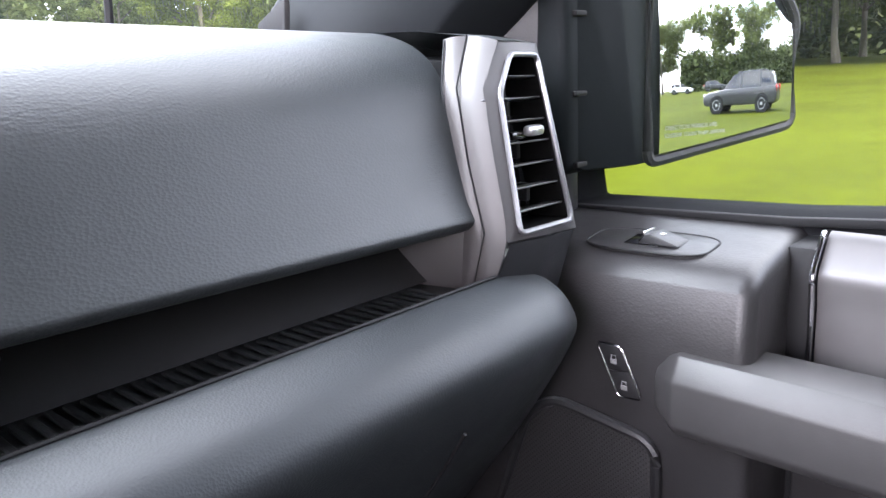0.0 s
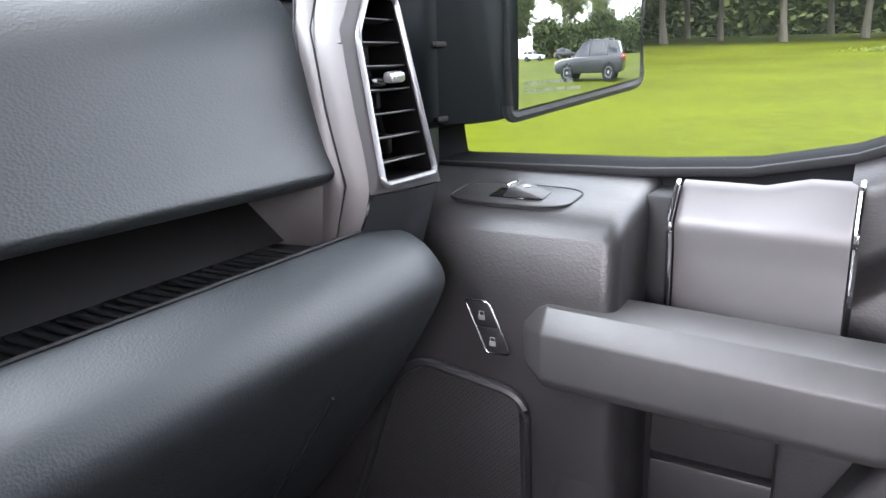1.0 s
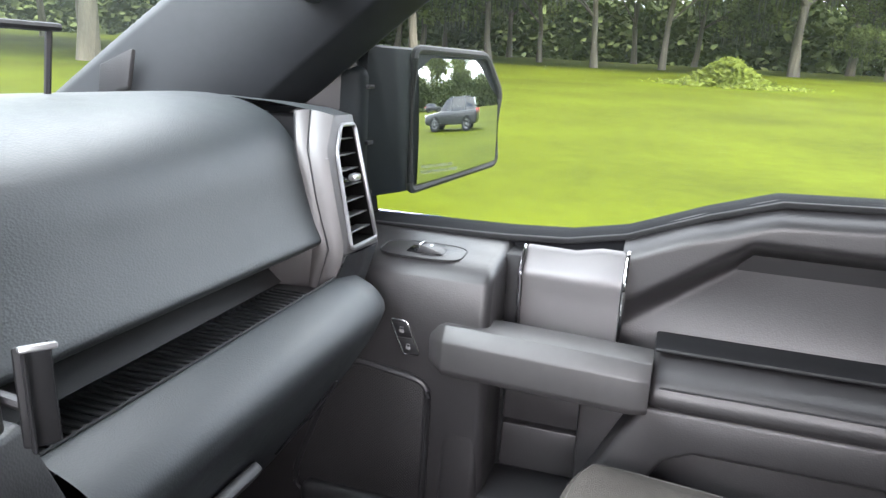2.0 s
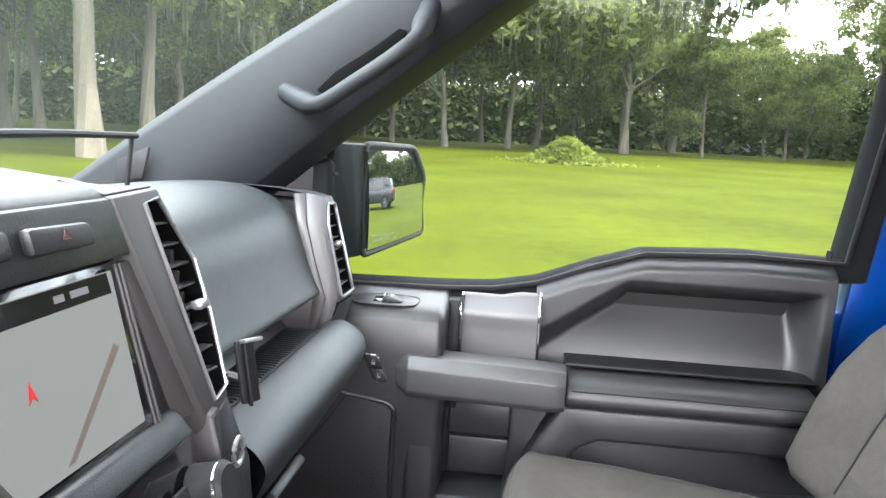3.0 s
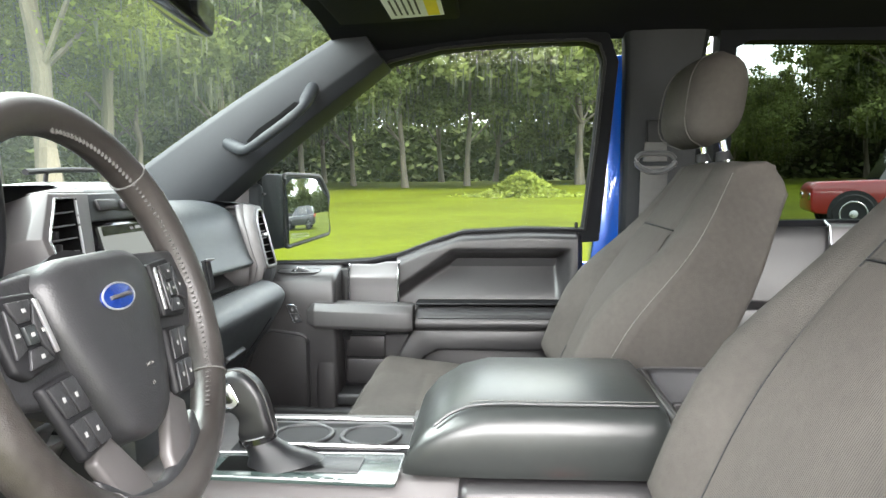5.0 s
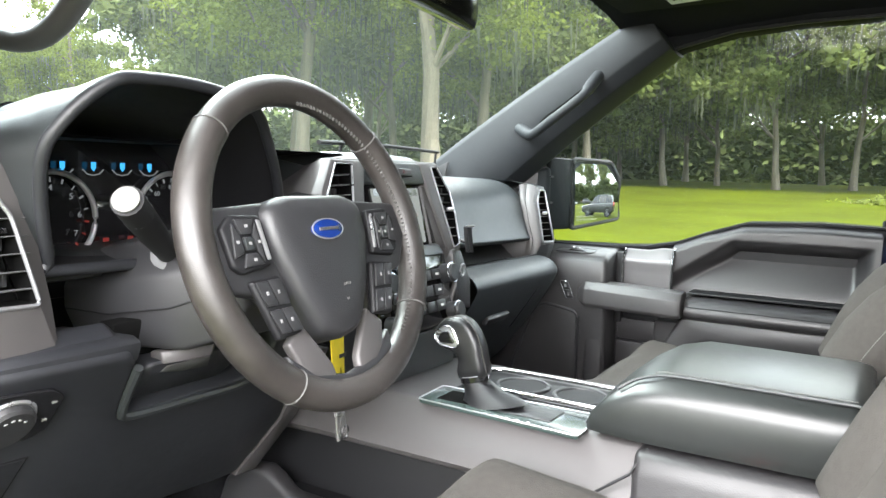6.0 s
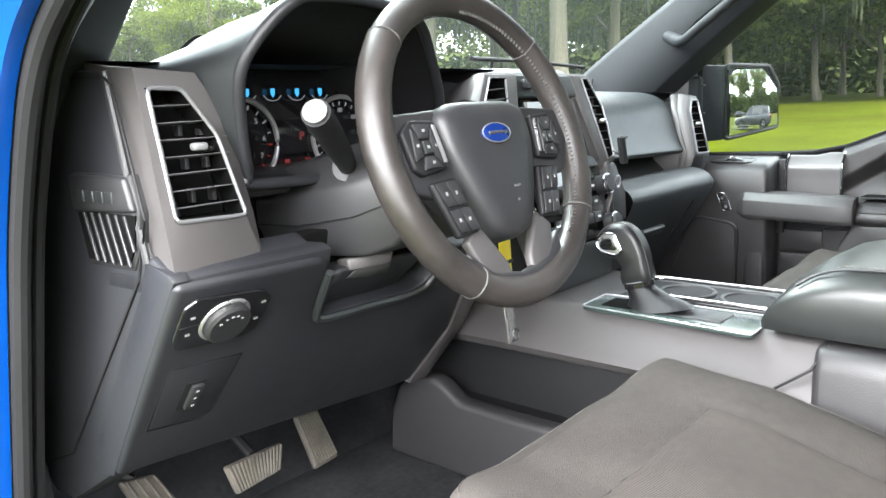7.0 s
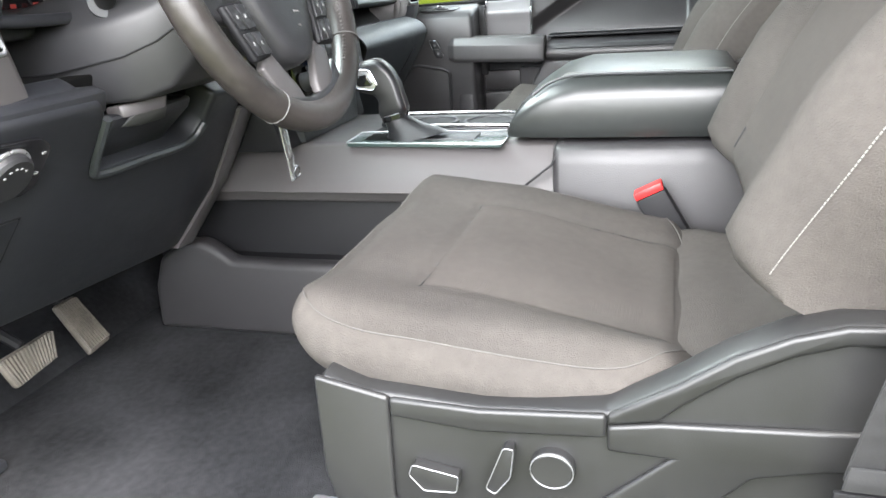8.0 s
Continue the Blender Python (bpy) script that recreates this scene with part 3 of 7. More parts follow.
    return d


def belt(y):
    """The height of the door's upper edge."""
    pts = [(-0.72, 1.374), (-0.56, 1.379), (-0.405, 1.372), (-0.33, 1.348), (-0.24, 1.313), (-0.17, 1.299)]
    for (a, za), (b, zb) in zip(pts, pts[1:]):
        if y <= b:
            return lerp(za, zb, smooth(a, b, y) * 0.3 + 0.7 * (y - a) / (b - a))
    return 1.299


M_SPK = material("perforated_grille", (0.022, 0.022, 0.023), 0.5)
sn, sl = M_SPK.node_tree.nodes, M_SPK.node_tree.links
s_co, s_map, s_vor = sn.new("ShaderNodeTexCoord"), sn.new("ShaderNodeMapping"), sn.new("ShaderNodeTexVoronoi")
s_map.inputs["Rotation"].default_value, s_map.inputs["Scale"].default_value = (radians(45), 0, 0), (0.0, 300.0, 300.0)
s_vor.inputs["Scale"].default_value, s_vor.inputs["Randomness"].default_value = 1.0, 0.0
s_hole = sn.new("ShaderNodeMapRange")
s_hole.inputs["From Min"].default_value, s_hole.inputs["From Max"].default_value = 0.26, 0.34
s_bump, s_mix = sn.new("ShaderNodeBump"), sn.new("ShaderNodeMixRGB")
s_bump.inputs["Strength"].default_value, s_bump.inputs["Distance"].default_value = 0.8, 0.0008
s_mix.inputs[1].default_value, s_mix.inputs[2].default_value = (0.002, 0.002, 0.002, 1), (0.026, 0.025, 0.026, 1)
sl.new(s_co.outputs["Object"], s_map.inputs[0])
sl.new(s_map.outputs[0], s_vor.inputs["Vector"])
sl.new(s_vor.outputs["Distance"], s_hole.inputs[0])
sl.new(s_hole.outputs[0], s_bump.inputs["Height"])
sl.new(s_hole.outputs[0], s_mix.inputs[0])
sl.new(s_mix.outputs[0], sn["Principled BSDF"].inputs["Base Color"])
sl.new(s_bump.outputs[0], sn["Principled BSDF"].inputs["Normal"])
door_front()

# ---- outside mirror ----
M_HOUSING = material("mirror_housing_plastic", (0.006, 0.008, 0.009), 0.6, spec=0.12, bump=0.15, bscale=700)
mir = thing("door_mirror", (0.95, 0.09, 1.30), "large black door mirror with a rounded glass", "mirror")
MA, MB = Vector((0.942, 0.081)), Vector((1.122, 0.007))
md = (MB - MA).normalized()
mn = Vector((-md.y, md.x))
if mn.y > 0:
    mn = -mn


def mpt(u, z, off):
    """A point of the mirror's face: u across, z up, off towards the rear."""
    p = MA + md * u + mn * off
    return (p.x, p.y, z)


outline = rounded([(-0.100, 1.326), (-0.015, 1.326), (0.185, 1.352), (0.185, 1.464), (0.144, 1.517), (-0.100, 1.522)], 0.014, 5)
rings = []
for off, k in ((0.012, 0.97), (0.0, 1.0), (-0.05, 1.0), (-0.09, 0.94), (-0.115, 0.75)):
    rings.append([mpt(0.055 + (u - 0.055) * k, 1.42 + (z - 1.42) * k, off) for u, z in outline])
part("housing", soften(loft(rings), 0.003, 2, 40), M_HOUSING, mir, "black textured mirror housing")
gbm = bmesh.new()
n1, n2 = 22, 22
vv = {}
for i in range(n1 + 1):
    for j in range(n2 + 1):
        u = lerp(0.0, 0.178, i / n1)
        lo = 1.337 + 0.022 * u / 0.178
        hi = 1.508 - 0.052 * smooth(0.115, 0.18, u)
        z = lerp(lo, hi, j / n2)
        bulge = -((u - 0.099) ** 2 + (z - 1.417) ** 2) / (2 * 1.3) - (z - 1.417) * 0.036
        vv[i, j] = gbm.verts.new(mpt(u, z, 0.0145 + 0.006 + bulge))
for i in range(n1):
    for j in range(n2):
        gbm.faces.new((vv[i, j], vv[i + 1, j], vv[i + 1, j + 1], vv[i, j + 1]))
bmesh.ops.recalc_face_normals(gbm, faces=gbm.faces)
part("mirror_glass", gbm, M_MIRROR, mir, "convex mirror glass", 180)
part("glass_rim", tube([mpt(u, z, 0.014) for u, z in rounded([(-0.012, 1.329), (0.183, 1.353), (0.183, 1.464), (0.144, 1.515), (-0.012, 1.519)], 0.012, 5)], 0.006, 8, True), M_DARK, mir)
for k, txt in enumerate(("OBJECTS IN MIRROR ARE", "CLOSER THAN THEY APPEAR")):
    cu = bpy.data.curves.new("txt", "FONT")
    cu.body, cu.size, cu.align_x = txt, 0.0058, "LEFT"
    tmp = bpy.data.objects.new("txt", cu)
    bm = bmesh.new()
    bm.from_mesh(tmp.to_mesh())
    tmp.to_mesh_clear()
    bpy.data.objects.remove(tmp)
    bpy.data.curves.remove(cu)
    for v in bm.verts:
        u, z = 0.006 + v.co.x, 1.3595 - 0.0075 * k + v.co.y
        v.co = mpt(u, z, 0.0212 - ((u - 0.099) ** 2 + (z - 1.417) ** 2) / 2.6 - (z - 1.417) * 0.036)
    part("glass_print", bm, M_PRINT, mir)
part("arm", box((0.885, 0.135, 1.41), (0.10, 0.06, 0.17), 0.012, 3), M_HOUSING, mir)
for z in (1.335, 1.40, 1.47):
    part("arm_groove", box((0.872, 0.104, z), (0.055, 0.006, 0.005), 0.001), M_DARK, mir)


# ---- rear doors and middle pillars ----
def rear_door(side):
    def X(x):
        return x if side > 0 else 2 * CX - x
    d = thing("rear_door", (X(0.90), -1.35, 0.70), "closed rear truck door with dark vinyl trim and a silver wrap", "door")
    part("panel", prism([(X(0.885), 1.385), (X(0.86), 1.38), (X(0.848), 1.35), (X(0.852), 1.20), (X(0.82), 1.19), (X(0.815), 1.13), (X(0.85), 1.12), (X(0.86), 0.78), (X(0.95), 0.78), (X(0.95), 1.385)], "y", -1.86, -0.98, 0.008, 3), M_DOOR, d)
    part("silver_wrap", prism([(X(0.875), 1.392), (X(0.842), 1.382), (X(0.834), 1.34), (X(0.836), 1.215), (X(0.86), 1.215), (X(0.875), 1.36)], "y", -1.395, -1.265, 0.006, 3), M_WEAVE, d)
    for y in (-1.262, -1.398):
        part("bright_edge", tube([(X(0.87), y, 1.394), (X(0.845), y, 1.384), (X(0.833), y, 1.34), (X(0.834), y, 1.22)], 0.004, 8), M_CHROME, d)
    part("pull_handle", prism([(-1.18, 1.18), (-1.20, 1.195), (-1.46, 1.197), (-1.475, 1.18), (-1.475, 1.15), (-1.46, 1.138), (-1.20, 1.138), (-1.18, 1.15)], "x", min(X(0.79), X(0.84)), max(X(0.79), X(0.84)), 0.005), M_TRIM, d)
    part("pocket_panel", box((X(0.845), -1.29, 1.085), (0.012, 0.16, 0.05), 0.004), M_DARK, d)
    part("pocket_panel", box((X(0.845), -1.28, 1.02), (0.012, 0.15, 0.06), 0.004), M_DARK, d)
    part("support", prism([(-1.31, 1.02), (-1.46, 1.13), (-1.52, 1.13), (-1.36, 0.95), (-1.32, 0.95)], "x", min(X(0.80), X(0.86)), max(X(0.80), X(0.86)), 0.006), M_TRIM, d)
    wy = [(-1.03, 1.395), (-1.78, 1.40), (-1.80, 1.42), (-1.80, 1.76), (-1.77, 1.80), (-1.06, 1.815), (-1.03, 1.80)]
    k = len(wy)
    fb = bmesh.new()
    outer = [(lerp(-1.415, p[0], 1.10), lerp(1.60, p[1], 1.2)) for p in wy]
    rr = [[fb.verts.new((X(glass_x(p[1]) + dx), *p)) for p in ln] for ln, dx in ((wy, -0.04), (outer, -0.04), (outer, 0.02), (wy, 0.02))]
    for a, b in zip(rr, rr[1:] + rr[:1]):
        for i in range(k):
            fb.faces.new((a[i], a[(i + 1) % k], b[(i + 1) % k], b[i]))
    bmesh.ops.recalc_face_normals(fb, faces=fb.faces)
    part("window_frame", fb, M_ROOF, d)
    gb = bmesh.new()
    gb.faces.new([gb.verts.new((X(glass_x(z)), y, z)) for y, z in wy])
    g = part("window_glass", towards(gb, (CX, -1.2, 1.3)), M_TINT, d, "dark tinted side glass")
    g.visible_shadow = False


M_TINT = pane("tinted_glass", (0.2, 0.23, 0.22))
rear_door(1)


def mid_pillar(side):
    def X(x):
        return x if side > 0 else 2 * CX - x
    ob = thing("middle_pillar", (X(0.90), -0.86, 0.78), "dark door pillar trim with a blue painted edge", "pillar", "door pillars", "structure")
    rings = []
    for z, x, w in ((0.78, 0.87, 0.13), (1.0, 0.872, 0.12), (1.35, 0.87, 0.105), (1.36, 0.862, 0.105), (1.55, 0.855, 0.10), (1.75, 0.835, 0.10), (1.86, 0.80, 0.11)):
        y, w = -0.872, w * 0.92
        rings.append([(X(px), y + dy, z) for px, dy in ((x + 0.05, w), (x + 0.01, w * 0.98), (x, w * 0.85), (x - 0.003, 0), (x, -w * 0.85), (x + 0.01, -w * 0.98), (x + 0.06, -w))])
    part("trim", soften(loft(rings), 0.004, 2, 40), M_PILLAR, ob)
    if side > 0:
        part("painted_jamb", prism([(-0.702, 0.80), (-0.704, 1.25), (-0.722, 1.40), (-0.757, 1.80), (-0.80, 1.80), (-0.80, 0.80)], "x", min(X(0.893), X(0.96)), max(X(0.893), X(0.96)), 0.004), M_BLUE, ob, "blue painted door jamb")
    if side > 0:
        part("door_catch", box((0.922, -0.722, 1.285), (0.02, 0.02, 0.05), 0.004), M_CHROME, ob)
    return ob


mid_pillar(1)
mid_pillar(-1)


# passenger's kick panel closes the footwell beside the door
setting("kick_panel", box((0.83, 0.55, 1.04), (0.10, 0.45, 0.56), 0.01), M_PLASTIC, "dark plastic kick panel in the footwell", "trim")


# ---- dashboard ----
dash = thing("dashboard", (CX, 0.3, 0.95), "black soft vinyl truck dashboard with grey metallic trim", "dashboard")


def sweep_x(profile, x0, x1, n=6, fall=0.0, close=False):
    """Draw a profile in y and z out across the cab; fall rounds the far end off."""
    rings = []
    for i in range(n + 1):
        t = i / n
        rings.append([(lerp(x0, x1, t), y, z) for y, z in profile])
    return loft(rings, closed=close, cap=close)


# top of the dashboard, running to the glass
top_rows = []
for i in range(13):
    t = i / 12
    row = []
    for j in range(25):
        u = -1 + 2 * j / 24
        x = CX + u * 0.752
        yb = 0.66 + 0.11 * (1 - u * u)
        side = smooth(-0.05, 0.32, x)
        y = lerp(lerp(0.10, 0.32, smooth(0.10, 0.26, x)), yb, t)
        z = lerp(1.498, 1.440, side) - 0.06 * t ** 2
        row.append((x, y, z))
    top_rows.append(row)
part("top_panel", loft(top_rows, closed=False), M_DASH, dash, "matte black dashboard top")
part("top_rail", tube(curve([(-0.10, 0.10, 1.514), (0.10, 0.165, 1.520), (0.30, 0.215, 1.522), (0.513, 0.254, 1.520)], 18), 0.0038, 8), M_DARK, dash, "thin black rail across the dashboard top")
part("rail_leg", tube([(0.50, 0.252, 1.519), (0.498, 0.258, 1.455)], 0.003, 6), M_DARK, dash)
part("rail_leg", tube([(0.0, 0.135, 1.516), (0.0, 0.14, 1.488)], 0.003, 6), M_DARK, dash)
part("defrost_slot", box((0.30, 0.56, 1.437), (0.62, 0.025, 0.012), 0.003), M_DARK, dash)

# upper pad on the passenger side
pad = [(0.46, 1.440), (0.34, 1.462), (0.25, 1.469), (0.20, 1.467), (0.165, 1.459), (0.138, 1.446), (0.118, 1.428), (0.104, 1.405), (0.092, 1.375), (0.078, 1.345), (0.071, 1.332), (0.070, 1.326), (0.078, 1.320), (0.10, 1.318), (0.16, 1.322), (0.46, 1.33)]
pad = [(p[0], p[1]) for p in [tuple(q)[:2] for q in curve([Vector((a, b, 0)) for a, b in pad], 56)]]
pr = []
for k in range(9):
    # the pad's outer end leans outwards towards its top
    pr.append([(lerp(0.19, 0.6555 + 0.26 * max(0.0, z - 1.332), k / 8), y, z - 0.009 * k / 8) for y, z in pad])
part("upper_pad", loft(pr), M_PAD, dash, "grained black vinyl pad", 50)

# shelf below it with a ribbed mat, and its dark back wall
part("shelf_wall", sweep_x([(0.19, 1.345), (0.150, 1.310), (0.118, 1.276), (0.112, 1.270)], 0.22, 0.648), M_VAL, dash)
part("shelf_floor", sweep_x([(0.15, 1.268), (0.058, 1.266)], 0.22, 0.655), M_DASH, dash)
mat_ob = part("shelf_mat", box((0.435, 0.085, 1.268), (0.39, 0.050, 0.003), 0.001), M_DASH, dash, "ribbed rubber mat")
for k in range(44):
    part("mat_rib", box((0.248 + 0.0087 * k, 0.087, 1.2705), (0.0045, 0.040, 0.0026), 0.0008, 1), M_DASH, mat_ob)
# lower bolster and glove box
bol = [(0.060, 1.268), (0.058, 1.2765), (0.052, 1.2785), (0.035, 1.273), (0.018, 1.265), (0.007, 1.254), (0.003, 1.243), (0.006, 1.231), (0.019, 1.206), (0.052, 1.153), (0.10, 1.085), (0.16, 1.01), (0.22, 0.975), (0.34, 0.96)]
bol = [tuple(q)[:2] for q in curve([Vector((a, b, 0)) for a, b in bol], 48)]
br = []
for x, fy in ((0.265, 0), (0.40, 0), (0.60, 0.0), (0.668, 0.002), (0.700, 0.010), (0.716, 0.022), (0.724, 0.04)):
    br.append([(x, max(y, 0) + fy * 1.0 + min(y, 0) * (1 - fy * 8) if y < 0.2 else y, z - fy * 0.25) for y, z in bol])
part("lower_bolster", loft(br, closed=False), M_BOL, dash, "padded lower dashboard and glove box lid", 60)
part("bolster_seam", tube([(x, 0.0545, 1.2795) for x in (0.27, 0.4, 0.6, 0.66)], 0.0012, 6), M_DARK, dash)
part("glove_gap", tube([(0.56, 0.004, 1.212), (0.565, 0.030, 1.175), (0.575, 0.078, 1.11)], 0.0012, 6), M_DARK, dash)
part("glove_box_latch", box((0.42, 0.038, 1.16), (0.10, 0.012, 0.022), 0.004, m=Matrix.Rotation(radians(37), 4, "X")), M_PLASTIC, dash)
part("under_cover", box((0.45, 0.50, 1.02), (0.60, 0.45, 0.14), 0.01), M_DARK, dash)


def end_vent(side):
    """The upright vent at the dashboard's end, in its grey metallic surround; side 1 is the passenger's."""
    def X(x):
        return x * side

    def P(x, y, z):
        return (X(x), y, z)
    v = part("vent_surround", bmesh.new(), M_TRIM, dash, "grey metallic vent surround")
    # opening outline (x, z); depth follows the lean of the face
    op = [(0.746, 1.434), (0.711, 1.435), (0.687, 1.407), (0.673, 1.309), (0.742, 1.308)] if side > 0 else [(0.697, 1.467), (0.660, 1.466), (0.630, 1.420), (0.613, 1.336), (0.694, 1.338)]
    Z0 = 1.309 if side > 0 else 1.338
    H = (1.435 if side > 0 else 1.467) - Z0
    mid = 0.710 if side > 0 else 0.642

    def yy(z):
        return 0.045 + (z - Z0) * 0.26 if side > 0 else (z - Z0) * 0.19
    if side > 0:
        out = [(0.755, 1.443), (0.704, 1.445), (0.676, 1.411), (0.663, 1.304), (0.752, 1.299)]
    else:
        out = [(0.7045, 1.486), (0.640, 1.482), (0.606, 1.428), (0.592, 1.335), (0.590, 1.274), (0.7045, 1.283)]
    # sample both outlines at the same angles
    c = Vector((mid, Z0 + 0.5 * H))
    angs = sorted([math.atan2(p[1] - c.y, p[0] - c.x) for p in op + out])
    def hit_poly(poly, a):
        d = Vector((math.cos(a), math.sin(a)))
        best = None
        for i in range(len(poly)):
            p, q = Vector(poly[i]), Vector(poly[(i + 1) % len(poly)])
            e = q - p
            den = d.x * e.y - d.y * e.x
            if abs(den) < 1e-9:
                continue
            s = ((p - c).x * e.y - (p - c).y * e.x) / den
            t = ((p - c).x * d.y - (p - c).y * d.x) / den
            if s > 0 and -1e-4 <= t <= 1.0001:
                best = s if best is None else max(best, s)
        return c + d * best
    inn = [hit_poly(op, a) for a in angs]
    oun = [hit_poly(out, a) for a in angs]
    rings = [[P(p.x, yy(p.y) + 0.035, p.y) for p in inn], [P(p.x, yy(p.y) - 0.001, p.y) for p in inn], [P(p.x, yy(p.y) + (0.003 if side > 0 else 0.018 * (1 - smooth(0.592, 0.622, p.x))), p.y) for p in oun]]
    if side < 0:
        rings += [[P(p.x, yy(p.y) + 0.045, p.y + 0.004) for p in oun], [P(p.x + 0.004 * (1 - smooth(0.60, 0.64, p.x)), yy(p.y) + 0.10, p.y + 0.012) for p in oun]]
    # duct walls carry the vent's inner shade as flat black
    part("vent_duct", loft([[P(mid + (p.x - mid) * 0.985, yy(p.y) + 0.036, c.y + (p.y - c.y) * 0.985) for p in inn], [P(mid + (p.x - mid) * 0.985, yy(p.y) + 0.0015, c.y + (p.y - c.y) * 0.985) for p in inn]], cap=False), M_SHADE, dash)
    b2 = loft(rings, cap=False)
    b2.to_mesh(v.data)
    b2.free()
    for p in v.data.polygons:
        p.use_smooth = True
    v.data.set_sharp_from_angle(angle=radians(30))
    # bright bezel
    rim = [P(p[0] + (mid - p[0]) * 0.03, yy(p[1]) - 0.002, p[1]) for p in rounded(op, 0.006, 3)]
    part("bezel", tube(rim, 0.0022, 8, True), M_BEZEL, dash, "bright satin vent bezel")
    # throat with its shade painted black, slats, vanes and thumb wheel
    part("throat", plate([P(p[0], yy(p[1]) + 0.040, p[1]) for p in op], (0, 0.003, 0), 0), M_SHADE, dash)
    xr = op[4][0] - 0.001
    zc = op[2][1]
    for k in range(7):
        z = Z0 + H * (0.10 + 0.128 * k)
        xl = op[3][0] + 0.001 if z < zc else lerp(op[2][0], op[1][0], (z - zc) / (op[1][1] - zc))
        xr = lerp(op[4][0], op[0][0], (z - Z0) / H) - 0.001
        part("slat", plate([P(xl, yy(z) + 0.003, z), P(xr, yy(z) + 0.003, z - 0.001), P(xr, yy(z) + 0.020, z - 0.003), P(xl, yy(z) + 0.020, z - 0.002)], (0, 0, 0.0014), 0.0005, 1), M_SLAT, dash)
    for k in range(3):
        for x in (mid - 0.010, mid + 0.014):
            z = Z0 + H * (0.12 + 0.26 * k)
            part("vane", box((X(x), yy(z) + 0.027, z + 0.006), (0.005, 0.010, 0.014), 0.001), M_PLASTIC, dash)
    z = Z0 + H * 0.55
    part("thumb_tab", box((X(mid + 0.010), yy(z) - 0.001, z), (0.017, 0.010, 0.008), 0.003), M_SATIN, dash)
    part("thumb_stem", box((X(mid - 0.002), yy(z) + 0.01, z - 0.003), (0.018, 0.014, 0.006), 0.002), M_GLOSS, dash)


end_vent(1)
end_vent(-1)
# the surround's inner cheek on the passenger side, and the black filler between it and the door
FRONT = [(0.704, 0.081, 1.445), (0.676, 0.0745, 1.411), (0.668, 0.060, 1.360), (0.663, 0.0445, 1.304), (0.657, 0.063, 1.259)]
SEAM = [(0.698, 0.106, 1.450), (0.672, 0.096, 1.412), (0.6625, 0.080, 1.360), (0.656, 0.062, 1.310), (0.656, 0.075, 1.264)]
CREASE = [(0.688, 0.120, 1.448), (0.6715, 0.110, 1.412), (0.664, 0.096, 1.365), (0.6545, 0.078, 1.331), (0.654, 0.085, 1.268)]


def between(a, b, n=5):
    """Bands of smooth skin between two edge lines."""
    a, b = [[Vector(e[k]).lerp(Vector(e[k + 1]), j / n) for k in range(len(e) - 1) for j in range(n)] + [Vector(e[-1])] for e in (a, b)]
    for e in (a, b):
        for _ in range(3):
            e[1:-1] = [(e[k - 1] + e[k] * 2 + e[k + 1]) / 4 for k in range(1, len(e) - 1)]
    return loft([a, [(Vector(p) * 2 + Vector(q)) / 3 + Vector((-0.0012, -0.0008, 0.0006)) for p, q in zip(a, b)], [(Vector(p) + Vector(q) * 2) / 3 + Vector((-0.0012, -0.0008, 0.0006)) for p, q in zip(a, b)], b], closed=False)


part("vent_cheek", facing(between(FRONT, SEAM), (0.3, -0.3, 1.5)), M_TRIM, dash, "grey metallic vent cheek", 85)
part("inner_cheek", facing(between(SEAM, CREASE), (0.3, -0.3, 1.5)), M_TRIM, dash, "", 85)
part("cheek_seam", tube([Vector(p) + Vector((-0.0006, -0.0006, 0.0003)) for p in SEAM], 0.0007, 5), M_DARK, dash)
part("pad_crease", tube([Vector(p) + Vector((-0.001, -0.001, 0)) for p in CREASE[:4]], 0.0007, 6), M_KNEE, dash)
part("vent_cap", facing(loft([[(0.704, 0.081, 1.445), (0.730, 0.083, 1.4445), (0.755, 0.084, 1.443), (0.765, 0.095, 1.436)], [(0.698, 0.106, 1.450), (0.725, 0.108, 1.4505), (0.752, 0.110, 1.449), (0.769, 0.115, 1.442)], [(0.690, 0.150, 1.456), (0.720, 0.150, 1.455), (0.748, 0.150, 1.452), (0.771, 0.150, 1.444)], [(0.690, 0.22, 1.459), (0.720, 0.22, 1.457), (0.748, 0.22, 1.452), (0.771, 0.22, 1.444)]], closed=False), (0.6, 0.0, 2.0)), M_PAD, dash, "", 50)
part("shelf_end", plate([(0.6545, 0.078, 1.334), (0.6555, 0.064, 1.310), (0.656, 0.075, 1.264), (0.644, 0.127, 1.264), (0.638, 0.138, 1.296), (0.640, 0.150, 1.334)], (0.02, 0.004, 0.0), 0.002), M_TRIM, dash)
part("end_filler", facing(loft([[(0.663, 0.0445, 1.3035), (0.70, 0.043, 1.301), (0.745, 0.0435, 1.2995), (0.762, 0.07, 1.302)], [(0.661, 0.050, 1.286), (0.70, 0.045, 1.284), (0.742, 0.047, 1.284), (0.760, 0.075, 1.288)], [(0.658, 0.064, 1.258), (0.70, 0.056, 1.255), (0.742, 0.057, 1.252), (0.758, 0.085, 1.252)]], closed=False), (0.5, -0.4, 1.2)), M_KNEE, dash, "", 60)
part("end_upper", prism([(0.092, 1.437), (0.082, 1.40), (0.056, 1.302), (0.25, 1.302), (0.30, 1.440)], "x", 0.7535, 0.772, 0.006, 3), M_KNEE, dash)

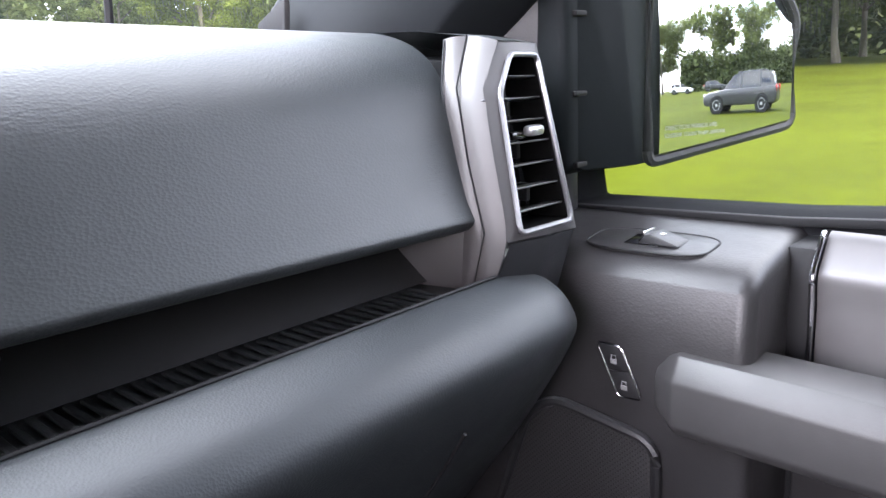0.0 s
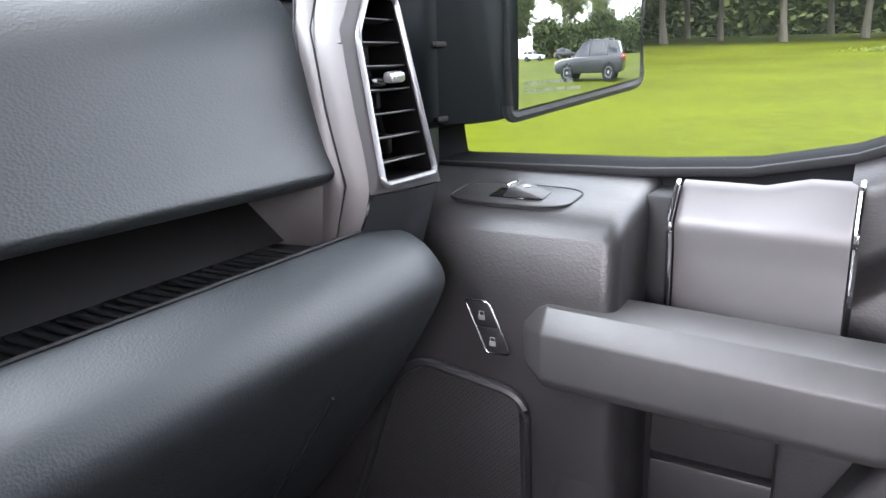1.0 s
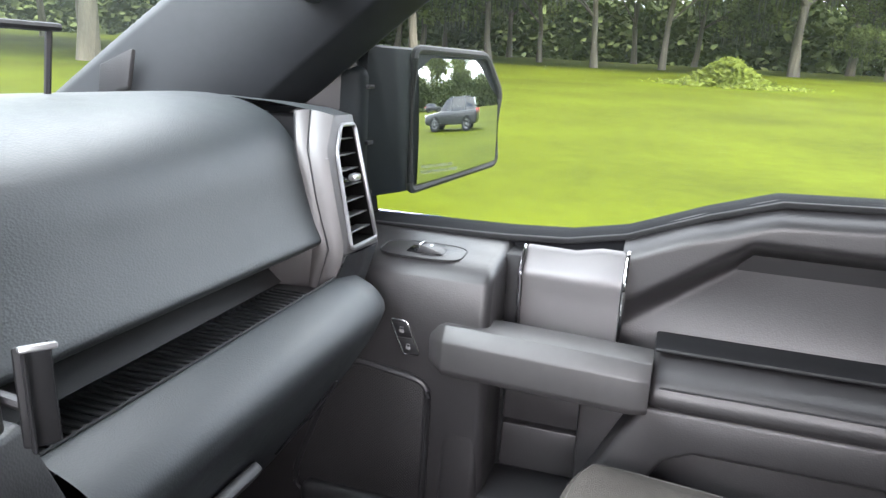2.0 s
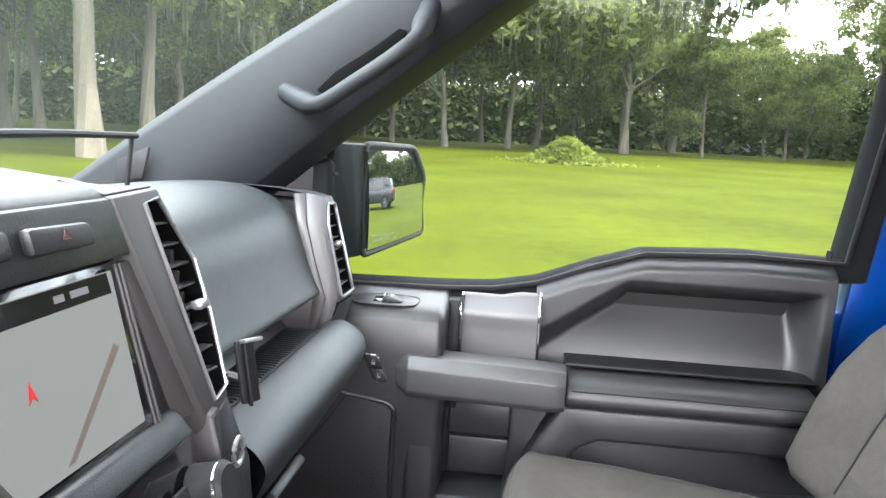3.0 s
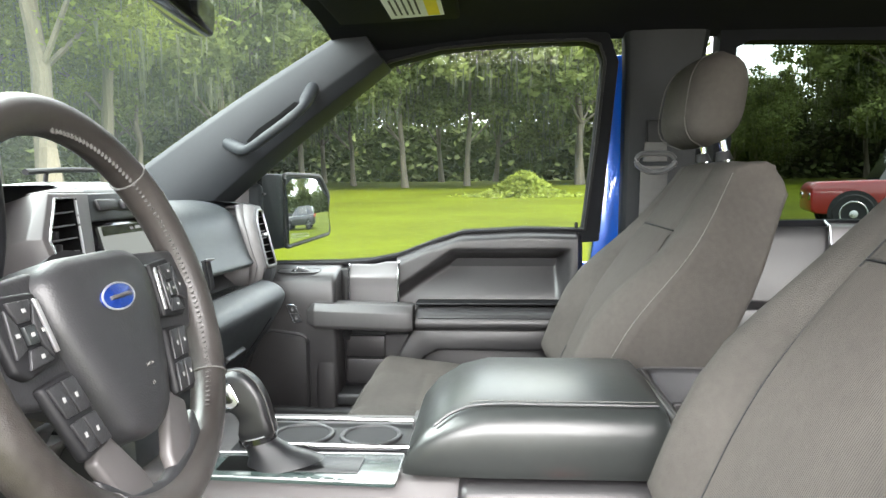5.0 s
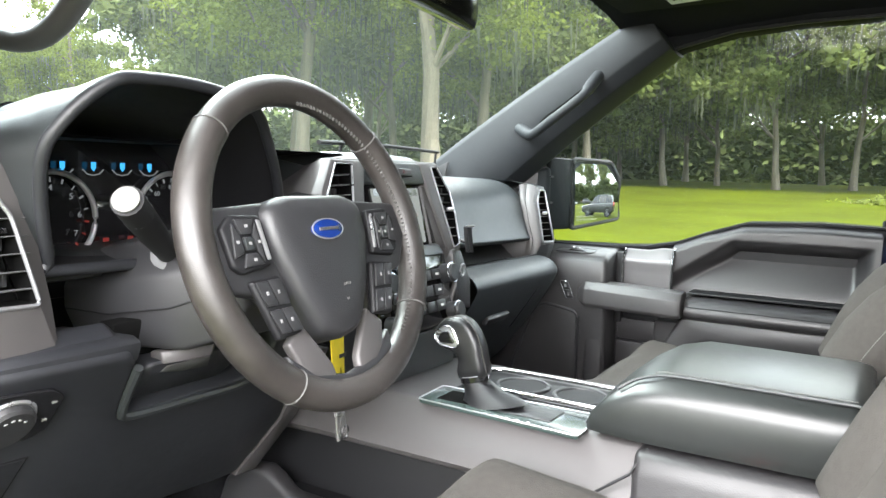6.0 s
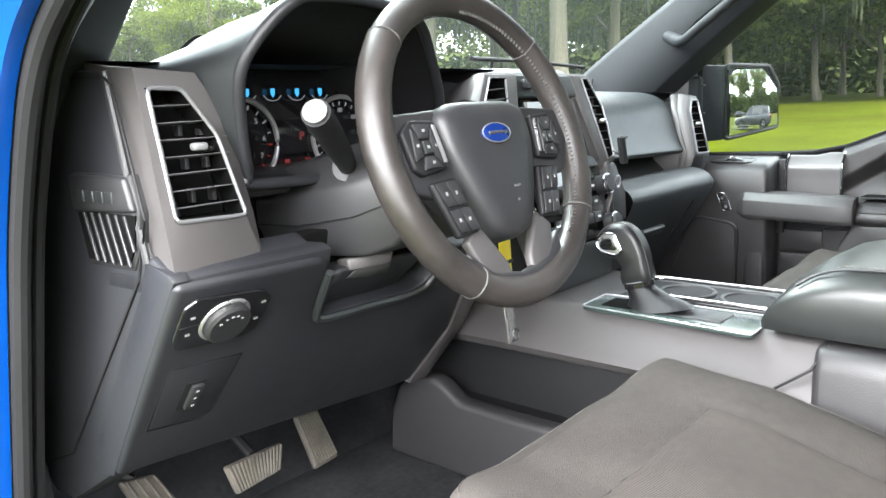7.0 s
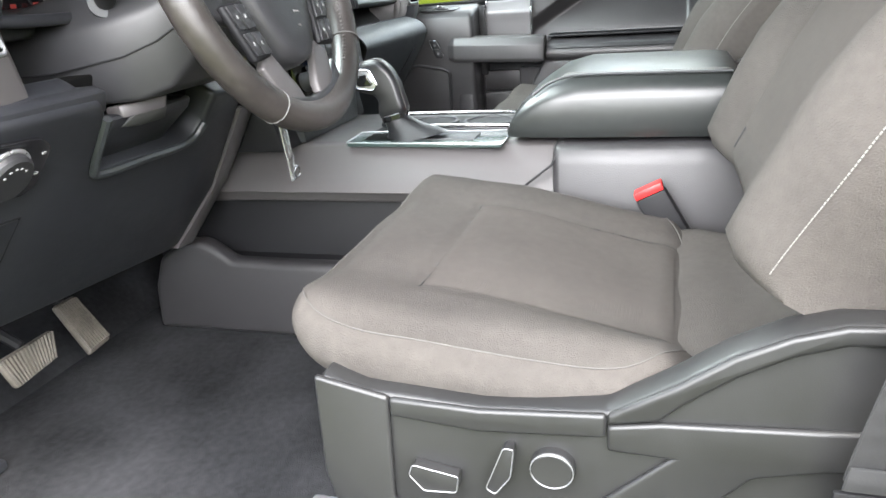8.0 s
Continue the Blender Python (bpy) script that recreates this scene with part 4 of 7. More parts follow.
# ---- driver's end of the dashboard ----
side_poly = [(0.20, 1.496), (0.075, 1.486), (0.030, 1.300), (-0.010, 1.291), (-0.019, 1.275), (0.163, 1.035), (0.30, 0.955), (0.36, 0.95), (0.42, 1.0), (0.36, 1.40), (0.30, 1.48)]
part("end_panel", prism(side_poly, "x", -0.712, -0.66, 0.006), M_KNEE, dash, "charcoal end panel facing the door")
part("end_edge", tube([(-0.711, 0.072, 1.485), (-0.712, 0.042, 1.36), (-0.712, 0.028, 1.298)], 0.004, 8), M_PLASTIC, dash)
part("end_seam", tube([(-0.7135, 0.169, 1.484), (-0.7135, 0.070, 1.480), (-0.7135, 0.055, 1.472), (-0.7135, 0.019, 1.342), (-0.7135, 0.048, 1.278), (-0.7135, 0.275, 1.03), (-0.7135, 0.355, 0.995)], 0.0016, 6), M_DARK, dash)
fuse = part("side_demister", prism([(0.170, 1.386), (0.040, 1.386), (0.028, 1.348), (0.036, 1.310), (0.052, 1.288), (0.153, 1.286), (0.165, 1.340)], "x", -0.7145, -0.70, 0.003), M_PLASTIC, dash, "side vent with slanted slats")
# black plate painted as the shade between the slats
part("demister_well", prism([(0.160, 1.343), (0.033, 1.346), (0.042, 1.313), (0.056, 1.295), (0.147, 1.293)], "x", -0.7165, -0.712, 0.0), M_SHADE, fuse)
for k in range(6):
    y = 0.052 + k * 0.0178
    zb = 1.310 if k == 0 else 1.2935
    yb = y - 0.0195 * (1.345 - zb) / 0.0515
    part("demister_slat", plate([(-0.7168, y + 0.0022, 1.345), (-0.7168, y - 0.0022, 1.345), (-0.7168, yb - 0.0022, zb), (-0.7168, yb + 0.0022, zb)], (-0.003, 0, 0), 0.0008, 1), M_PLASTIC, fuse)
part("badge_plate", prism([(0.167, 1.384), (0.043, 1.383), (0.031, 1.349), (0.164, 1.344)], "x", -0.7205, -0.71, 0.004, 3), M_PLASTIC, fuse)
for k in range(4):
    part("badge_bar", box((-0.7210, 0.137 - 0.021 * k, 1.362), (0.002, 0.015, 0.012), 0.001), M_DASH, fuse, "plain raised badge bar")

# knee panel: leans forward towards the floor
def kn(x, z, off=0.0):
    """A point of the knee panel's face, off metres proud of it."""
    return (x, 0.008 + 0.75 * (1.234 - z) - 0.8 * off, z - 0.6 * off)


part("vent_shelf", prism([(-0.005, 1.292), (-0.020, 1.286), (-0.012, 1.262), (0.12, 1.262), (0.12, 1.285)], "x", -0.7125, -0.514, 0.006), M_KNEE, dash)
knee = [(-0.7125, 1.278), (-0.53, 1.276), (-0.516, 1.262), (-0.506, 1.202), (-0.490, 1.188), (-0.33, 1.184), (-0.300, 1.190), (-0.288, 1.204), (-0.292, 1.245), (-0.216, 1.245), (-0.198, 1.206), (-0.153, 1.076), (-0.176, 0.975), (-0.215, 0.975), (-0.7125, 1.030)]
part("knee_panel", plate([kn(x, z) for x, z in knee], (0, 0.05, 0.03), 0.008, 3), M_KNEE, dash, "matte black knee panel")
part("knee_strip", plate([kn(-0.202, 1.212, 0.004), kn(-0.158, 1.208, 0.004), kn(-0.134, 1.140, 0.004), kn(-0.119, 1.078, 0.004), kn(-0.130, 0.966, 0.004), kn(-0.180, 0.972, 0.004), kn(-0.157, 1.075, 0.004), kn(-0.177, 1.140, 0.004)], (0.004, 0.03, 0.0), 0.003), M_TRIM, dash, "grey metallic strip")
part("knee_return", plate([kn(-0.158, 1.208, 0.0), kn(-0.119, 1.078, 0.0), kn(-0.130, 0.968, 0.0), (-0.10, 0.36, 0.96), (-0.07, 0.30, 1.18)], (0.006, 0.01, 0), 0.002), M_DARK, dash)
# the opening's shade below the column, put into a black panel
part("column_well", plate([kn(-0.52, 1.270, -0.05), kn(-0.265, 1.270, -0.05), kn(-0.265, 1.17, -0.03), kn(-0.52, 1.17, -0.03)], (0, 0.03, 0), 0.004), M_SHADE, dash)
part("column_lip", tube(curve([kn(-0.514, 1.256, 0.001), kn(-0.506, 1.205, 0.002), kn(-0.490, 1.188, 0.002), kn(-0.40, 1.185, 0.002), kn(-0.33, 1.183, 0.002), kn(-0.300, 1.190, 0.002), kn(-0.288, 1.206, 0.001)], 30), 0.0055, 8), M_DASH, dash)
# headlamp switch
part("end_corner", plate([(-0.7132, -0.020, 1.284), (-0.7132, -0.012, 1.291), (-0.7132, 0.030, 1.300), (-0.7132, 0.055, 1.250), (-0.7132, 0.215, 1.020), (-0.7132, 0.168, 1.030)], (0.02, 0, 0), 0.002), M_KNEE, dash)
hs = part("headlamp_panel", plate([kn(x, z, 0.001) for x, z in rounded([(-0.702, 1.258), (-0.690, 1.266), (-0.610, 1.259), (-0.594, 1.248), (-0.598, 1.210), (-0.612, 1.202), (-0.695, 1.207), (-0.703, 1.218)], 0.006, 3)], (0, -0.004, -0.003), 0.0015), M_GLOSS, dash, "black headlamp switch panel")
kc = Vector(kn(-0.648, 1.2335, 0.006))
kd = Vector((0, -0.8, -0.6))
part("knob_ring", tube([kc + Vector((1, 0, 0)) * 0.0275 * math.cos(a) + Vector((0, -0.6, 0.8)) * 0.0275 * math.sin(a) for a in [2 * math.pi * k / 32 for k in range(32)]], 0.0024, 8, True, up=(0, -0.8, -0.6)), M_SATIN, hs, "satin metal ring")
rings = []
for r, o in ((0.026, 0.0), (0.026, 0.008), (0.023, 0.011), (0.001, 0.011)):
    rings.append([kc + kd * o + Vector((1, 0, 0)) * r * math.cos(a) + Vector((0, -0.6, 0.8)) * r * math.sin(a) for a in [2 * math.pi * k / 28 for k in range(28)]])
part("knob", loft(rings), M_PLASTIC, hs)
for a in (40, 70, 95, 120, 150):
    p = kc + kd * 0.0115 + (Vector((1, 0, 0)) * math.cos(radians(a)) + Vector((0, -0.6, 0.8)) * math.sin(radians(a))) * 0.015
    part("knob_mark", box(p, (0.003, 0.001, 0.002), 0.0003, m=Matrix.Rotation(radians(37), 4, "X")), M_MARK, hs)
for x, z in ((-0.689, 1.246), (-0.689, 1.226), (-0.604, 1.244), (-0.606, 1.224)):
    part("switch_mark", box(Vector(kn(x, z, 0.0065)), (0.005, 0.001, 0.003), 0.0003, m=Matrix.Rotation(radians(37), 4, "X")), M_MARK, hs)
part("switch_split", tube([kn(-0.701, 1.236, 0.006), kn(-0.676, 1.236, 0.006)], 0.0008, 5), M_DARK, hs)
# small switch plate below it
sp = part("switch_plate", plate([kn(x, z, 0.0) for x, z in [(-0.690, 1.176), (-0.600, 1.169), (-0.612, 1.09), (-0.625, 1.085), (-0.692, 1.096)]], (0, -0.0016, -0.0012), 0.0008), M_KNEE, dash)
part("plate_gap", tube([kn(x, z, 0.0005) for x, z in [(-0.691, 1.177), (-0.598, 1.170), (-0.610, 1.09), (-0.624, 1.083), (-0.694, 1.094)]], 0.0012, 6, True), M_DARK, sp)
part("rocker_well", plate([kn(-0.665, 1.152, 0.001), kn(-0.638, 1.150, 0.001), kn(-0.640, 1.112, 0.001), kn(-0.666, 1.114, 0.001)], (0, -0.0016, -0.0012), 0.0008), M_DARK, sp)
part("rocker", plate([kn(-0.657, 1.148, 0.003), kn(-0.641, 1.147, 0.003), kn(-0.643, 1.115, 0.003), kn(-0.658, 1.116, 0.003)], (0, -0.004, -0.003), 0.0015), M_PLASTIC, sp)
for z in (1.141, 1.131, 1.121):
    part("rocker_mark", box(Vector(kn(-0.6495, z, 0.0085)), (0.0035, 0.001, 0.002), 0.0003, m=Matrix.Rotation(radians(37), 4, "X")), M_MARK, sp)

# ---- instrument hood and cluster ----
clu = thing("instrument_cluster", (-0.43, 0.05, 1.36), "black hooded instrument cluster with lit blue markers", "instrument cluster")
rim = [(-0.565, 0.030, 1.362), (-0.592, 0.020, 1.380), (-0.622, -0.022, 1.468), (-0.612, -0.045, 1.510), (-0.578, -0.062, 1.545), (-0.545, -0.066, 1.552), (-0.47, -0.064, 1.552), (-0.395, -0.056, 1.538), (-0.345, -0.030, 1.503), (-0.285, 0.01, 1.445), (-0.245, 0.05, 1.385), (-0.27, 0.06, 1.362)]
rimc = curve(rim, 60, True)
part("hood_rim", tube(rimc, 0.0065, 12, True), M_KNEE, clu, "soft black rim")
cen = Vector((-0.43, 0, 1.43))
inner = [[p + Vector((0, 0.0, 0)) for p in rimc], [Vector((cen.x + (p.x - cen.x) * 0.92, p.y * 0.3 + 0.10, cen.z + (p.z - cen.z) * 0.93)) for p in rimc], [Vector((cen.x + (p.x - cen.x) * 0.84, 0.165, cen.z + (p.z - cen.z) * 0.86)) for p in rimc]]
part("hood_lining", loft(inner, cap=False), M_DARK, clu)
outer = []
for t in (0, 0.15, 0.4, 0.7, 1.0):
    outer.append([Vector((cen.x + (p.x - cen.x) * (1.02 + 0.25 * t * (1 if p.x < cen.x else 0.3)), lerp(p.y, 0.36 + p.y, t), lerp(p.z + (0.006 if p.z > 1.45 else 0), min(p.z, 1.478 if p.z > 1.45 else p.z), t ** 0.9))) for p in rimc])
part("hood_shell", loft(outer, cap=False), M_DASH, clu, "soft black instrument hood", 60)
fb = bmesh.new()
fb.faces.new([fb.verts.new((cen.x + (p.x - cen.x) * 0.86, 0.166, cen.z + (p.z - cen.z) * 0.88)) for p in rimc])
part("dial_face", fb, M_GLOSS, clu)


def dial(cx, cz, r, start, end, marks, red_from=None):
    ring = [(cx + r * math.cos(a), 0.155, cz + r * math.sin(a)) for a in [2 * math.pi * k / 40 for k in range(40)]]
    d = part("dial_ring", tube(ring, 0.0035, 8, True), M_SATIN, clu, "satin silver dial ring")
    for k in range(marks):
        a = radians(lerp(start, end, k / (marks - 1)))
        for rr, ln in ((0.88, 0.10),):
            p0, p1 = [(cx + r * q * math.cos(a), 0.158, cz + r * q * math.sin(a)) for q in (rr, rr - ln)]
            part("tick", tube([p0, p1], 0.0009 if k % 2 else 0.0013, 4), M_REDGLOW if red_from is not None and k >= red_from else M_GAUGE, d)
    return d


tach = dial(-0.505, 1.405, 0.055, 225, -45, 15, 12)
speed = dial(-0.335, 1.405, 0.055, 225, -45, 19)


def letters(text, size, place, turn, mat, parent, name="print", depth=0.0006):
    """Raised print in the built-in face, as a mesh."""
    cu = bpy.data.curves.new("txt", "FONT")
    cu.body, cu.size, cu.extrude, cu.align_x, cu.align_y = text, size, depth, "CENTER", "CENTER"
    tmp = bpy.data.objects.new("txt", cu)
    me = tmp.to_mesh()
    bm = bmesh.new()
    bm.from_mesh(me)
    tmp.to_mesh_clear()
    bpy.data.objects.remove(tmp)
    bpy.data.curves.remove(cu)
    bm.transform(Matrix.Translation(place) @ turn)
    return part(name, bm, mat, parent)


UPRIGHT = Matrix.Rotation(radians(90), 4, "X")
for txt, a in (("1", 215), ("2", 180), ("3", 145), ("4", 90), ("5", 45), ("6", 5), ("7", -32)):
    letters(txt, 0.010, (-0.505 + 0.036 * math.cos(radians(a)), 0.1575, 1.405 + 0.036 * math.sin(radians(a))), UPRIGHT, M_GAUGE, tach)
for txt, a in (("20", 205), ("40", 170), ("60", 130), ("80", 90), ("100", 45), ("120", 5)):
    letters(txt, 0.009, (-0.335 + 0.036 * math.cos(radians(a)), 0.1575, 1.405 + 0.036 * math.sin(radians(a))), UPRIGHT, M_GAUGE, speed)
part("lit_mark", box((-0.335, 0.156, 1.366), (0.016, 0.001, 0.005), 0.0), M_CYAN, speed)
for k in range(4):
    x = -0.49 + 0.040 * k
    g = part("small_gauge", tube([(x - 0.014, 0.158, 1.463), (x - 0.008, 0.158, 1.4575), (x, 0.158, 1.456), (x + 0.008, 0.158, 1.4575), (x + 0.014, 0.158, 1.463)], 0.0009, 5), M_GAUGE, clu)
    part("gauge_pointer", prism([(x - 0.0028, 1.472), (x + 0.0028, 1.472), (x + 0.0028, 1.465), (x, 1.461), (x - 0.0028, 1.465)], "y", 0.156, 0.158, 0.0), M_CYAN, g)
part("info_screen", prism([(-0.452, 1.432), (-0.385, 1.432), (-0.385, 1.385), (-0.452, 1.385)], "y", 0.157, 0.163, 0.001), M_GLOSS, clu)
letters("P", 0.016, (-0.408, 0.1562, 1.408), UPRIGHT, M_REDGLOW, clu, "lit_mark")
for k, (x, z) in enumerate(((-0.435, 1.376), (-0.40, 1.376))):
    part("warning_lamp", box((x, 0.157, z), (0.008, 0.001, 0.005), 0.0), M_REDGLOW, clu)
part("cluster_base", prism([(0.085, 1.362), (0.080, 1.342), (0.18, 1.335), (0.18, 1.375)], "x", -0.60, -0.24, 0.006), M_DASH, clu)

# ---- steering column ----
col = thing("steering_column", (-0.37, 0.02, 1.25), "black plastic steering column shroud with stalks", "steering column")
rings = []
for y, w, zt, zb in ((0.16, 0.120, 1.372, 1.258), (0.06, 0.128, 1.392, 1.262), (-0.02, 0.110, 1.412, 1.266), (-0.055, 0.094, 1.420, 1.278), (-0.088, 0.072, 1.42, 1.318)):
    x = -0.372
    rings.append([(x - w, y, zb + 0.35 * (zt - zb)), (x - w, y, zb + 0.6 * (zt - zb)), (x - w * 0.75, y, zt - 0.01), (x - w * 0.4, y, zt), (x + w * 0.4, y, zt), (x + w * 0.75, y, zt - 0.01), (x + w, y, zb + 0.6 * (zt - zb)), (x + w, y, zb + 0.35 * (zt - zb)), (x + w * 0.86, y, zb), (x - w * 0.86, y, zb)])
part("shroud", soften(loft(rings), 0.006, 3, 25), M_SHROUD, col)
part("shroud_seam", tube([(-0.4915, 0.155, 1.298), (-0.5005, 0.06, 1.303), (-0.4825, -0.02, 1.3165), (-0.467, -0.055, 1.330), (-0.444, -0.088, 1.354)], 0.0012, 6), M_DARK, col)
part("lower_shroud", prism([(0.12, 1.255), (0.005, 1.252), (0.015, 1.236), (0.070, 1.192), (0.12, 1.192)], "x", -0.490, -0.330, 0.010, 3), M_KNEE, col)
part("tilt_lever", plate([(-0.475, -0.014, 1.252), (-0.428, -0.024, 1.254), (-0.424, -0.014, 1.240), (-0.440, 0.002, 1.236), (-0.472, 0.004, 1.240)], (0, 0.010, -0.003), 0.003), M_CAP2, col, "worn grey tilt lever")
stk = part("stalk", tube(curve([(-0.455, 0.01, 1.365), (-0.49, -0.02, 1.385), (-0.535, -0.052, 1.412), (-0.576, -0.080, 1.437)], 18), [0.012, 0.012, 0.011, 0.011, 0.0115, 0.012, 0.0125, 0.013, 0.0135, 0.014, 0.0145, 0.0145, 0.015, 0.0152, 0.0155, 0.0155, 0.0155, 0.0155, 0.0155], 14), M_DARK, col, "black stalk with a grey end")
d = Vector((-0.041, -0.028, 0.025)).normalized()
part("stalk_end", tube([Vector((-0.577, -0.0805, 1.4375)), Vector((-0.577, -0.0805, 1.4375)) + d * 0.003], 0.0130, 16), M_CAP, stk)
part("stalk_groove", tube([Vector((-0.552, -0.0635, 1.4225)), Vector((-0.552, -0.0635, 1.4225)) + d * 0.002], 0.0158, 16), M_DARK, stk)
part("stalk_socket", tube([(-0.448, 0.012, 1.36), (-0.474, -0.006, 1.374)], [0.02, 0.018], 14), M_DASH, col)
part("tilt_lever", soften(loft([[(-0.47, 0.01, 1.262), (-0.47, 0.03, 1.26), (-0.47, 0.03, 1.248), (-0.47, 0.005, 1.247)], [(-0.42, -0.02, 1.266), (-0.42, 0.02, 1.262), (-0.42, 0.02, 1.25), (-0.42, -0.015, 1.25)], [(-0.40, 0.0, 1.268), (-0.40, 0.02, 1.266), (-0.40, 0.02, 1.256), (-0.40, 0.0, 1.256)]]), 0.003), M_TRIM, col, "grey tilt lever")

# ---- steering wheel ----
TA = radians(18)
WC = Vector((-0.383, -0.146, 1.394))
WK = 0.952          # the wheel is a little smaller than its drawing
WU, WV, WN = Vector((1, 0, 0)), Vector((0, math.sin(TA), math.cos(TA))), Vector((0, -math.cos(TA), math.sin(TA)))


def W(u, v, o=0.0):
    return WC + WU * (u * WK) + WV * (v * WK) + WN * o


wheel = thing("steering_wheel", WC, "leather-wrapped steering wheel with a central airbag pad", "steering wheel")
RR = 0.1785


def rim_piece(a0, a1, r):
    n = max(6, int(abs(a1 - a0) / 5))
    pts = [W(RR * math.cos(radians(lerp(a0, a1, i / n))), RR * math.sin(radians(lerp(a0, a1, i / n)))) for i in range(n + 1)]
    return tube(pts, r, 18, up=tuple(WN))


for a0, a1, r, lab in ((44, 136, 0.0172, "smooth worn leather"), (136.5, 238, 0.0182, "grained leather"), (238.5, 326, 0.0172, "smooth worn leather"), (326.5, 403.5, 0.0182, "grained leather")):
    part("rim_leather", rim_piece(a0, a1, r), M_LEATHER, wheel, lab)
for a in (44, 136, 238, 326):
    part("rim_seam", tube([W(math.cos(radians(a)) * (RR + 0.0186 * math.cos(b)), math.sin(radians(a)) * (RR + 0.0186 * math.cos(b)), 0.0186 * math.sin(b)) for b in [2 * math.pi * k / 20 for k in range(20)]], 0.0011, 5, True), M_BELT, wheel)
st = bmesh.new()
for a in range(-50, 90, 2):
    q = radians(a)
    r0 = RR - 0.0160
    p = W(r0 * math.cos(q), r0 * math.sin(q), 0.0085)
    bmesh.ops.create_cube(st, size=1, matrix=Matrix.Translation(p) @ WN.to_track_quat("Z", "Y").to_matrix().to_4x4() @ Matrix.Rotation(q + 0.5, 4, "Z") @ Matrix.Diagonal((0.0056, 0.0012, 0.0030, 1)))
part("rim_stitches", st, M_BELT, wheel, "grey cross stitching")
ab = rounded([(-0.092, 0.040), (-0.06, 0.052), (0.045, 0.052), (0.075, 0.040), (0.074, 0.0), (0.052, -0.06), (0.026, -0.108), (-0.008, -0.118), (-0.042, -0.108), (-0.068, -0.06), (-0.090, 0.0)], 0.014, 3)
rings = []
for o, k in ((-0.03, 1.0), (0.0, 1.0), (0.010, 0.97), (0.016, 0.88), (0.018, 0.6), (0.019, 0.2)):
    rings.append([W(-0.008 + (u + 0.008) * k, -0.03 + (v + 0.03) * k, o) for u, v in ab])
part("airbag_pad", loft(rings), M_PLASTIC, wheel, "charcoal airbag pad", 60)
bd = [(0.026 * math.cos(a), 0.0115 * math.sin(a)) for a in [2 * math.pi * k / 28 for k in range(28)]]
badge = part("badge", loft([[W(-0.008 + u * k, 0.008 + v * k, o) for u, v in bd] for o, k in ((0.012, 1.0), (0.0205, 1.0), (0.0215, 0.93), (0.022, 0.3))]), M_BADGE, wheel, "blue oval badge with plain silver bar")
part("badge_rim", tube([W(-0.008 + u, 0.008 + v, 0.0208) for u, v in bd], 0.0009, 6, True), M_SATIN, badge)
part("badge_bar", tube([W(-0.024, 0.0078, 0.0222), W(-0.008, 0.0080, 0.0226), W(0.008, 0.0082, 0.0222)], 0.0018, 6), M_TRIM, badge)
for v, w in ((-0.055, 0.012), (-0.072, 0.004)):
    part("airbag_print", plate([W(0.0, v, 0.0186), W(w, v, 0.0186), W(w, v - 0.003, 0.0186), W(0.0, v - 0.003, 0.0186)], WN * 0.0004, 0), M_BELT, wheel)
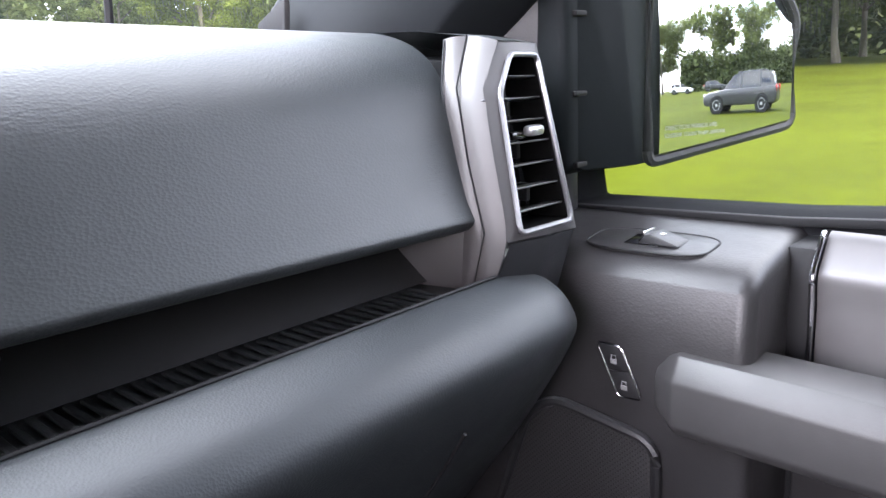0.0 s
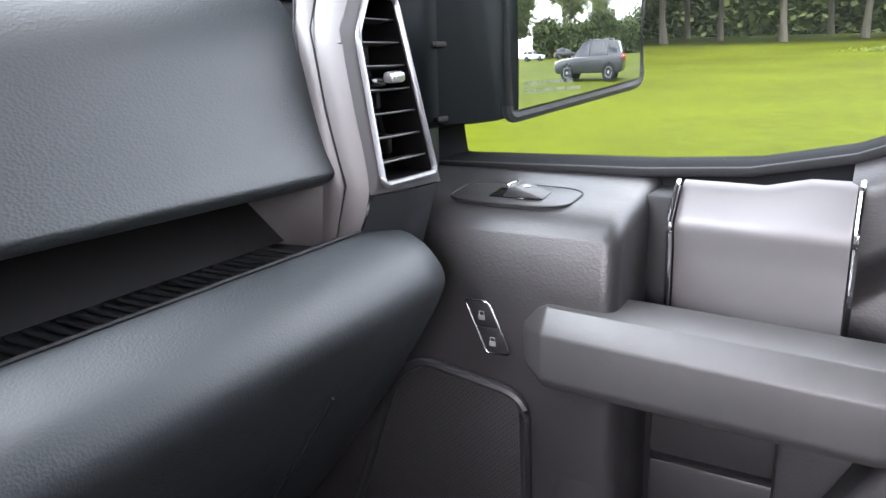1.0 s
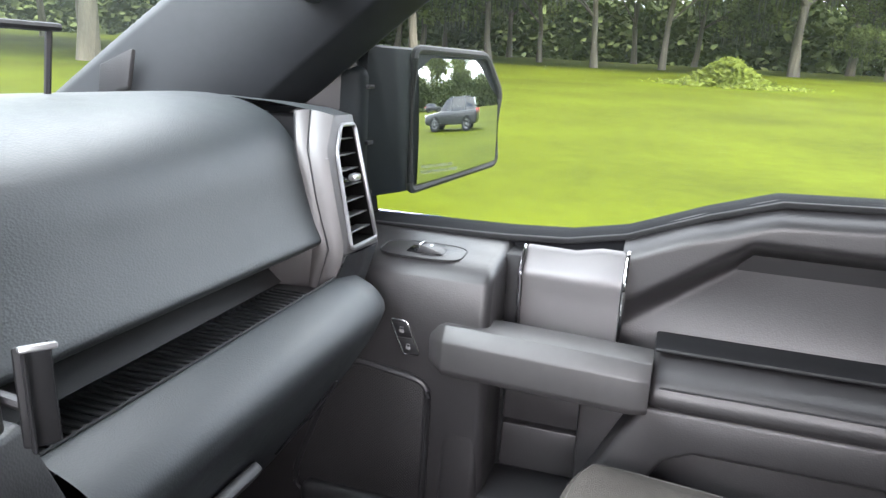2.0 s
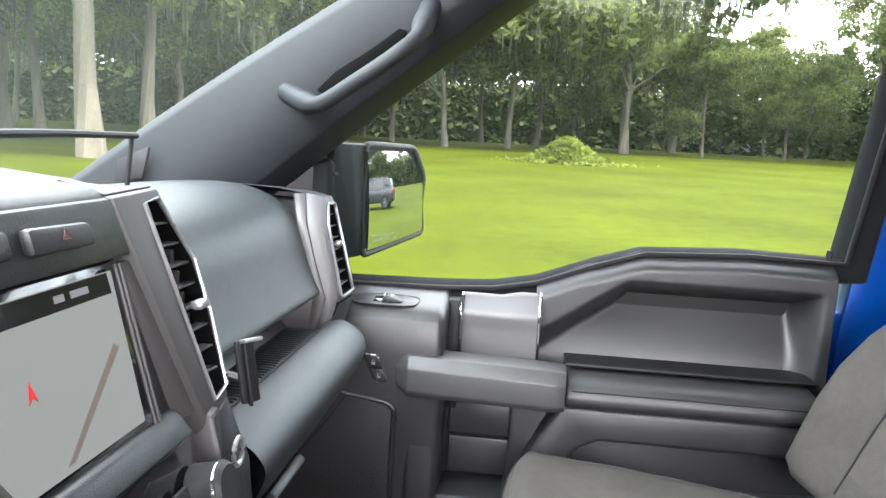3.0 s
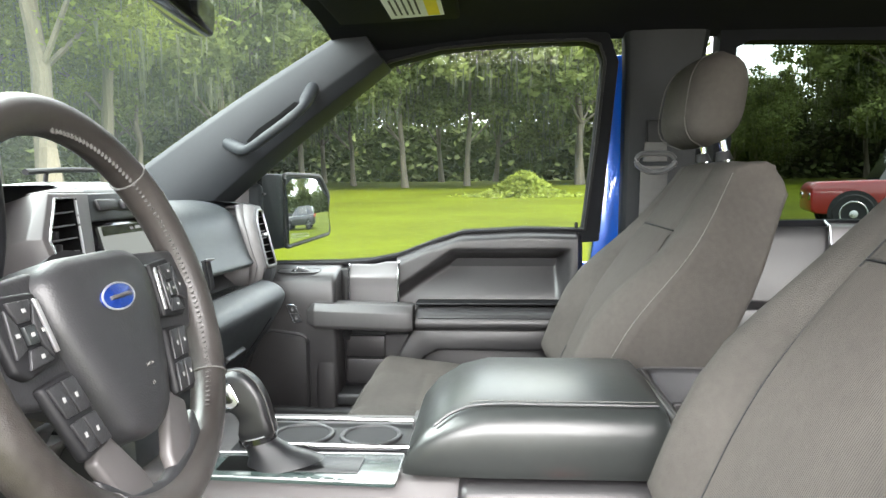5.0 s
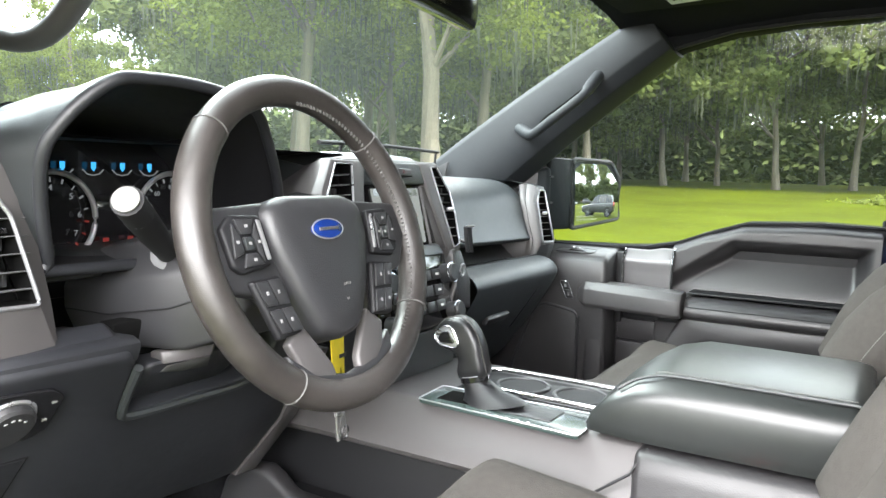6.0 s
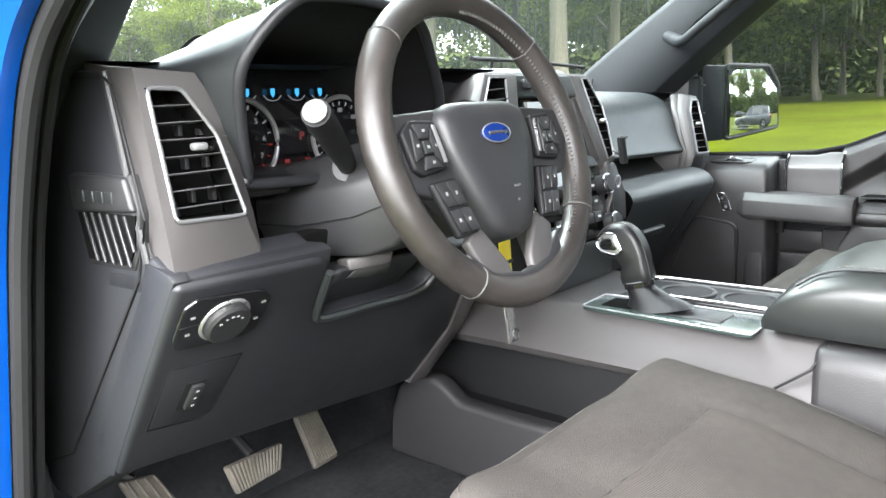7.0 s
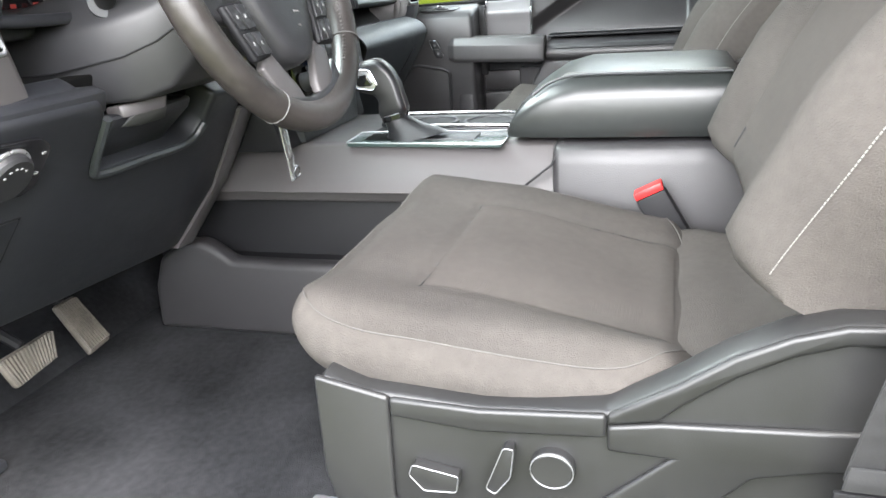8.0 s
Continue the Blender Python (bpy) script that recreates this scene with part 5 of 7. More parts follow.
for s in (-1, 1):
    def S(u):
        return -0.008 + s * u
    part("spoke", plate([W(S(0.07), 0.046, -0.012), W(S(0.165), 0.040, -0.01), W(S(0.172), -0.005, -0.008), W(S(0.150), -0.045, -0.010), W(S(0.06), -0.065, -0.014)], WN * 0.014, 0.005, 3), M_PLASTIC, wheel)
    pod = part("button_pod", plate([W(S(0.092), 0.030, 0.002), W(S(0.130), 0.032, 0.002), W(S(0.146), 0.018, 0.002), W(S(0.140), -0.022, 0.002), W(S(0.128), -0.030, 0.002), W(S(0.088), -0.024, 0.002)], WN * 0.009, 0.003, 3), M_DARK, wheel, "black button cluster")
    part("button_bezel", plate([W(S(0.094), 0.024, 0.011), W(S(0.099), 0.025, 0.011), W(S(0.094), -0.018, 0.011), W(S(0.089), -0.018, 0.011)], WN * 0.002, 0.0007), M_SATIN, pod)
    part("pad_up", plate([W(S(0.104), 0.025, 0.011), W(S(0.130), 0.026, 0.011), W(S(0.124), 0.010, 0.011), W(S(0.110), 0.010, 0.011)], WN * 0.003, 0.001), M_PLASTIC, pod)
    part("pad_down", plate([W(S(0.108), -0.010, 0.011), W(S(0.122), -0.010, 0.011), W(S(0.128), -0.024, 0.011), W(S(0.100), -0.022, 0.011)], WN * 0.003, 0.001), M_PLASTIC, pod)
    part("pad_inner", plate([W(S(0.102), 0.022, 0.011), W(S(0.108), 0.009, 0.011), W(S(0.106), -0.009, 0.011), W(S(0.098), -0.020, 0.011)], WN * 0.003, 0.001), M_PLASTIC, pod)
    part("pad_outer", plate([W(S(0.126), 0.009, 0.011), W(S(0.134), 0.022, 0.011), W(S(0.138), -0.014, 0.011), W(S(0.124), -0.009, 0.011)], WN * 0.003, 0.001), M_PLASTIC, pod)
    part("pad_middle", plate([W(S(0.110), 0.007, 0.011), W(S(0.122), 0.007, 0.011), W(S(0.121), -0.007, 0.011), W(S(0.109), -0.007, 0.011)], WN * 0.004, 0.001), M_DASH, pod)
    for u, v in ((0.117, 0.018), (0.116, 0.0), (0.114, -0.017), (0.132, 0.002), (0.103, 0.001)):
        part("button_mark", plate([W(S(u - 0.002), v + 0.0015, 0.0152), W(S(u + 0.002), v + 0.0015, 0.0152), W(S(u + 0.002), v - 0.0015, 0.0152), W(S(u - 0.002), v - 0.0015, 0.0152)], WN * 0.0004, 0), M_MARK, pod)
    low = part("lower_button_pod", plate([W(S(0.080), -0.034, 0.0), W(S(0.122), -0.038, 0.0), W(S(0.100), -0.102, 0.0), W(S(0.062), -0.098, 0.0)], WN * 0.010, 0.004, 3), M_DARK, wheel, "black lower button cluster")
    for (a, b, c, e) in ((0.084, -0.039, 0.118, -0.066), (0.074, -0.070, 0.107, -0.096)):
        part("button", plate([W(S(a), b, 0.010), W(S(a + 0.016), b, 0.010), W(S(a + 0.007), e, 0.010), W(S(a - 0.009), e, 0.010)], WN * 0.0025, 0.001), M_PLASTIC, low)
        part("button", plate([W(S(a + 0.018), b, 0.010), W(S(c), b - 0.001, 0.010), W(S(c - 0.010), e, 0.010), W(S(a + 0.009), e, 0.010)], WN * 0.0025, 0.001), M_PLASTIC, low)
        for du in (0.004, 0.02):
            part("button_mark", plate([W(S(a + du), (b + e) / 2 + 0.002, 0.0127), W(S(a + du + 0.003), (b + e) / 2 + 0.002, 0.0127), W(S(a + du + 0.003), (b + e) / 2 - 0.002, 0.0127), W(S(a + du), (b + e) / 2 - 0.002, 0.0127)], WN * 0.0004, 0), M_MARK, low)
    part("lower_spoke", plate([W(S(0.058), -0.088, -0.008), W(S(0.084), -0.108, -0.008), W(S(0.062), -0.160, -0.006), W(S(0.018), -0.168, -0.006), W(S(0.022), -0.140, -0.008), W(S(0.034), -0.122, -0.008)], WN * 0.012, 0.004, 3), M_TRIM, wheel, "grey metallic spoke")
part("spoke_bridge", plate([W(-0.098, -0.118, -0.006), W(-0.062, -0.146, -0.006), W(-0.008, -0.156, -0.006), W(0.046, -0.146, -0.006), W(0.082, -0.118, -0.006), W(0.080, -0.150, -0.006), W(0.036, -0.172, -0.006), W(-0.008, -0.178, -0.006), W(-0.052, -0.172, -0.006), W(-0.096, -0.150, -0.006)], WN * 0.012, 0.004, 3), M_PLASTIC, wheel)
part("hub", loft([[W(-0.008 + r * math.cos(a), -0.02 + r * math.sin(a), o) for a in [2 * math.pi * k / 24 for k in range(24)]] for o, r in ((-0.07, 0.055), (-0.03, 0.075), (-0.01, 0.08))]), M_DARK, wheel)

# ---- centre stack ----
stack = thing("centre_stack", (CX, 0.05, 1.15), "centre console stack with touch screen, vents and controls", "centre stack")


def F(x, z, off=0.0):
    """A point of the stack's face, off metres proud of it."""
    return (x, 0.06 - 0.25 * (1.485 - z) - off * 0.97, z + 0.24 * off)


def SX(x, s):
    return CX + s * (x - CX)


part("top_pod", prism([(0.30, 1.490), (0.13, 1.502), (0.075, 1.497), (0.060, 1.487), (0.062, 1.44), (0.30, 1.44)], "x", SX(0.132, -1), 0.132, 0.008, 3), M_DASH, stack)

part("body", plate([F(SX(0.190, -1), 1.48, -0.045), F(0.190, 1.48, -0.045), F(0.235, 1.25, -0.03), F(0.215, 1.13, -0.03), F(SX(0.215, -1), 1.13, -0.03), F(SX(0.235, -1), 1.25, -0.03)], (0, 0.12, 0), 0.004), M_DARK, stack)
for s in (1, -1):
    op2 = [(0.118, 1.480, 0.001), (0.150, 1.482, -0.006), (0.182, 1.434, -0.006), (0.181, 1.395, -0.002), (0.168, 1.338, 0.004), (0.150, 1.332, 0.001)]
    ou2 = [(0.083, 1.486, 0.003), (0.156, 1.489, -0.005), (0.190, 1.437, -0.007), (0.189, 1.393, -0.003), (0.174, 1.328, 0.003), (0.132, 1.318, 0.004)]
    ba2 = [(0.080, 1.490, -0.010), (0.158, 1.493, -0.016), (0.196, 1.440, -0.022), (0.195, 1.392, -0.020), (0.180, 1.324, -0.012), (0.128, 1.314, -0.008)]
    fa2 = [(0.080, 1.488, -0.060), (0.150, 1.490, -0.100), (0.196, 1.440, -0.120), (0.200, 1.392, -0.110), (0.190, 1.324, -0.080), (0.128, 1.314, -0.050)]

    def V(dx, z, off):
        return F(CX + s * dx, z, off)
    # duct and throat are coloured black for the shade inside the pod
    part("vent_duct", loft([[V(x, z, o - 0.026) for x, z, o in op2], [V(x, z, o + 0.0015) for x, z, o in op2]], cap=False), M_SHADE, stack)
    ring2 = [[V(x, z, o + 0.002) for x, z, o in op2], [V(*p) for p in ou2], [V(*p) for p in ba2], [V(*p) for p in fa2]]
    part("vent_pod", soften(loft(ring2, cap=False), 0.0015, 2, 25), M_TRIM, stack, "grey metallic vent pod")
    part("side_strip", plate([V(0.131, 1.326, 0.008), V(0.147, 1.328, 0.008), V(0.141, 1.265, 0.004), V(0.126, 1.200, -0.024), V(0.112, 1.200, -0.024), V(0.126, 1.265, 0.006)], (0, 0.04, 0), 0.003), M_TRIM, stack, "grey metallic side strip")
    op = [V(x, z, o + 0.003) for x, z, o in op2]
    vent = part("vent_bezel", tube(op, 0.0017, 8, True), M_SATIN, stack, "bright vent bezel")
    part("throat", plate([V(x, z, o - 0.0245) for x, z, o in op2], (0, 0.003, 0), 0), M_SHADE, vent)
    for k in range(8):
        z = 1.352 + k * 0.0160
        xa, oa = lerp(0.150, 0.118, (z - 1.332) / 0.148), 0.001
        xb = lerp(0.168, 0.182, smooth(1.338, 1.41, z)) if z < 1.434 else lerp(0.182, 0.152, (z - 1.434) / 0.048)
        ob_ = lerp(0.004, -0.006, smooth(1.338, 1.434, z))
        part("slat", plate([V(xa, z, oa - 0.001), V(xb, z - 0.001, ob_ - 0.001), V(xb, z + 0.001, ob_ - 0.011), V(xa, z + 0.001, oa - 0.011)], (0, 0, 0.0018), 0.0005, 1), M_SLAT, vent)
        for x in (0.152, 0.166):
            if z < 1.44:
                part("vane", box(V(x, z + 0.007, -0.014), (0.004, 0.008, 0.012), 0.001), M_PLASTIC, vent)
    part("thumb_tab", box(V(0.158, 1.402, 0.006), (0.016, 0.010, 0.007), 0.003), M_SATIN, vent)
    part("pod_top", plate([V(0.060, 1.503, -0.016), V(0.082, 1.489, -0.001), V(0.156, 1.492, -0.008), V(0.152, 1.496, -0.035)], (0, 0.004, -0.008), 0.002), M_TRIM, stack, "pale top edge of the vent trim")
    part("inner_facet", plate([V(0.086, 1.446, -0.004), V(0.094, 1.446, -0.002), V(0.128, 1.330, 0.000), V(0.104, 1.334, -0.006)], (0, 0.02, 0), 0.002), M_TRIM, stack)
    part("stack_flank", plate([F(SX(0.20, s), 1.49, -0.06), F(SX(0.25, s), 1.33, -0.05), F(SX(0.24, s), 1.25, -0.03), F(SX(0.215, s), 1.16, -0.05), (SX(0.235, s), 0.20, 1.16), (SX(0.255, s), 0.20, 1.25), (SX(0.205, s), 0.20, 1.49)], (-s * 0.006, 0.0, 0), 0.002), M_DASH, stack)
# hazard bar above the screen, the screen in its black surround, bar below
part("upper_fascia", plate([F(SX(0.129, -1), 1.486, 0.002), F(0.129, 1.486, 0.002), F(0.137, 1.449, 0.002), F(SX(0.137, -1), 1.449, 0.002)], (0, 0.02, 0), 0.003), M_DASH, stack)
hz = part("hazard_button", plate([F(0.034, 1.4765, 0.002), F(0.088, 1.475, 0.002), F(0.090, 1.4615, 0.003), F(0.033, 1.462, 0.003)], (0, -0.008, 0.001), 0.003), M_PLASTIC, stack)
part("hazard_mark", tube([F(0.061, 1.4725, 0.0112), F(0.0645, 1.467, 0.0118), F(0.0575, 1.467, 0.0118)], 0.0006, 5, True), M_REDGLOW, hz)
part("left_button", plate([F(-0.030, 1.4775, 0.002), F(0.022, 1.477, 0.002), F(0.021, 1.4625, 0.003), F(-0.028, 1.462, 0.003)], (0, -0.006, 0.001), 0.003), M_PLASTIC, stack)
scr = part("touch_screen", plate([F(SX(0.130, -1), 1.450, -0.006), F(0.130, 1.450, -0.006), F(0.154, 1.335, -0.006), F(SX(0.154, -1), 1.335, -0.006)], (0, 0.012, 0), 0.003), M_GLOSS, stack, "touch screen in a black surround")
part("screen_image", plate([F(SX(0.116, -1), 1.443, -0.004), F(0.116, 1.443, -0.004), F(0.113, 1.348, -0.004), F(SX(0.113, -1), 1.348, -0.004)], (0, -0.001, 0), 0), M_SCREEN, scr, "grey map on the lit screen")
part("map_arrow", plate([F(0.020, 1.402, -0.0015), F(0.0235, 1.391, -0.0015), F(0.020, 1.394, -0.0015), F(0.0165, 1.391, -0.0015)], (0, -0.0004, 0), 0), M_RED, scr)
part("map_road", plate([F(0.034, 1.352, -0.0025), F(0.040, 1.352, -0.0025), F(0.104, 1.398, -0.0025), F(0.099, 1.401, -0.0025)], (0, -0.0004, 0), 0), glow("map_road", (0.9, 0.75, 0.62), 0.024), scr)
part("map_bar", plate([F(SX(0.1098, -1), 1.4425, -0.0028), F(0.1098, 1.4425, -0.0028), F(0.1105, 1.430, -0.0028), F(SX(0.1105, -1), 1.430, -0.0028)], (0, -0.0004, 0), 0), M_GLOSS, scr)
for x in (0.06, 0.075, 0.083):
    part("map_print", plate([F(x - 0.0045, 1.4385, -0.0022), F(x + 0.0045, 1.4385, -0.0022), F(x + 0.0045, 1.4345, -0.0022), F(x - 0.0045, 1.4345, -0.0022)], (0, -0.0004, 0), 0), M_MARK, scr)
for x in (0.120, 0.125):
    part("screen_strip", tube([F(x, 1.446, -0.002), F(x + 0.002, 1.342, -0.002)], 0.0013, 6), M_TRIM, stack)
part("control_bar", plate([F(SX(0.150, -1), 1.342, 0.0), F(0.150, 1.342, 0.0), F(0.156, 1.322, 0.006), F(SX(0.156, -1), 1.322, 0.006)], (0, 0.03, 0), 0.005, 3), M_DASH, stack, "soft black bar below the screen")
part("control_face", plate([F(SX(0.160, -1), 1.324, 0.002), F(0.160, 1.324, 0.002), F(0.156, 1.20, 0.000), F(SX(0.156, -1), 1.20, 0.000)], (0, 0.03, 0), 0.004), M_GLOSS, stack, "gloss black control face")
for s in (1, -1):
    for z, r in ((1.288, 0.018), (1.222, 0.016)):
        c0 = Vector(F(SX(0.140, s), z, 0.004))
        o = Vector((0, -0.97, 0.24))
        e1, e2 = Vector((1, 0, 0)), Vector((0, 0.24, 0.97))
        kb = part("knob", loft([[c0 + o * d + (e1 * math.cos(a) + e2 * math.sin(a)) * q for a in [2 * math.pi * k / 26 for k in range(26)]] for d, q in ((0, r), (0.022, r * 0.94), (0.025, r * 0.8), (0.025, 0.001))]), M_PLASTIC, stack, "black rotary knob")
        part("knob_ring", tube([c0 + o * 0.02 + (e1 * math.cos(a) + e2 * math.sin(a)) * r * 0.97 for a in [2 * math.pi * k / 26 for k in range(26)]], 0.0012, 6, True), M_CHROME, kb)
for r in range(3):
    for k in range(5):
        x, z = CX - 0.064 + 0.032 * k, 1.290 - 0.027 * r
        b = part("button", plate([F(x - 0.0135, z + 0.009, 0.005), F(x + 0.0135, z + 0.009, 0.005), F(x + 0.0135, z - 0.009, 0.005), F(x - 0.0135, z - 0.009, 0.005)], (0, -0.004, 0.001), 0.0015), M_PLASTIC, stack)
        if k % 2 == 0:
            part("button_mark", plate([F(x - 0.005, z + 0.002, 0.0095), F(x + 0.005, z + 0.002, 0.0095), F(x + 0.005, z - 0.002, 0.0095), F(x - 0.005, z - 0.002, 0.0095)], (0, -0.0004, 0), 0), M_REDGLOW if r == 1 and k < 3 else M_WHITE, b)
part("lower_fascia", plate([F(SX(0.165, -1), 1.198, -0.004), F(0.165, 1.198, -0.004), F(0.16, 1.13, -0.02), F(SX(0.16, -1), 1.13, -0.02)], (0, 0.05, 0), 0.005), M_DASH, stack)
tail = part("right_pod", plate([F(0.192, 1.322, 0.004), F(0.236, 1.325, -0.006), F(0.252, 1.266, -0.006), F(0.232, 1.215, -0.006), F(0.184, 1.225, -0.002)], (0, 0.03, 0), 0.004), M_PLASTIC, stack)
part("ignition_ring", tube([Vector(F(0.204, 1.288, 0.008)) + Vector((0.009 * math.cos(a), 0, 0.011 * math.sin(a))) for a in [2 * math.pi * k / 18 for k in range(18)]], 0.002, 6, True), M_SATIN, tail)

holder = thing("phone_holder", (0.232, 0.0, 1.33), "black clip-on phone holder on the vent", "phone holder")
HT = Matrix.Translation((0.228, 0.006, 1.346)) @ Matrix.Rotation(radians(-35), 4, "Z") @ Matrix.Rotation(radians(-14), 4, "X")
part("plate", join(box((0, 0, 0), (0.017, 0.004, 0.050), 0.002, 2, HT), box((-0.0075, -0.003, 0), (0.002, 0.005, 0.050), 0.0008, 1, HT), box((0.0075, -0.003, 0), (0.002, 0.005, 0.050), 0.0008, 1, HT)), M_DARK, holder)
part("clip", tube([(0.226, 0.008, 1.340), (0.222, 0.030, 1.345)], 0.0035, 8), M_PLASTIC, holder)
part("top_claw", box((0, -0.003, 0.0255), (0.017, 0.008, 0.003), 0.001, 2, HT), M_SATIN, holder)

# ---- yellow tag and key strap below the column ----
tag = thing("key_strap", (-0.27, -0.085, 1.12), "clear acrylic tag hanging below the steering wheel", "key tag")
part("strap", plate([(-0.286, -0.085, 1.215), (-0.262, -0.082, 1.215), (-0.258, -0.085, 1.152), (-0.280, -0.088, 1.152)], (0, 0.003, 0), 0.001), M_CLEAR, tag)
part("tag", plate([(-0.278, -0.088, 1.152), (-0.254, -0.085, 1.152), (-0.252, -0.086, 1.118), (-0.276, -0.089, 1.118)], (0, 0.004, 0), 0.002), M_CLEAR, tag)
part("ring", tube([(-0.264 + 0.007 * math.cos(a), -0.091, 1.130 + 0.008 * math.sin(a)) for a in [2 * math.pi * k / 16 for k in range(16)]], 0.0014, 6, True), M_CHROME, tag)
YT = [(-0.296, -0.090, 1.268), (-0.254, -0.078, 1.264), (-0.250, -0.078, 1.192), (-0.288, -0.090, 1.198)]
ytag = thing("yellow_tag", (-0.263, -0.081, 1.20), "yellow printed paper tag hanging on the column", "tag")
part("card", plate(YT, (0.001, 0.002, 0), 0.0005), M_YELLOW, ytag)
part("print", plate([(-0.276, -0.0890, 1.235), (-0.254, -0.0822, 1.233), (-0.254, -0.0822, 1.228), (-0.276, -0.0890, 1.230)], (0, -0.0006, 0), 0), M_DARK, ytag)


# ---- floor console ----
con = thing("floor_console", (CX, -0.35, FLOOR), "charcoal floor console with shifter panel and cup holders", "console")
CL, CR = -0.112, 0.215
sill = [(CL, 1.050), (CL + 0.018, 1.075), (CL + 0.034, 1.095), (-0.066, 1.118), (-0.060, 1.125), (0.185, 1.125), (CR, 1.10), (CR, 1.045), (0.20, 1.045), (0.20, 1.02), (-0.06, 1.02), (-0.06, 1.05)]
part("upper_shell", soften(loft([[(x, y, z - dz) for x, z in sill] for y, dz in ((0.24, 0.004), (0.10, 0.0), (-0.15, 0.0), (-0.36, 0.0), (-0.46, 0.0))]), 0.006, 3, 30), M_TRIM, con, "grey metallic console sill")
part("inner_wall", prism([(0.20, 1.05), (-0.30, 1.05), (-0.30, 0.78), (0.36, 0.78), (0.36, 0.95)], "x", -0.03, 0.13, 0.004), M_DARK, con)
low = [(0.338, 0.775), (0.330, 0.86), (0.308, 0.918), (0.274, 0.938), (0.246, 0.952), (0.215, 0.956), (0.190, 0.944), (0.157, 0.920), (0.05, 0.918), (-0.42, 0.922), (-0.42, 0.775)]
part("lower_side", prism(low, "x", -0.105, -0.065, 0.012, 3), M_DOOR, con, "black lower console side with an open tray")
part("lower_side", prism(low, "x", 0.165, 0.205, 0.008, 3), M_PLASTIC, con)
part("tray", box((CX, -0.02, 0.90), (0.26, 0.44, 0.02), 0.004), M_DARK, con)
part("rear_body", prism([(CL - 0.002, 0.78), (CL - 0.002, 1.10), (CL + 0.012, 1.13), (0.215, 1.13), (CR, 1.10), (CR, 0.78)], "y", -0.86, -0.425, 0.012, 3), M_DOOR, con, "grained charcoal console box")
part("joint", tube([(CL - 0.004, -0.30, 0.94), (CL - 0.005, -0.36, 1.05), (CL + 0.0, -0.425, 1.10), (CL + 0.02, -0.44, 1.13)], 0.002, 6), M_DARK, con)
# shifter panel with a bright edge
pan = rounded([(-0.078, -0.084), (0.004, -0.080), (0.008, -0.347), (-0.092, -0.347)], 0.006, 2)
part("shifter_panel", plate([(x, y, 1.121) for x, y in pan], (0, 0, 0.006), 0.0015), M_CONS, con, "dark green-grey gloss shifter panel")
part("panel_edge", tube([(x, y, 1.1272) for x, y in pan], 0.0012, 8, True), M_SATIN, con)
for k in range(6):
    part("gear_mark", box((-0.081, -0.185 - 0.017 * k, 1.1273), (0.003, 0.005, 0.001), 0.0002), M_MARK, con)
# flat plate painted with the slot's shade
part("shift_slot", box((-0.036, -0.150, 1.1265), (0.050, 0.085, 0.003), 0.001), M_SHADE, con)
part("shift_gaiter_plate", box((-0.036, -0.245, 1.1275), (0.052, 0.10, 0.003), 0.001), M_BLACKL, con)
# cup holder well with rails
part("cup_deck", box((0.072, -0.235, 1.122), (0.125, 0.27, 0.012), 0.004), M_DARK, con)
for x in (0.016, 0.130):
    part("rail", tube(curve([(x, -0.375, 1.134), (x, -0.18, 1.134), (x + (0.008 if x < 0.1 else -0.008), -0.115, 1.134), (0.073, -0.105, 1.134)], 20), 0.0034, 8), M_CHROME, con, "bright rail")
for y in (-0.19, -0.29):
    part("cup_ring", tube([(0.073 + 0.042 * math.cos(a), y + 0.042 * math.sin(a), 1.129) for a in [2 * math.pi * k / 28 for k in range(28)]], 0.004, 8, True), M_PLASTIC, con)
    part("cup_well", loft([[(0.073 + r * math.cos(a), y + r * math.sin(a), z) for a in [2 * math.pi * k / 24 for k in range(24)]] for r, z in ((0.040, 1.1295), (0.039, 1.1293), (0.001, 1.1285))]), M_RUBBER, con)
part("deck_bar", box((0.024, -0.24, 1.130), (0.010, 0.20, 0.006), 0.002), M_SATIN, con)

# shifter
shf = thing("gear_shifter", (-0.036, -0.17, 1.128), "black leather pistol-grip gear shifter with chrome plate", "gear shifter")
SXM = -0.036
rings = []
for y, z, w, d in ((-0.190, 1.126, 0.032, 0.056), (-0.186, 1.134, 0.028, 0.044), (-0.176, 1.143, 0.0225, 0.031), (-0.168, 1.151, 0.019, 0.025), (-0.160, 1.159, 0.0165, 0.0215)):
    rings.append([(SXM + w * math.cos(a) * (1 + 0.04 * math.sin(5 * a)), y + d * math.sin(a), z - 0.2 * d * math.sin(a)) for a in [2 * math.pi * k / 32 for k in range(32)]])
part("gaiter", loft(rings), M_BLACKL, shf, "black leather gaiter", 60)
part("collar", loft([[(SXM + r * 0.78 * math.cos(a), y + r * math.sin(a), z - 0.25 * r * math.sin(a)) for a in [2 * math.pi * k / 24 for k in range(24)]] for y, z, r in ((-0.160, 1.157, 0.0215), (-0.1595, 1.158, 0.0228), (-0.1585, 1.166, 0.0228), (-0.158, 1.167, 0.0215))]), M_GLOSS, shf, "gloss black collar")
part("collar_ring", tube([(SXM + 0.0180 * math.cos(a), -0.1585 + 0.0229 * math.sin(a), 1.1665 - 0.0057 * math.sin(a)) for a in [2 * math.pi * k / 24 for k in range(24)]], 0.0007, 6, True), M_SATIN, shf)
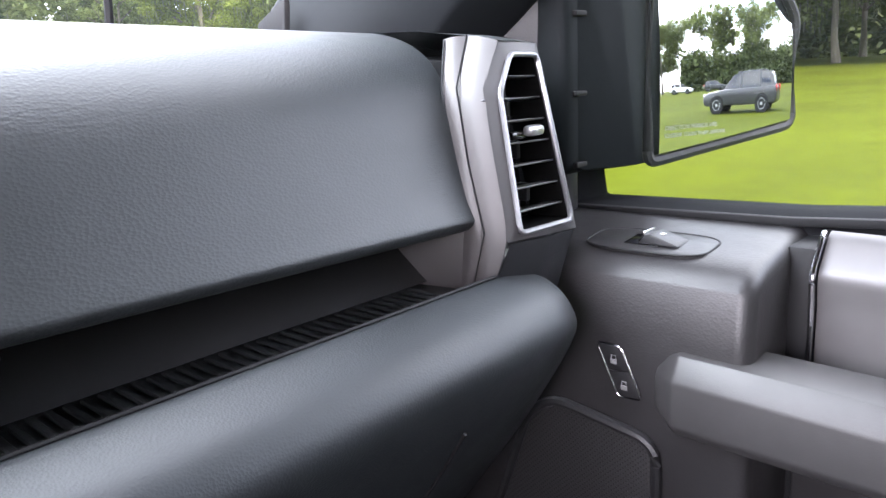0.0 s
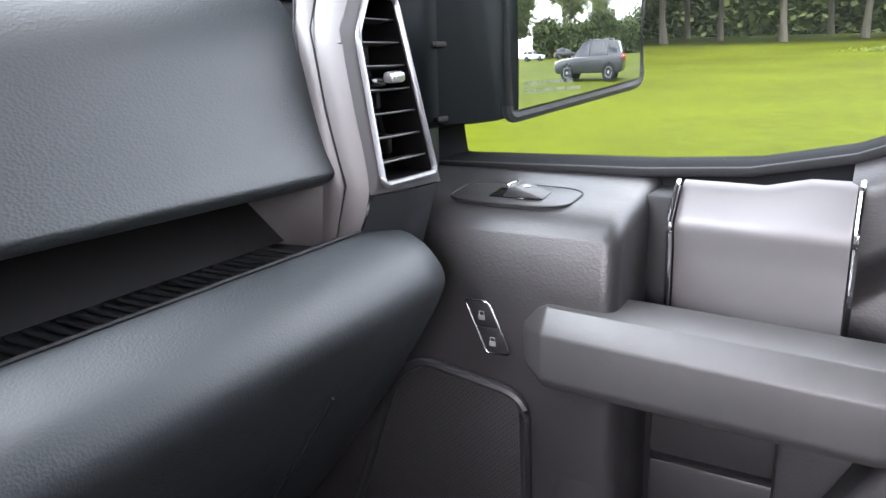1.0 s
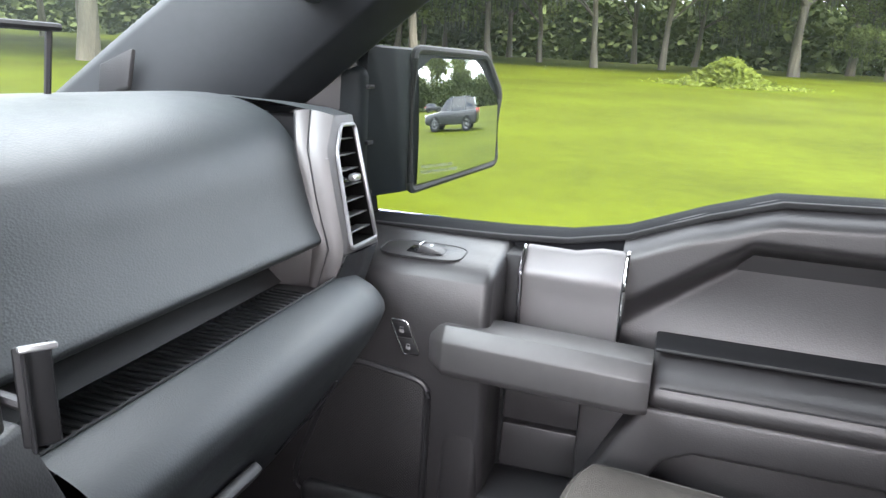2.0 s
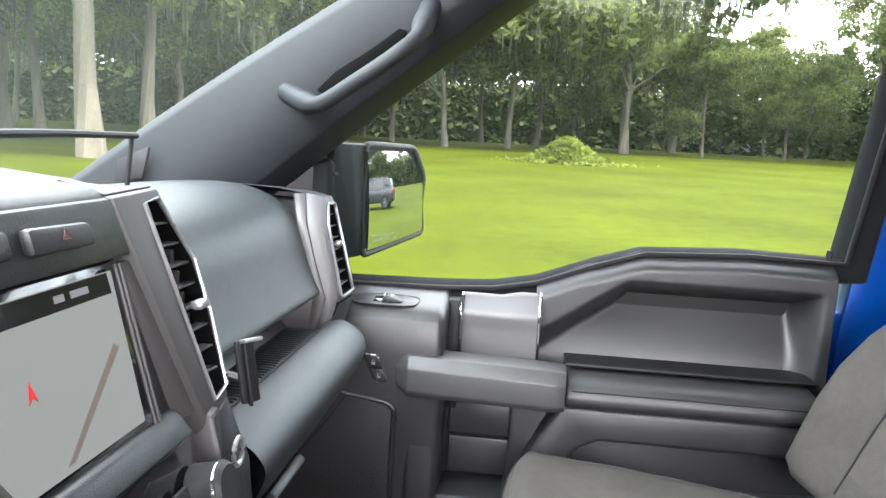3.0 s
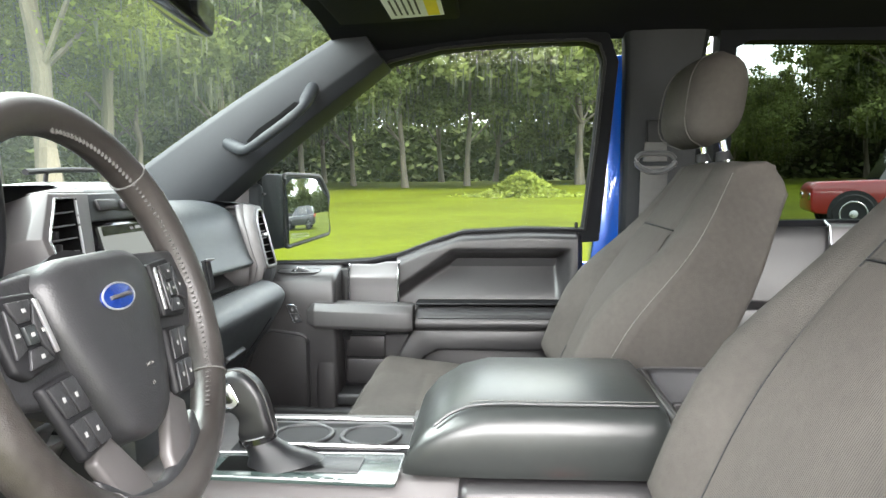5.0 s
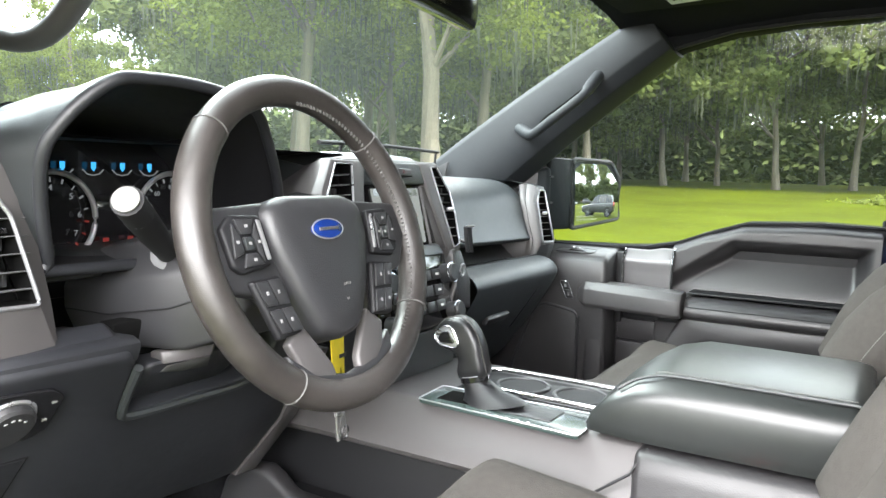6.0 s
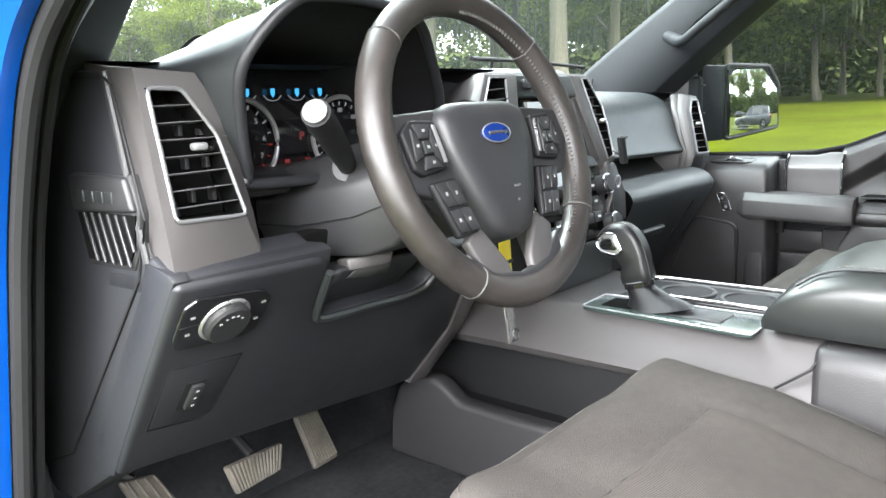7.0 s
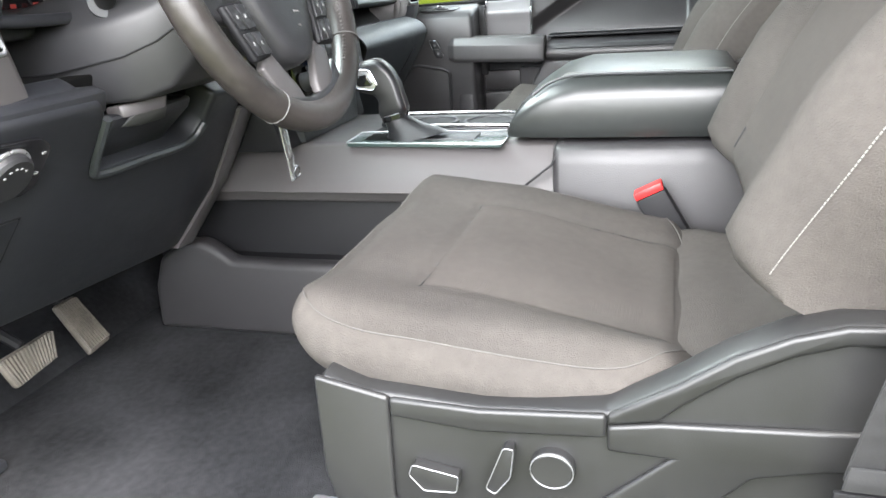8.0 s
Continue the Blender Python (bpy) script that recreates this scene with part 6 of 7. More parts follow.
grip = [(-0.139, 1.158), (-0.180, 1.167), (-0.177, 1.195), (-0.170, 1.220), (-0.156, 1.243), (-0.136, 1.255), (-0.113, 1.251), (-0.098, 1.239), (-0.091, 1.223), (-0.096, 1.210), (-0.110, 1.203), (-0.130, 1.197), (-0.138, 1.182)]
grip = [tuple(q)[:2] for q in curve([Vector((a, b, 0)) for a, b in grip], 39, True)]
gy, gz = -0.143, 1.213
part("grip", loft([[(SXM + x, gy + (y - gy) * k, gz + (z - gz) * k) for y, z in grip] for x, k in ((-0.0185, 0.66), (-0.0175, 0.80), (-0.0145, 0.93), (-0.008, 1.0), (0.008, 1.0), (0.0145, 0.93), (0.0175, 0.80), (0.0185, 0.66))]), M_BLACKL, shf, "black leather grip", 50)
part("grip_piping", tube([(SXM - 0.0085, y, z) for y, z in grip], 0.0007, 5, True), M_THREAD2, shf)
sp_o = rounded([(-0.141, 1.215), (-0.128, 1.241), (-0.110, 1.240), (-0.097, 1.226), (-0.104, 1.211), (-0.134, 1.208)], 0.005, 3)
part("side_plate", plate([(SXM - 0.021, y, z) for y, z in sp_o], (0.006, 0, 0), 0.0015), M_SATIN, shf, "satin silver side plate")
part("plate_edge", tube([(SXM - 0.0212, y, z) for y, z in sp_o], 0.0013, 6, True), M_CHROME, shf)
part("thumb_button", plate([(SXM - 0.0235, y, z) for y, z in rounded([(-0.134, 1.215), (-0.124, 1.233), (-0.112, 1.232), (-0.104, 1.221), (-0.109, 1.214)], 0.004, 2)], (0.004, 0, 0), 0.001), M_GLOSS, shf, "gloss black thumb button")

# armrest lid
lid = thing("armrest_lid", (CX, -0.58, 1.13), "padded black vinyl console armrest lid with pale stitching", "armrest")
rings = []
ys = [(-0.355, 0.0), (-0.362, 0.30), (-0.385, 0.62), (-0.42, 0.88), (-0.46, 1.0), (-0.56, 1.0), (-0.66, 0.99), (-0.676, 0.95), (-0.682, 0.86)]
for y, k in ys:
    zt = 1.143 + 0.082 * k
    e = 0.012 * (1 - k)
    l, r = -0.097 + e, 0.205 - e
    pr = [(l + 0.004, 1.136), (l, 1.15), (l, lerp(1.15, zt, 0.55)), (l + 0.006, lerp(1.15, zt, 0.8)), (l + 0.022, zt - 0.004), (l + 0.04, zt), (CX, zt + 0.004 * k), (r - 0.04, zt), (r - 0.02, zt - 0.006), (r, lerp(1.15, zt, 0.6)), (r, 1.145), (r - 0.004, 1.136)]
    rings.append([(x, y, z) for x, z in pr])
part("cushion", soften(loft(rings), 0.003, 2, 45), M_LID, lid, "black vinyl cushion", 60)
seam = [(-0.082, -0.395, 1.198), (-0.076, -0.42, 1.214), (-0.075, -0.46, 1.2235), (-0.075, -0.56, 1.2238), (-0.075, -0.67, 1.2230)]
part("welt", tube(curve(seam, 24), 0.0022, 6), M_DASH, lid)
sb = bmesh.new()
for i in range(52):
    y = -0.41 - 0.005 * i
    bmesh.ops.create_cube(sb, size=1, matrix=Matrix.Translation((-0.069, y, 1.2265 if y < -0.45 else lerp(1.207, 1.2265, smooth(-0.41, -0.45, y)))) @ Matrix.Diagonal((0.0012, 0.003, 0.001, 1)))
part("stitches", sb, M_THREAD, lid, "pale stitching")
part("latch", box((0.05, -0.362, 1.160), (0.05, 0.012, 0.018), 0.004), M_PLASTIC, lid)
# open bin behind the lid, with a divider and a rubber floor
def bin_ring(grow, z):
    return [(x, y, z) for x, y in rounded([(-0.092 - grow, -0.686 + grow), (0.200 + grow, -0.686 + grow), (0.200 + grow, -0.870 - grow), (-0.092 - grow, -0.870 - grow)], 0.016, 4)]


tray = part("rear_bin", soften(loft([bin_ring(0.0, 1.135), bin_ring(0.0, 1.196), bin_ring(-0.006, 1.204), bin_ring(-0.016, 1.204), bin_ring(-0.021, 1.198), bin_ring(-0.028, 1.142)]), 0.002, 2, 40), M_DOOR, lid, "black moulded rear bin with an open top")
part("bin_mat", plate([(x, y, 1.144) for x, y, z in bin_ring(-0.030, 1.144)], (0, 0, 0.004), 0.001), M_RUBBER, tray)
part("bin_divider", box((0.060, -0.778, 1.166), (0.012, 0.122, 0.044), 0.004), M_DOOR, tray)
part("bin_edge", tube(bin_ring(-0.011, 1.2045), 0.0012, 6, True), M_TRIM, tray)


# ---- front seats ----
def seat(at, side, label, set_back=0.0, bulge=0.062):
    """A cloth bucket seat; side 1 has its outer flank towards +x. Built round its own middle."""
    s = thing("front_seat", (0, 0, 0), label, "seat", "front seats")

    def outline(u, v):
        """A square -1..1 drawn round at its corners: the cushion's plan seen from above."""
        m = max(abs(u), abs(v), 1e-6)
        k = 1 / max(((abs(u) / m) ** 5 + (abs(v) / m) ** 5) ** 0.2, 1)
        return u * k, v * k

    def cush(a, b):
        """Height of the cushion over its plan: a across, b from the back -1 to the front 1."""
        mid = lerp(0.246, 0.296, smooth(-1.0, 0.35, b)) + 0.010 * smooth(0.3, 0.9, b)
        rim = lerp(0.278, 0.320, (b + 1) / 2) - (0.022 * smooth(0.4, -0.9, b) if a * side < 0 else 0)
        z = lerp(mid, rim, smooth(0.42, 0.84, abs(a)))
        z -= 0.0035 * math.exp(-((abs(a) - 0.56) / 0.03) ** 2) * smooth(0.55, 0.3, b)
        z -= 0.0035 * math.exp(-((b - 0.40) / 0.02) ** 2) * smooth(0.62, 0.5, abs(a))
        return z - 0.010 * smooth(0.86, 1.0, max(abs(a), abs(b))) + 0.002 * noise.noise(Vector((a * 3, b * 3, 5.0)))

    HW, HD, YM = 0.247, 0.190, 0.076
    n = 48
    grid = [[outline(-1 + 2 * i / n, -1 + 2 * j / n) for i in range(n + 1)] for j in range(n + 1)]
    rows = [[(a * HW, YM + b * HD, cush(a, b)) for a, b in row] for row in grid]
    c = part("cushion", loft(rows, closed=False), M_FABRIC, s, "grey woven cloth cushion", 80)
    # the flank below the cushion's edge, puckered at the rear corner
    edge = [rows[0][i] for i in range(n + 1)] + [rows[j][n] for j in range(1, n + 1)] + [rows[n][i] for i in range(n - 1, -1, -1)] + [rows[j][0] for j in range(n - 1, 0, -1)]
    rings = []
    for k in range(13):
        t = k / 12
        ring = []
        for p in edge:
            deep = 0.068 - 0.034 * smooth(-0.02, -0.10, p[1])
            out = 0.016 * math.sin(math.pi * min(1, t * 1.15)) ** 0.7 - 0.014 * smooth(0.75, 1.0, t)
            out += 0.0020 * math.sin(t * 15 + 3 * noise.noise(Vector((p[0] * 9, p[1] * 6, 1)))) * smooth(0.06, -0.08, p[1]) * math.sin(math.pi * t)
            out += 0.0022 * noise.noise(Vector((p[0] * 11, p[1] * 11, t * 3)))
            d = Vector((p[0] / HW, (p[1] - YM) / HD, 0)).normalized()
            ring.append((p[0] + d.x * out, p[1] + d.y * out, p[2] - deep * t))
        rings.append(ring)
    part("cushion_side", loft(rings, cap=False), M_FABRIC, c, "", 80)
    part("cushion_piping", tube([(q[0] * 1.004, YM + (q[1] - YM) * 1.004, q[2]) for q in edge[::2]], 0.0007, 6, True), M_THREAD2, c, "stitched edge")
    for e in (-1, 1):
        part("cushion_seam", tube([(e * 0.56 * HW, YM + b * HD, cush(e * 0.56, b) + 0.0002) for b in [lerp(-0.97, 0.40, k / 30) for k in range(31)]], 0.0008, 5), M_DARK, c)
    part("front_seam", tube([(a * HW, YM + 0.40 * HD, cush(a, 0.40) + 0.0002) for a in [lerp(-0.56, 0.56, k / 16) for k in range(17)]], 0.0008, 5), M_DARK, c)
    ins = [[(a * HW, YM + b * HD, cush(a, b) + 0.0012) for a in [lerp(-0.54, 0.54, k / 20) for k in range(21)]] for b in [lerp(0.385, -0.93, j / 28) for j in range(29)]]
    part("cushion_insert", loft(ins, closed=False), M_RIB, c, "ribbed grey cloth insert", 80)
    # narrower rear of the cushion, running in under the backrest
    tail = []
    for j in range(15):
        y = lerp(YM - HD + 0.012, -0.30, j / 14)
        w = lerp(0.235, 0.205, smooth(0, 0.4, j / 14))
        tail.append([(w * u, y, 0.243 + 0.05 * smooth(0.35, 1.0, j / 14) + 0.010 * abs(u) ** 3 - 0.006 * math.exp(-(j / 1.2) ** 2) - 0.05 * smooth(0.9, 1.0, abs(u)) + 0.002 * noise.noise(Vector((u * 4, y * 20, 2)))) for u in [-1 + 2 * k / 30 for k in range(31)]])
    part("cushion_rear", loft(tail, closed=False), M_FABRIC, c, "", 80)
    # backrest, leaning back
    def back(u, t, f):
        """A point of the backrest: u across, t up 0..1, f 1 at the front face, 0 at the rear."""
        lean = radians(28)
        zb = 0.318 if side < 0 else 0.275
        h = (0.465 + (0.332 - zb) / math.cos(lean)) * t
        w = lerp(0.252, 0.266, smooth(0, 0.25, t)) * (1 - 0.32 * smooth(0.5, 1.0, t) ** 1.4)
        th = lerp(0.172, 0.12, t)
        bol = bulge * math.exp(-((abs(u) - 0.80) / 0.22) ** 2) * (math.exp(-((t - 0.30) / 0.29) ** 2) if t > 0.30 else 1 - 0.25 * ((0.30 - t) / 0.30) ** 2)
        groove = -0.006 * math.exp(-((abs(u) - 0.53) / 0.035) ** 2)
        dome = 0.03 * smooth(0.0, 0.5, t) * (1 - t) * (1 - u * u)
        rnd = math.sqrt(max(0.0, 1 - min(1, abs(u)) ** 6))
        y = -0.215 - set_back + (0.332 - zb) * math.tan(lean) - math.sin(lean) * h
        z = zb + math.cos(lean) * h
        out = (f - 0.5) * th * (0.66 + 0.34 * rnd) + (bol + groove + dome if f > 0.5 else 0)
        return (u * w, y + math.cos(lean) * out, z + math.sin(lean) * out)
    rings = []
    T = [0, 0.012, 0.03, 0.07, 0.12, 0.2, 0.3, 0.4, 0.5, 0.6, 0.7, 0.78, 0.85, 0.9, 0.94, 0.97, 0.99, 1.0]
    for t in T:
        ring = []
        cap = (1 - 0.8 * smooth(0.93, 1.0, t) ** 2) * (0.86 + 0.14 * smooth(0.0, 0.03, t))
        us = [math.sin(math.pi / 2 * k / 20) for k in range(-20, 21)]
        for u in us:
            p, q = Vector(back(u, t, 1)), Vector(back(u, t, 0))
            mid = (p + q) / 2
            ring.append(mid + (p - mid) * cap)
        for u in us[::-1]:
            p, q = Vector(back(u, t, 1)), Vector(back(u, t, 0))
            mid = (p + q) / 2
            ring.append(mid + (q - mid) * cap)
        rings.append(ring)
    bk = part("backrest", loft(rings), M_FABRIC, s, "grey woven cloth backrest", 80)
    ins = [[Vector(back(u, t, 1)) + Vector((0, 0.0028, 0.001)) for u in [lerp(-0.50, 0.50, k / 18) for k in range(19)]] for t in [lerp(0.10, 0.66, k / 24) for k in range(25)]]
    part("backrest_insert", loft(ins, closed=False), M_RIB, bk, "ribbed grey cloth insert", 80)
    for e in (-1, 1):
        line = [Vector(back(e * 0.982, t, 1)) + Vector((e * 0.0012, 0.0012, 0.0005)) for t in [lerp(0.03, 0.92, k / 60) for k in range(61)]]
        st = bmesh.new()
        for a, b in zip(line, line[1:]):
            for f in (0.25, 0.75):
                p = a.lerp(b, f)
                d = (b - a).normalized()
                bmesh.ops.create_cube(st, size=1, matrix=Matrix.Translation(p) @ d.to_track_quat("Z", "Y").to_matrix().to_4x4() @ Matrix.Diagonal((0.0011, 0.001, 0.0026, 1)))
        part("backrest_stitches", st, M_THREAD, bk, "pale stitching")
        part("backrest_seam", tube([Vector(back(e * 0.53, t, 1)) + Vector((0, 0.0005, 0)) for t in [lerp(0.04, 0.93, k / 24) for k in range(25)]], 0.0016, 6), M_DARK, bk)
    part("yoke_seam", tube([Vector(back(u, 0.68, 1)) + Vector((0, 0.001, 0)) for u in [lerp(-0.5, 0.5, k / 12) for k in range(13)]], 0.0016, 6), M_DARK, bk)
    # headrest on two posts
    rings = []
    hy = 0.352 + set_back
    for t in [k / 14 for k in range(15)]:
        z = lerp(0.777, 0.946, t)
        y0 = -hy - 0.16 * (z - 0.765)
        k = math.sqrt(max(0.02, 1 - abs(2 * t - 1) ** 3.2))
        w, d = 0.135 * (0.55 + 0.45 * k) * (1 - 0.14 * t), 0.060 * k
        rings.append([(w * math.copysign(abs(math.cos(a)) ** 0.55, math.cos(a)), y0 + d * math.copysign(abs(math.sin(a)) ** 0.8, math.sin(a)), z) for a in [2 * math.pi * q / 28 for q in range(28)]])
    hd = part("headrest", loft(rings), M_FABRIC, s, "grey cloth headrest", 80)
    for e in (-1, 1):
        part("headrest_seam", tube([(e * 0.112 * (1 - 0.14 * t) * (0.62 + 0.38 * math.sqrt(max(0.02, 1 - abs(2 * t - 1) ** 3.2))), -hy - 0.16 * (lerp(0.777, 0.946, t) - 0.765) + 0.055 * math.sqrt(max(0.02, 1 - abs(2 * t - 1) ** 3.2)), lerp(0.777, 0.946, t)) for t in [k / 14 for k in range(15)]], 0.0011, 6), M_THREAD2, hd)
        part("headrest_post", tube([(e * 0.068, -0.053 - hy, 0.70), (e * 0.068, -0.020 - hy, 0.84)], 0.0065, 10), M_CHROME, s, "chrome headrest post")
        part("post_collar", tube([(e * 0.068, -0.038 - hy, 0.752), (e * 0.068, -0.035 - hy, 0.768)], [0.016, 0.012], 12), M_DARK, s)
    # base with the outer valance
    part("base", box((0, 0.0, 0.11), (0.44, 0.46, 0.10), 0.01), M_DARK, s)
    part("seat_rail", box((side * 0.20, 0.04, 0.025), (0.05, 0.50, 0.04), 0.006), M_SATIN, s, "metal seat rail")
    part("seat_rail", box((-side * 0.20, 0.04, 0.025), (0.05, 0.50, 0.04), 0.006), M_SATIN, s, "metal seat rail")
    xo, xi = side * 0.288, side * 0.245
    val = [(0.202, 0.271), (0.163, 0.258), (0.055, 0.252), (-0.053, 0.259), (-0.103, 0.290), (-0.142, 0.318), (-0.179, 0.337), (-0.214, 0.348), (-0.30, 0.352), (-0.33, 0.24), (-0.30, 0.10), (-0.20, 0.075), (0.14, 0.075), (0.19, 0.10), (0.207, 0.17)]
    if side > 0:
        val = [(y, min(z, 0.262)) for y, z in val if not (-0.30 < y < -0.11 and z > 0.3)]
    vl = part("side_valance", soften(loft([[(xi, y, z) for y, z in val], [(xo - side * 0.007, y, z) for y, z in val]]), 0.006, 3), M_VAL, s, "charcoal plastic seat valance")
    for rib in ([(0.205, 0.272), (0.136, 0.257), (0.140, 0.15), (0.115, 0.105), (0.19, 0.098), (0.207, 0.17)],
                [(0.1355, 0.256), (0.055, 0.253), (-0.050, 0.260), (-0.050, 0.238), (0.055, 0.231), (0.1360, 0.238)],
                [(-0.0505, 0.260), (-0.09, 0.260), (-0.09, 0.252)] if side > 0 else [(-0.0505, 0.260), (-0.103, 0.291), (-0.142, 0.319), (-0.179, 0.338), (-0.214, 0.349), (-0.300, 0.353), (-0.300, 0.337), (-0.216, 0.334), (-0.183, 0.323), (-0.146, 0.303), (-0.108, 0.275), (-0.090, 0.258), (-0.0505, 0.2505)],
                [(-0.0505, 0.2495), (-0.092, 0.2565), (-0.30, 0.268), (-0.305, 0.226), (-0.215, 0.228), (-0.160, 0.214), (-0.110, 0.160), (-0.080, 0.110), (-0.030, 0.110), (-0.040, 0.170), (-0.100, 0.224), (-0.0505, 0.226)]):
        part("valance_rib", plate([(xo - side * 0.0075, y, z) for y, z in rib], (side * 0.0075, 0, 0), 0.005, 3), M_VAL, vl)
    sw = side * 0.281
    for nm, lab, pts in (("slide_switch", "silver-edged slide switch", [(0.121, 0.183), (0.117, 0.194), (0.075, 0.187), (0.078, 0.170), (0.108, 0.168)]), ("recline_switch", "silver-edged recline switch", [(0.034, 0.222), (0.025, 0.222), (0.029, 0.193), (0.043, 0.174), (0.051, 0.179)])):
        sp = rounded(pts, 0.003, 3)
        swb = part(nm, plate([(sw, y, z) for y, z in sp], (side * 0.012, 0, 0), 0.002), M_VAL, vl, lab)
        part("switch_edge", tube([(sw + side * 0.0125, y, z) for y, z in sp], 0.0006, 6, True), M_BEZEL, swb, "thin silver edge")
    part("lumbar_pad", loft([[(sw + side * o, -0.006 + r * math.cos(a), 0.203 + r * 0.92 * math.sin(a)) for a in [2 * math.pi * k / 26 for k in range(26)]] for o, r in ((0, 0.019), (0.009, 0.019), (0.011, 0.0165), (0.010, 0.001))]), M_VAL, vl)
    part("lumbar_ring", tube([(sw + side * 0.0105, -0.006 + 0.0180 * math.cos(a), 0.203 + 0.0166 * math.sin(a)) for a in [2 * math.pi * k / 26 for k in range(26)]], 0.0006, 6, True), M_BEZEL, vl)
    s.matrix_basis = Matrix.Translation(at)
    return s


seat((-0.375, -0.50, FLOOR + 0.005), -1, "grey cloth driver seat with charcoal power valance", 0.026, 0.046)
seat((0.488, -0.472, FLOOR + 0.005), 1, "grey cloth passenger seat with pale stitching", 0.026)

# buckles and belt
bk = thing("belt_buckle", (-0.19, -0.62, 1.0), "black belt buckle with a red release button", "belt buckle")
part("body", plate([(-0.160, -0.548, 1.060), (-0.160, -0.586, 1.079), (-0.156, -0.640, 0.985), (-0.156, -0.600, 0.965)], (0.022, 0, 0), 0.004), M_DARK, bk)
part("release", plate([(-0.1605, -0.549, 1.0605), (-0.1605, -0.585, 1.0785), (-0.1605, -0.581, 1.0885), (-0.1605, -0.545, 1.0705)], (0.023, 0, 0), 0.0015), M_RED, bk, "red release button")
part("stalk", box((-0.147, -0.625, 0.955), (0.012, 0.03, 0.10), 0.004), M_DARK, bk)
db = thing("seat_belt", (-0.70, -0.72, 1.0), "dark webbing seat belt hanging beside the driver seat", "seat belt")
part("webbing", plate([(-0.700, -0.7130, 1.030), (-0.702, -0.7170, 1.056), (-0.704, -0.7310, 1.124), (-0.712, -0.770, 1.26), (-0.712, -0.815, 1.26), (-0.704, -0.778, 1.124), (-0.702, -0.764, 1.056), (-0.700, -0.760, 1.030)], (0.003, 0, 0), 0.0008), M_BELT2, db)
part("stitched_fold", plate([(-0.7015, -0.7120, 1.025), (-0.7025, -0.7150, 1.045), (-0.7025, -0.762, 1.045), (-0.7015, -0.762, 1.025)], (-0.003, 0, 0), 0.001), M_BELT2, db)
part("anchor", plate([(-0.700, -0.708, 1.02), (-0.700, -0.766, 1.02), (-0.700, -0.755, 0.90), (-0.700, -0.72, 0.90)], (0.004, 0, 0), 0.0015), M_DARK, db, "black belt anchor plate")
bt = thing("seat_belt", (0.85, -0.87, 1.2), "grey webbing seat belt through a black guide", "seat belt")
part("guide_slot", box((0.838, -0.885, 1.610), (0.02, 0.040, 0.085), 0.006), M_DARK, bt)
part("guide_ring", tube(curve([(0.822, -0.842, 1.548), (0.820, -0.882, 1.530), (0.822, -0.925, 1.548), (0.824, -0.915, 1.572), (0.824, -0.852, 1.572)], 24, True), 0.0065, 8, True), M_SLAT, bt, "black belt guide loop")
part("webbing", plate([(0.822, -0.850, 1.545), (0.822, -0.912, 1.545), (0.800, -0.900, 1.30), (0.785, -0.88, 1.10), (0.785, -0.82, 1.10), (0.800, -0.84, 1.30)], (0.003, 0, 0), 0.0008), M_BELT, bt)
part("upper_webbing", plate([(0.828, -0.860, 1.60), (0.828, -0.910, 1.60), (0.824, -0.910, 1.555), (0.824, -0.855, 1.555)], (0.003, 0, 0), 0.0008), M_BELT, bt)
bt.location += Vector((-0.034, 0.040, -0.016))

# ---- pedals ----
def pedal(name, corners, depth, arm_to, label, ribs):
    p = thing(name, corners[0], label, "pedal", "pedals")
    c = [Vector(q) for q in corners]
    nrm = (c[1] - c[0]).cross(c[3] - c[0]).normalized()
    if nrm.y > 0:
        nrm = -nrm
    part("pad", plate(c, -nrm * depth, 0.005, 3), M_PEDAL, p, "worn ribbed rubber pad")
    for k in range(ribs):
        t = (k + 0.5) / ribs
        a0, a1 = c[0].lerp(c[1], t), c[3].lerp(c[2], t)
        part("rib", tube([a0.lerp(a1, 0.06) + nrm * 0.001, a0.lerp(a1, 0.94) + nrm * 0.001], 0.0022, 6), M_PEDAL, p)
    mid = (c[0] + c[1]) / 2 - nrm * 0.01
    part("arm", tube([mid, mid.lerp(Vector(arm_to), 0.5) + Vector((0, 0.01, -0.01)), arm_to], 0.008, 8), M_DARK, p)


pedal("brake_pedal", [(-0.515, 0.255, 0.935), (-0.400, 0.275, 0.925), (-0.418, 0.262, 0.886), (-0.505, 0.243, 0.890)], 0.012, (-0.50, 0.45, 1.10), "worn rubber brake pedal", 15)
pedal("accelerator_pedal", [(-0.308, 0.360, 0.915), (-0.255, 0.370, 0.910), (-0.258, 0.310, 0.835), (-0.318, 0.298, 0.838)], 0.012, (-0.30, 0.5, 1.05), "worn rubber accelerator pedal", 9)
pedal("parking_brake_pedal", [(-0.636, 0.335, 0.938), (-0.580, 0.340, 0.926), (-0.560, 0.315, 0.880), (-0.616, 0.310, 0.882)], 0.014, (-0.70, 0.40, 1.00), "worn metal and rubber parking brake pedal", 4)
rest = thing("foot_rest", (-0.57, 0.36, FLOOR), "ribbed dark plastic foot rest on the carpet", "foot rest")
part("pad", plate([(-0.602, 0.445, 0.796), (-0.530, 0.440, 0.796), (-0.535, 0.27, 0.778), (-0.607, 0.27, 0.778)], (0, 0, 0.014), 0.003), M_KNEE, rest)
for k in range(7):
    part("rib", tube([(-0.595 + 0.0095 * k, 0.435, 0.811), (-0.599 + 0.0095 * k, 0.28, 0.794)], 0.0022, 6), M_PLASTIC, rest)


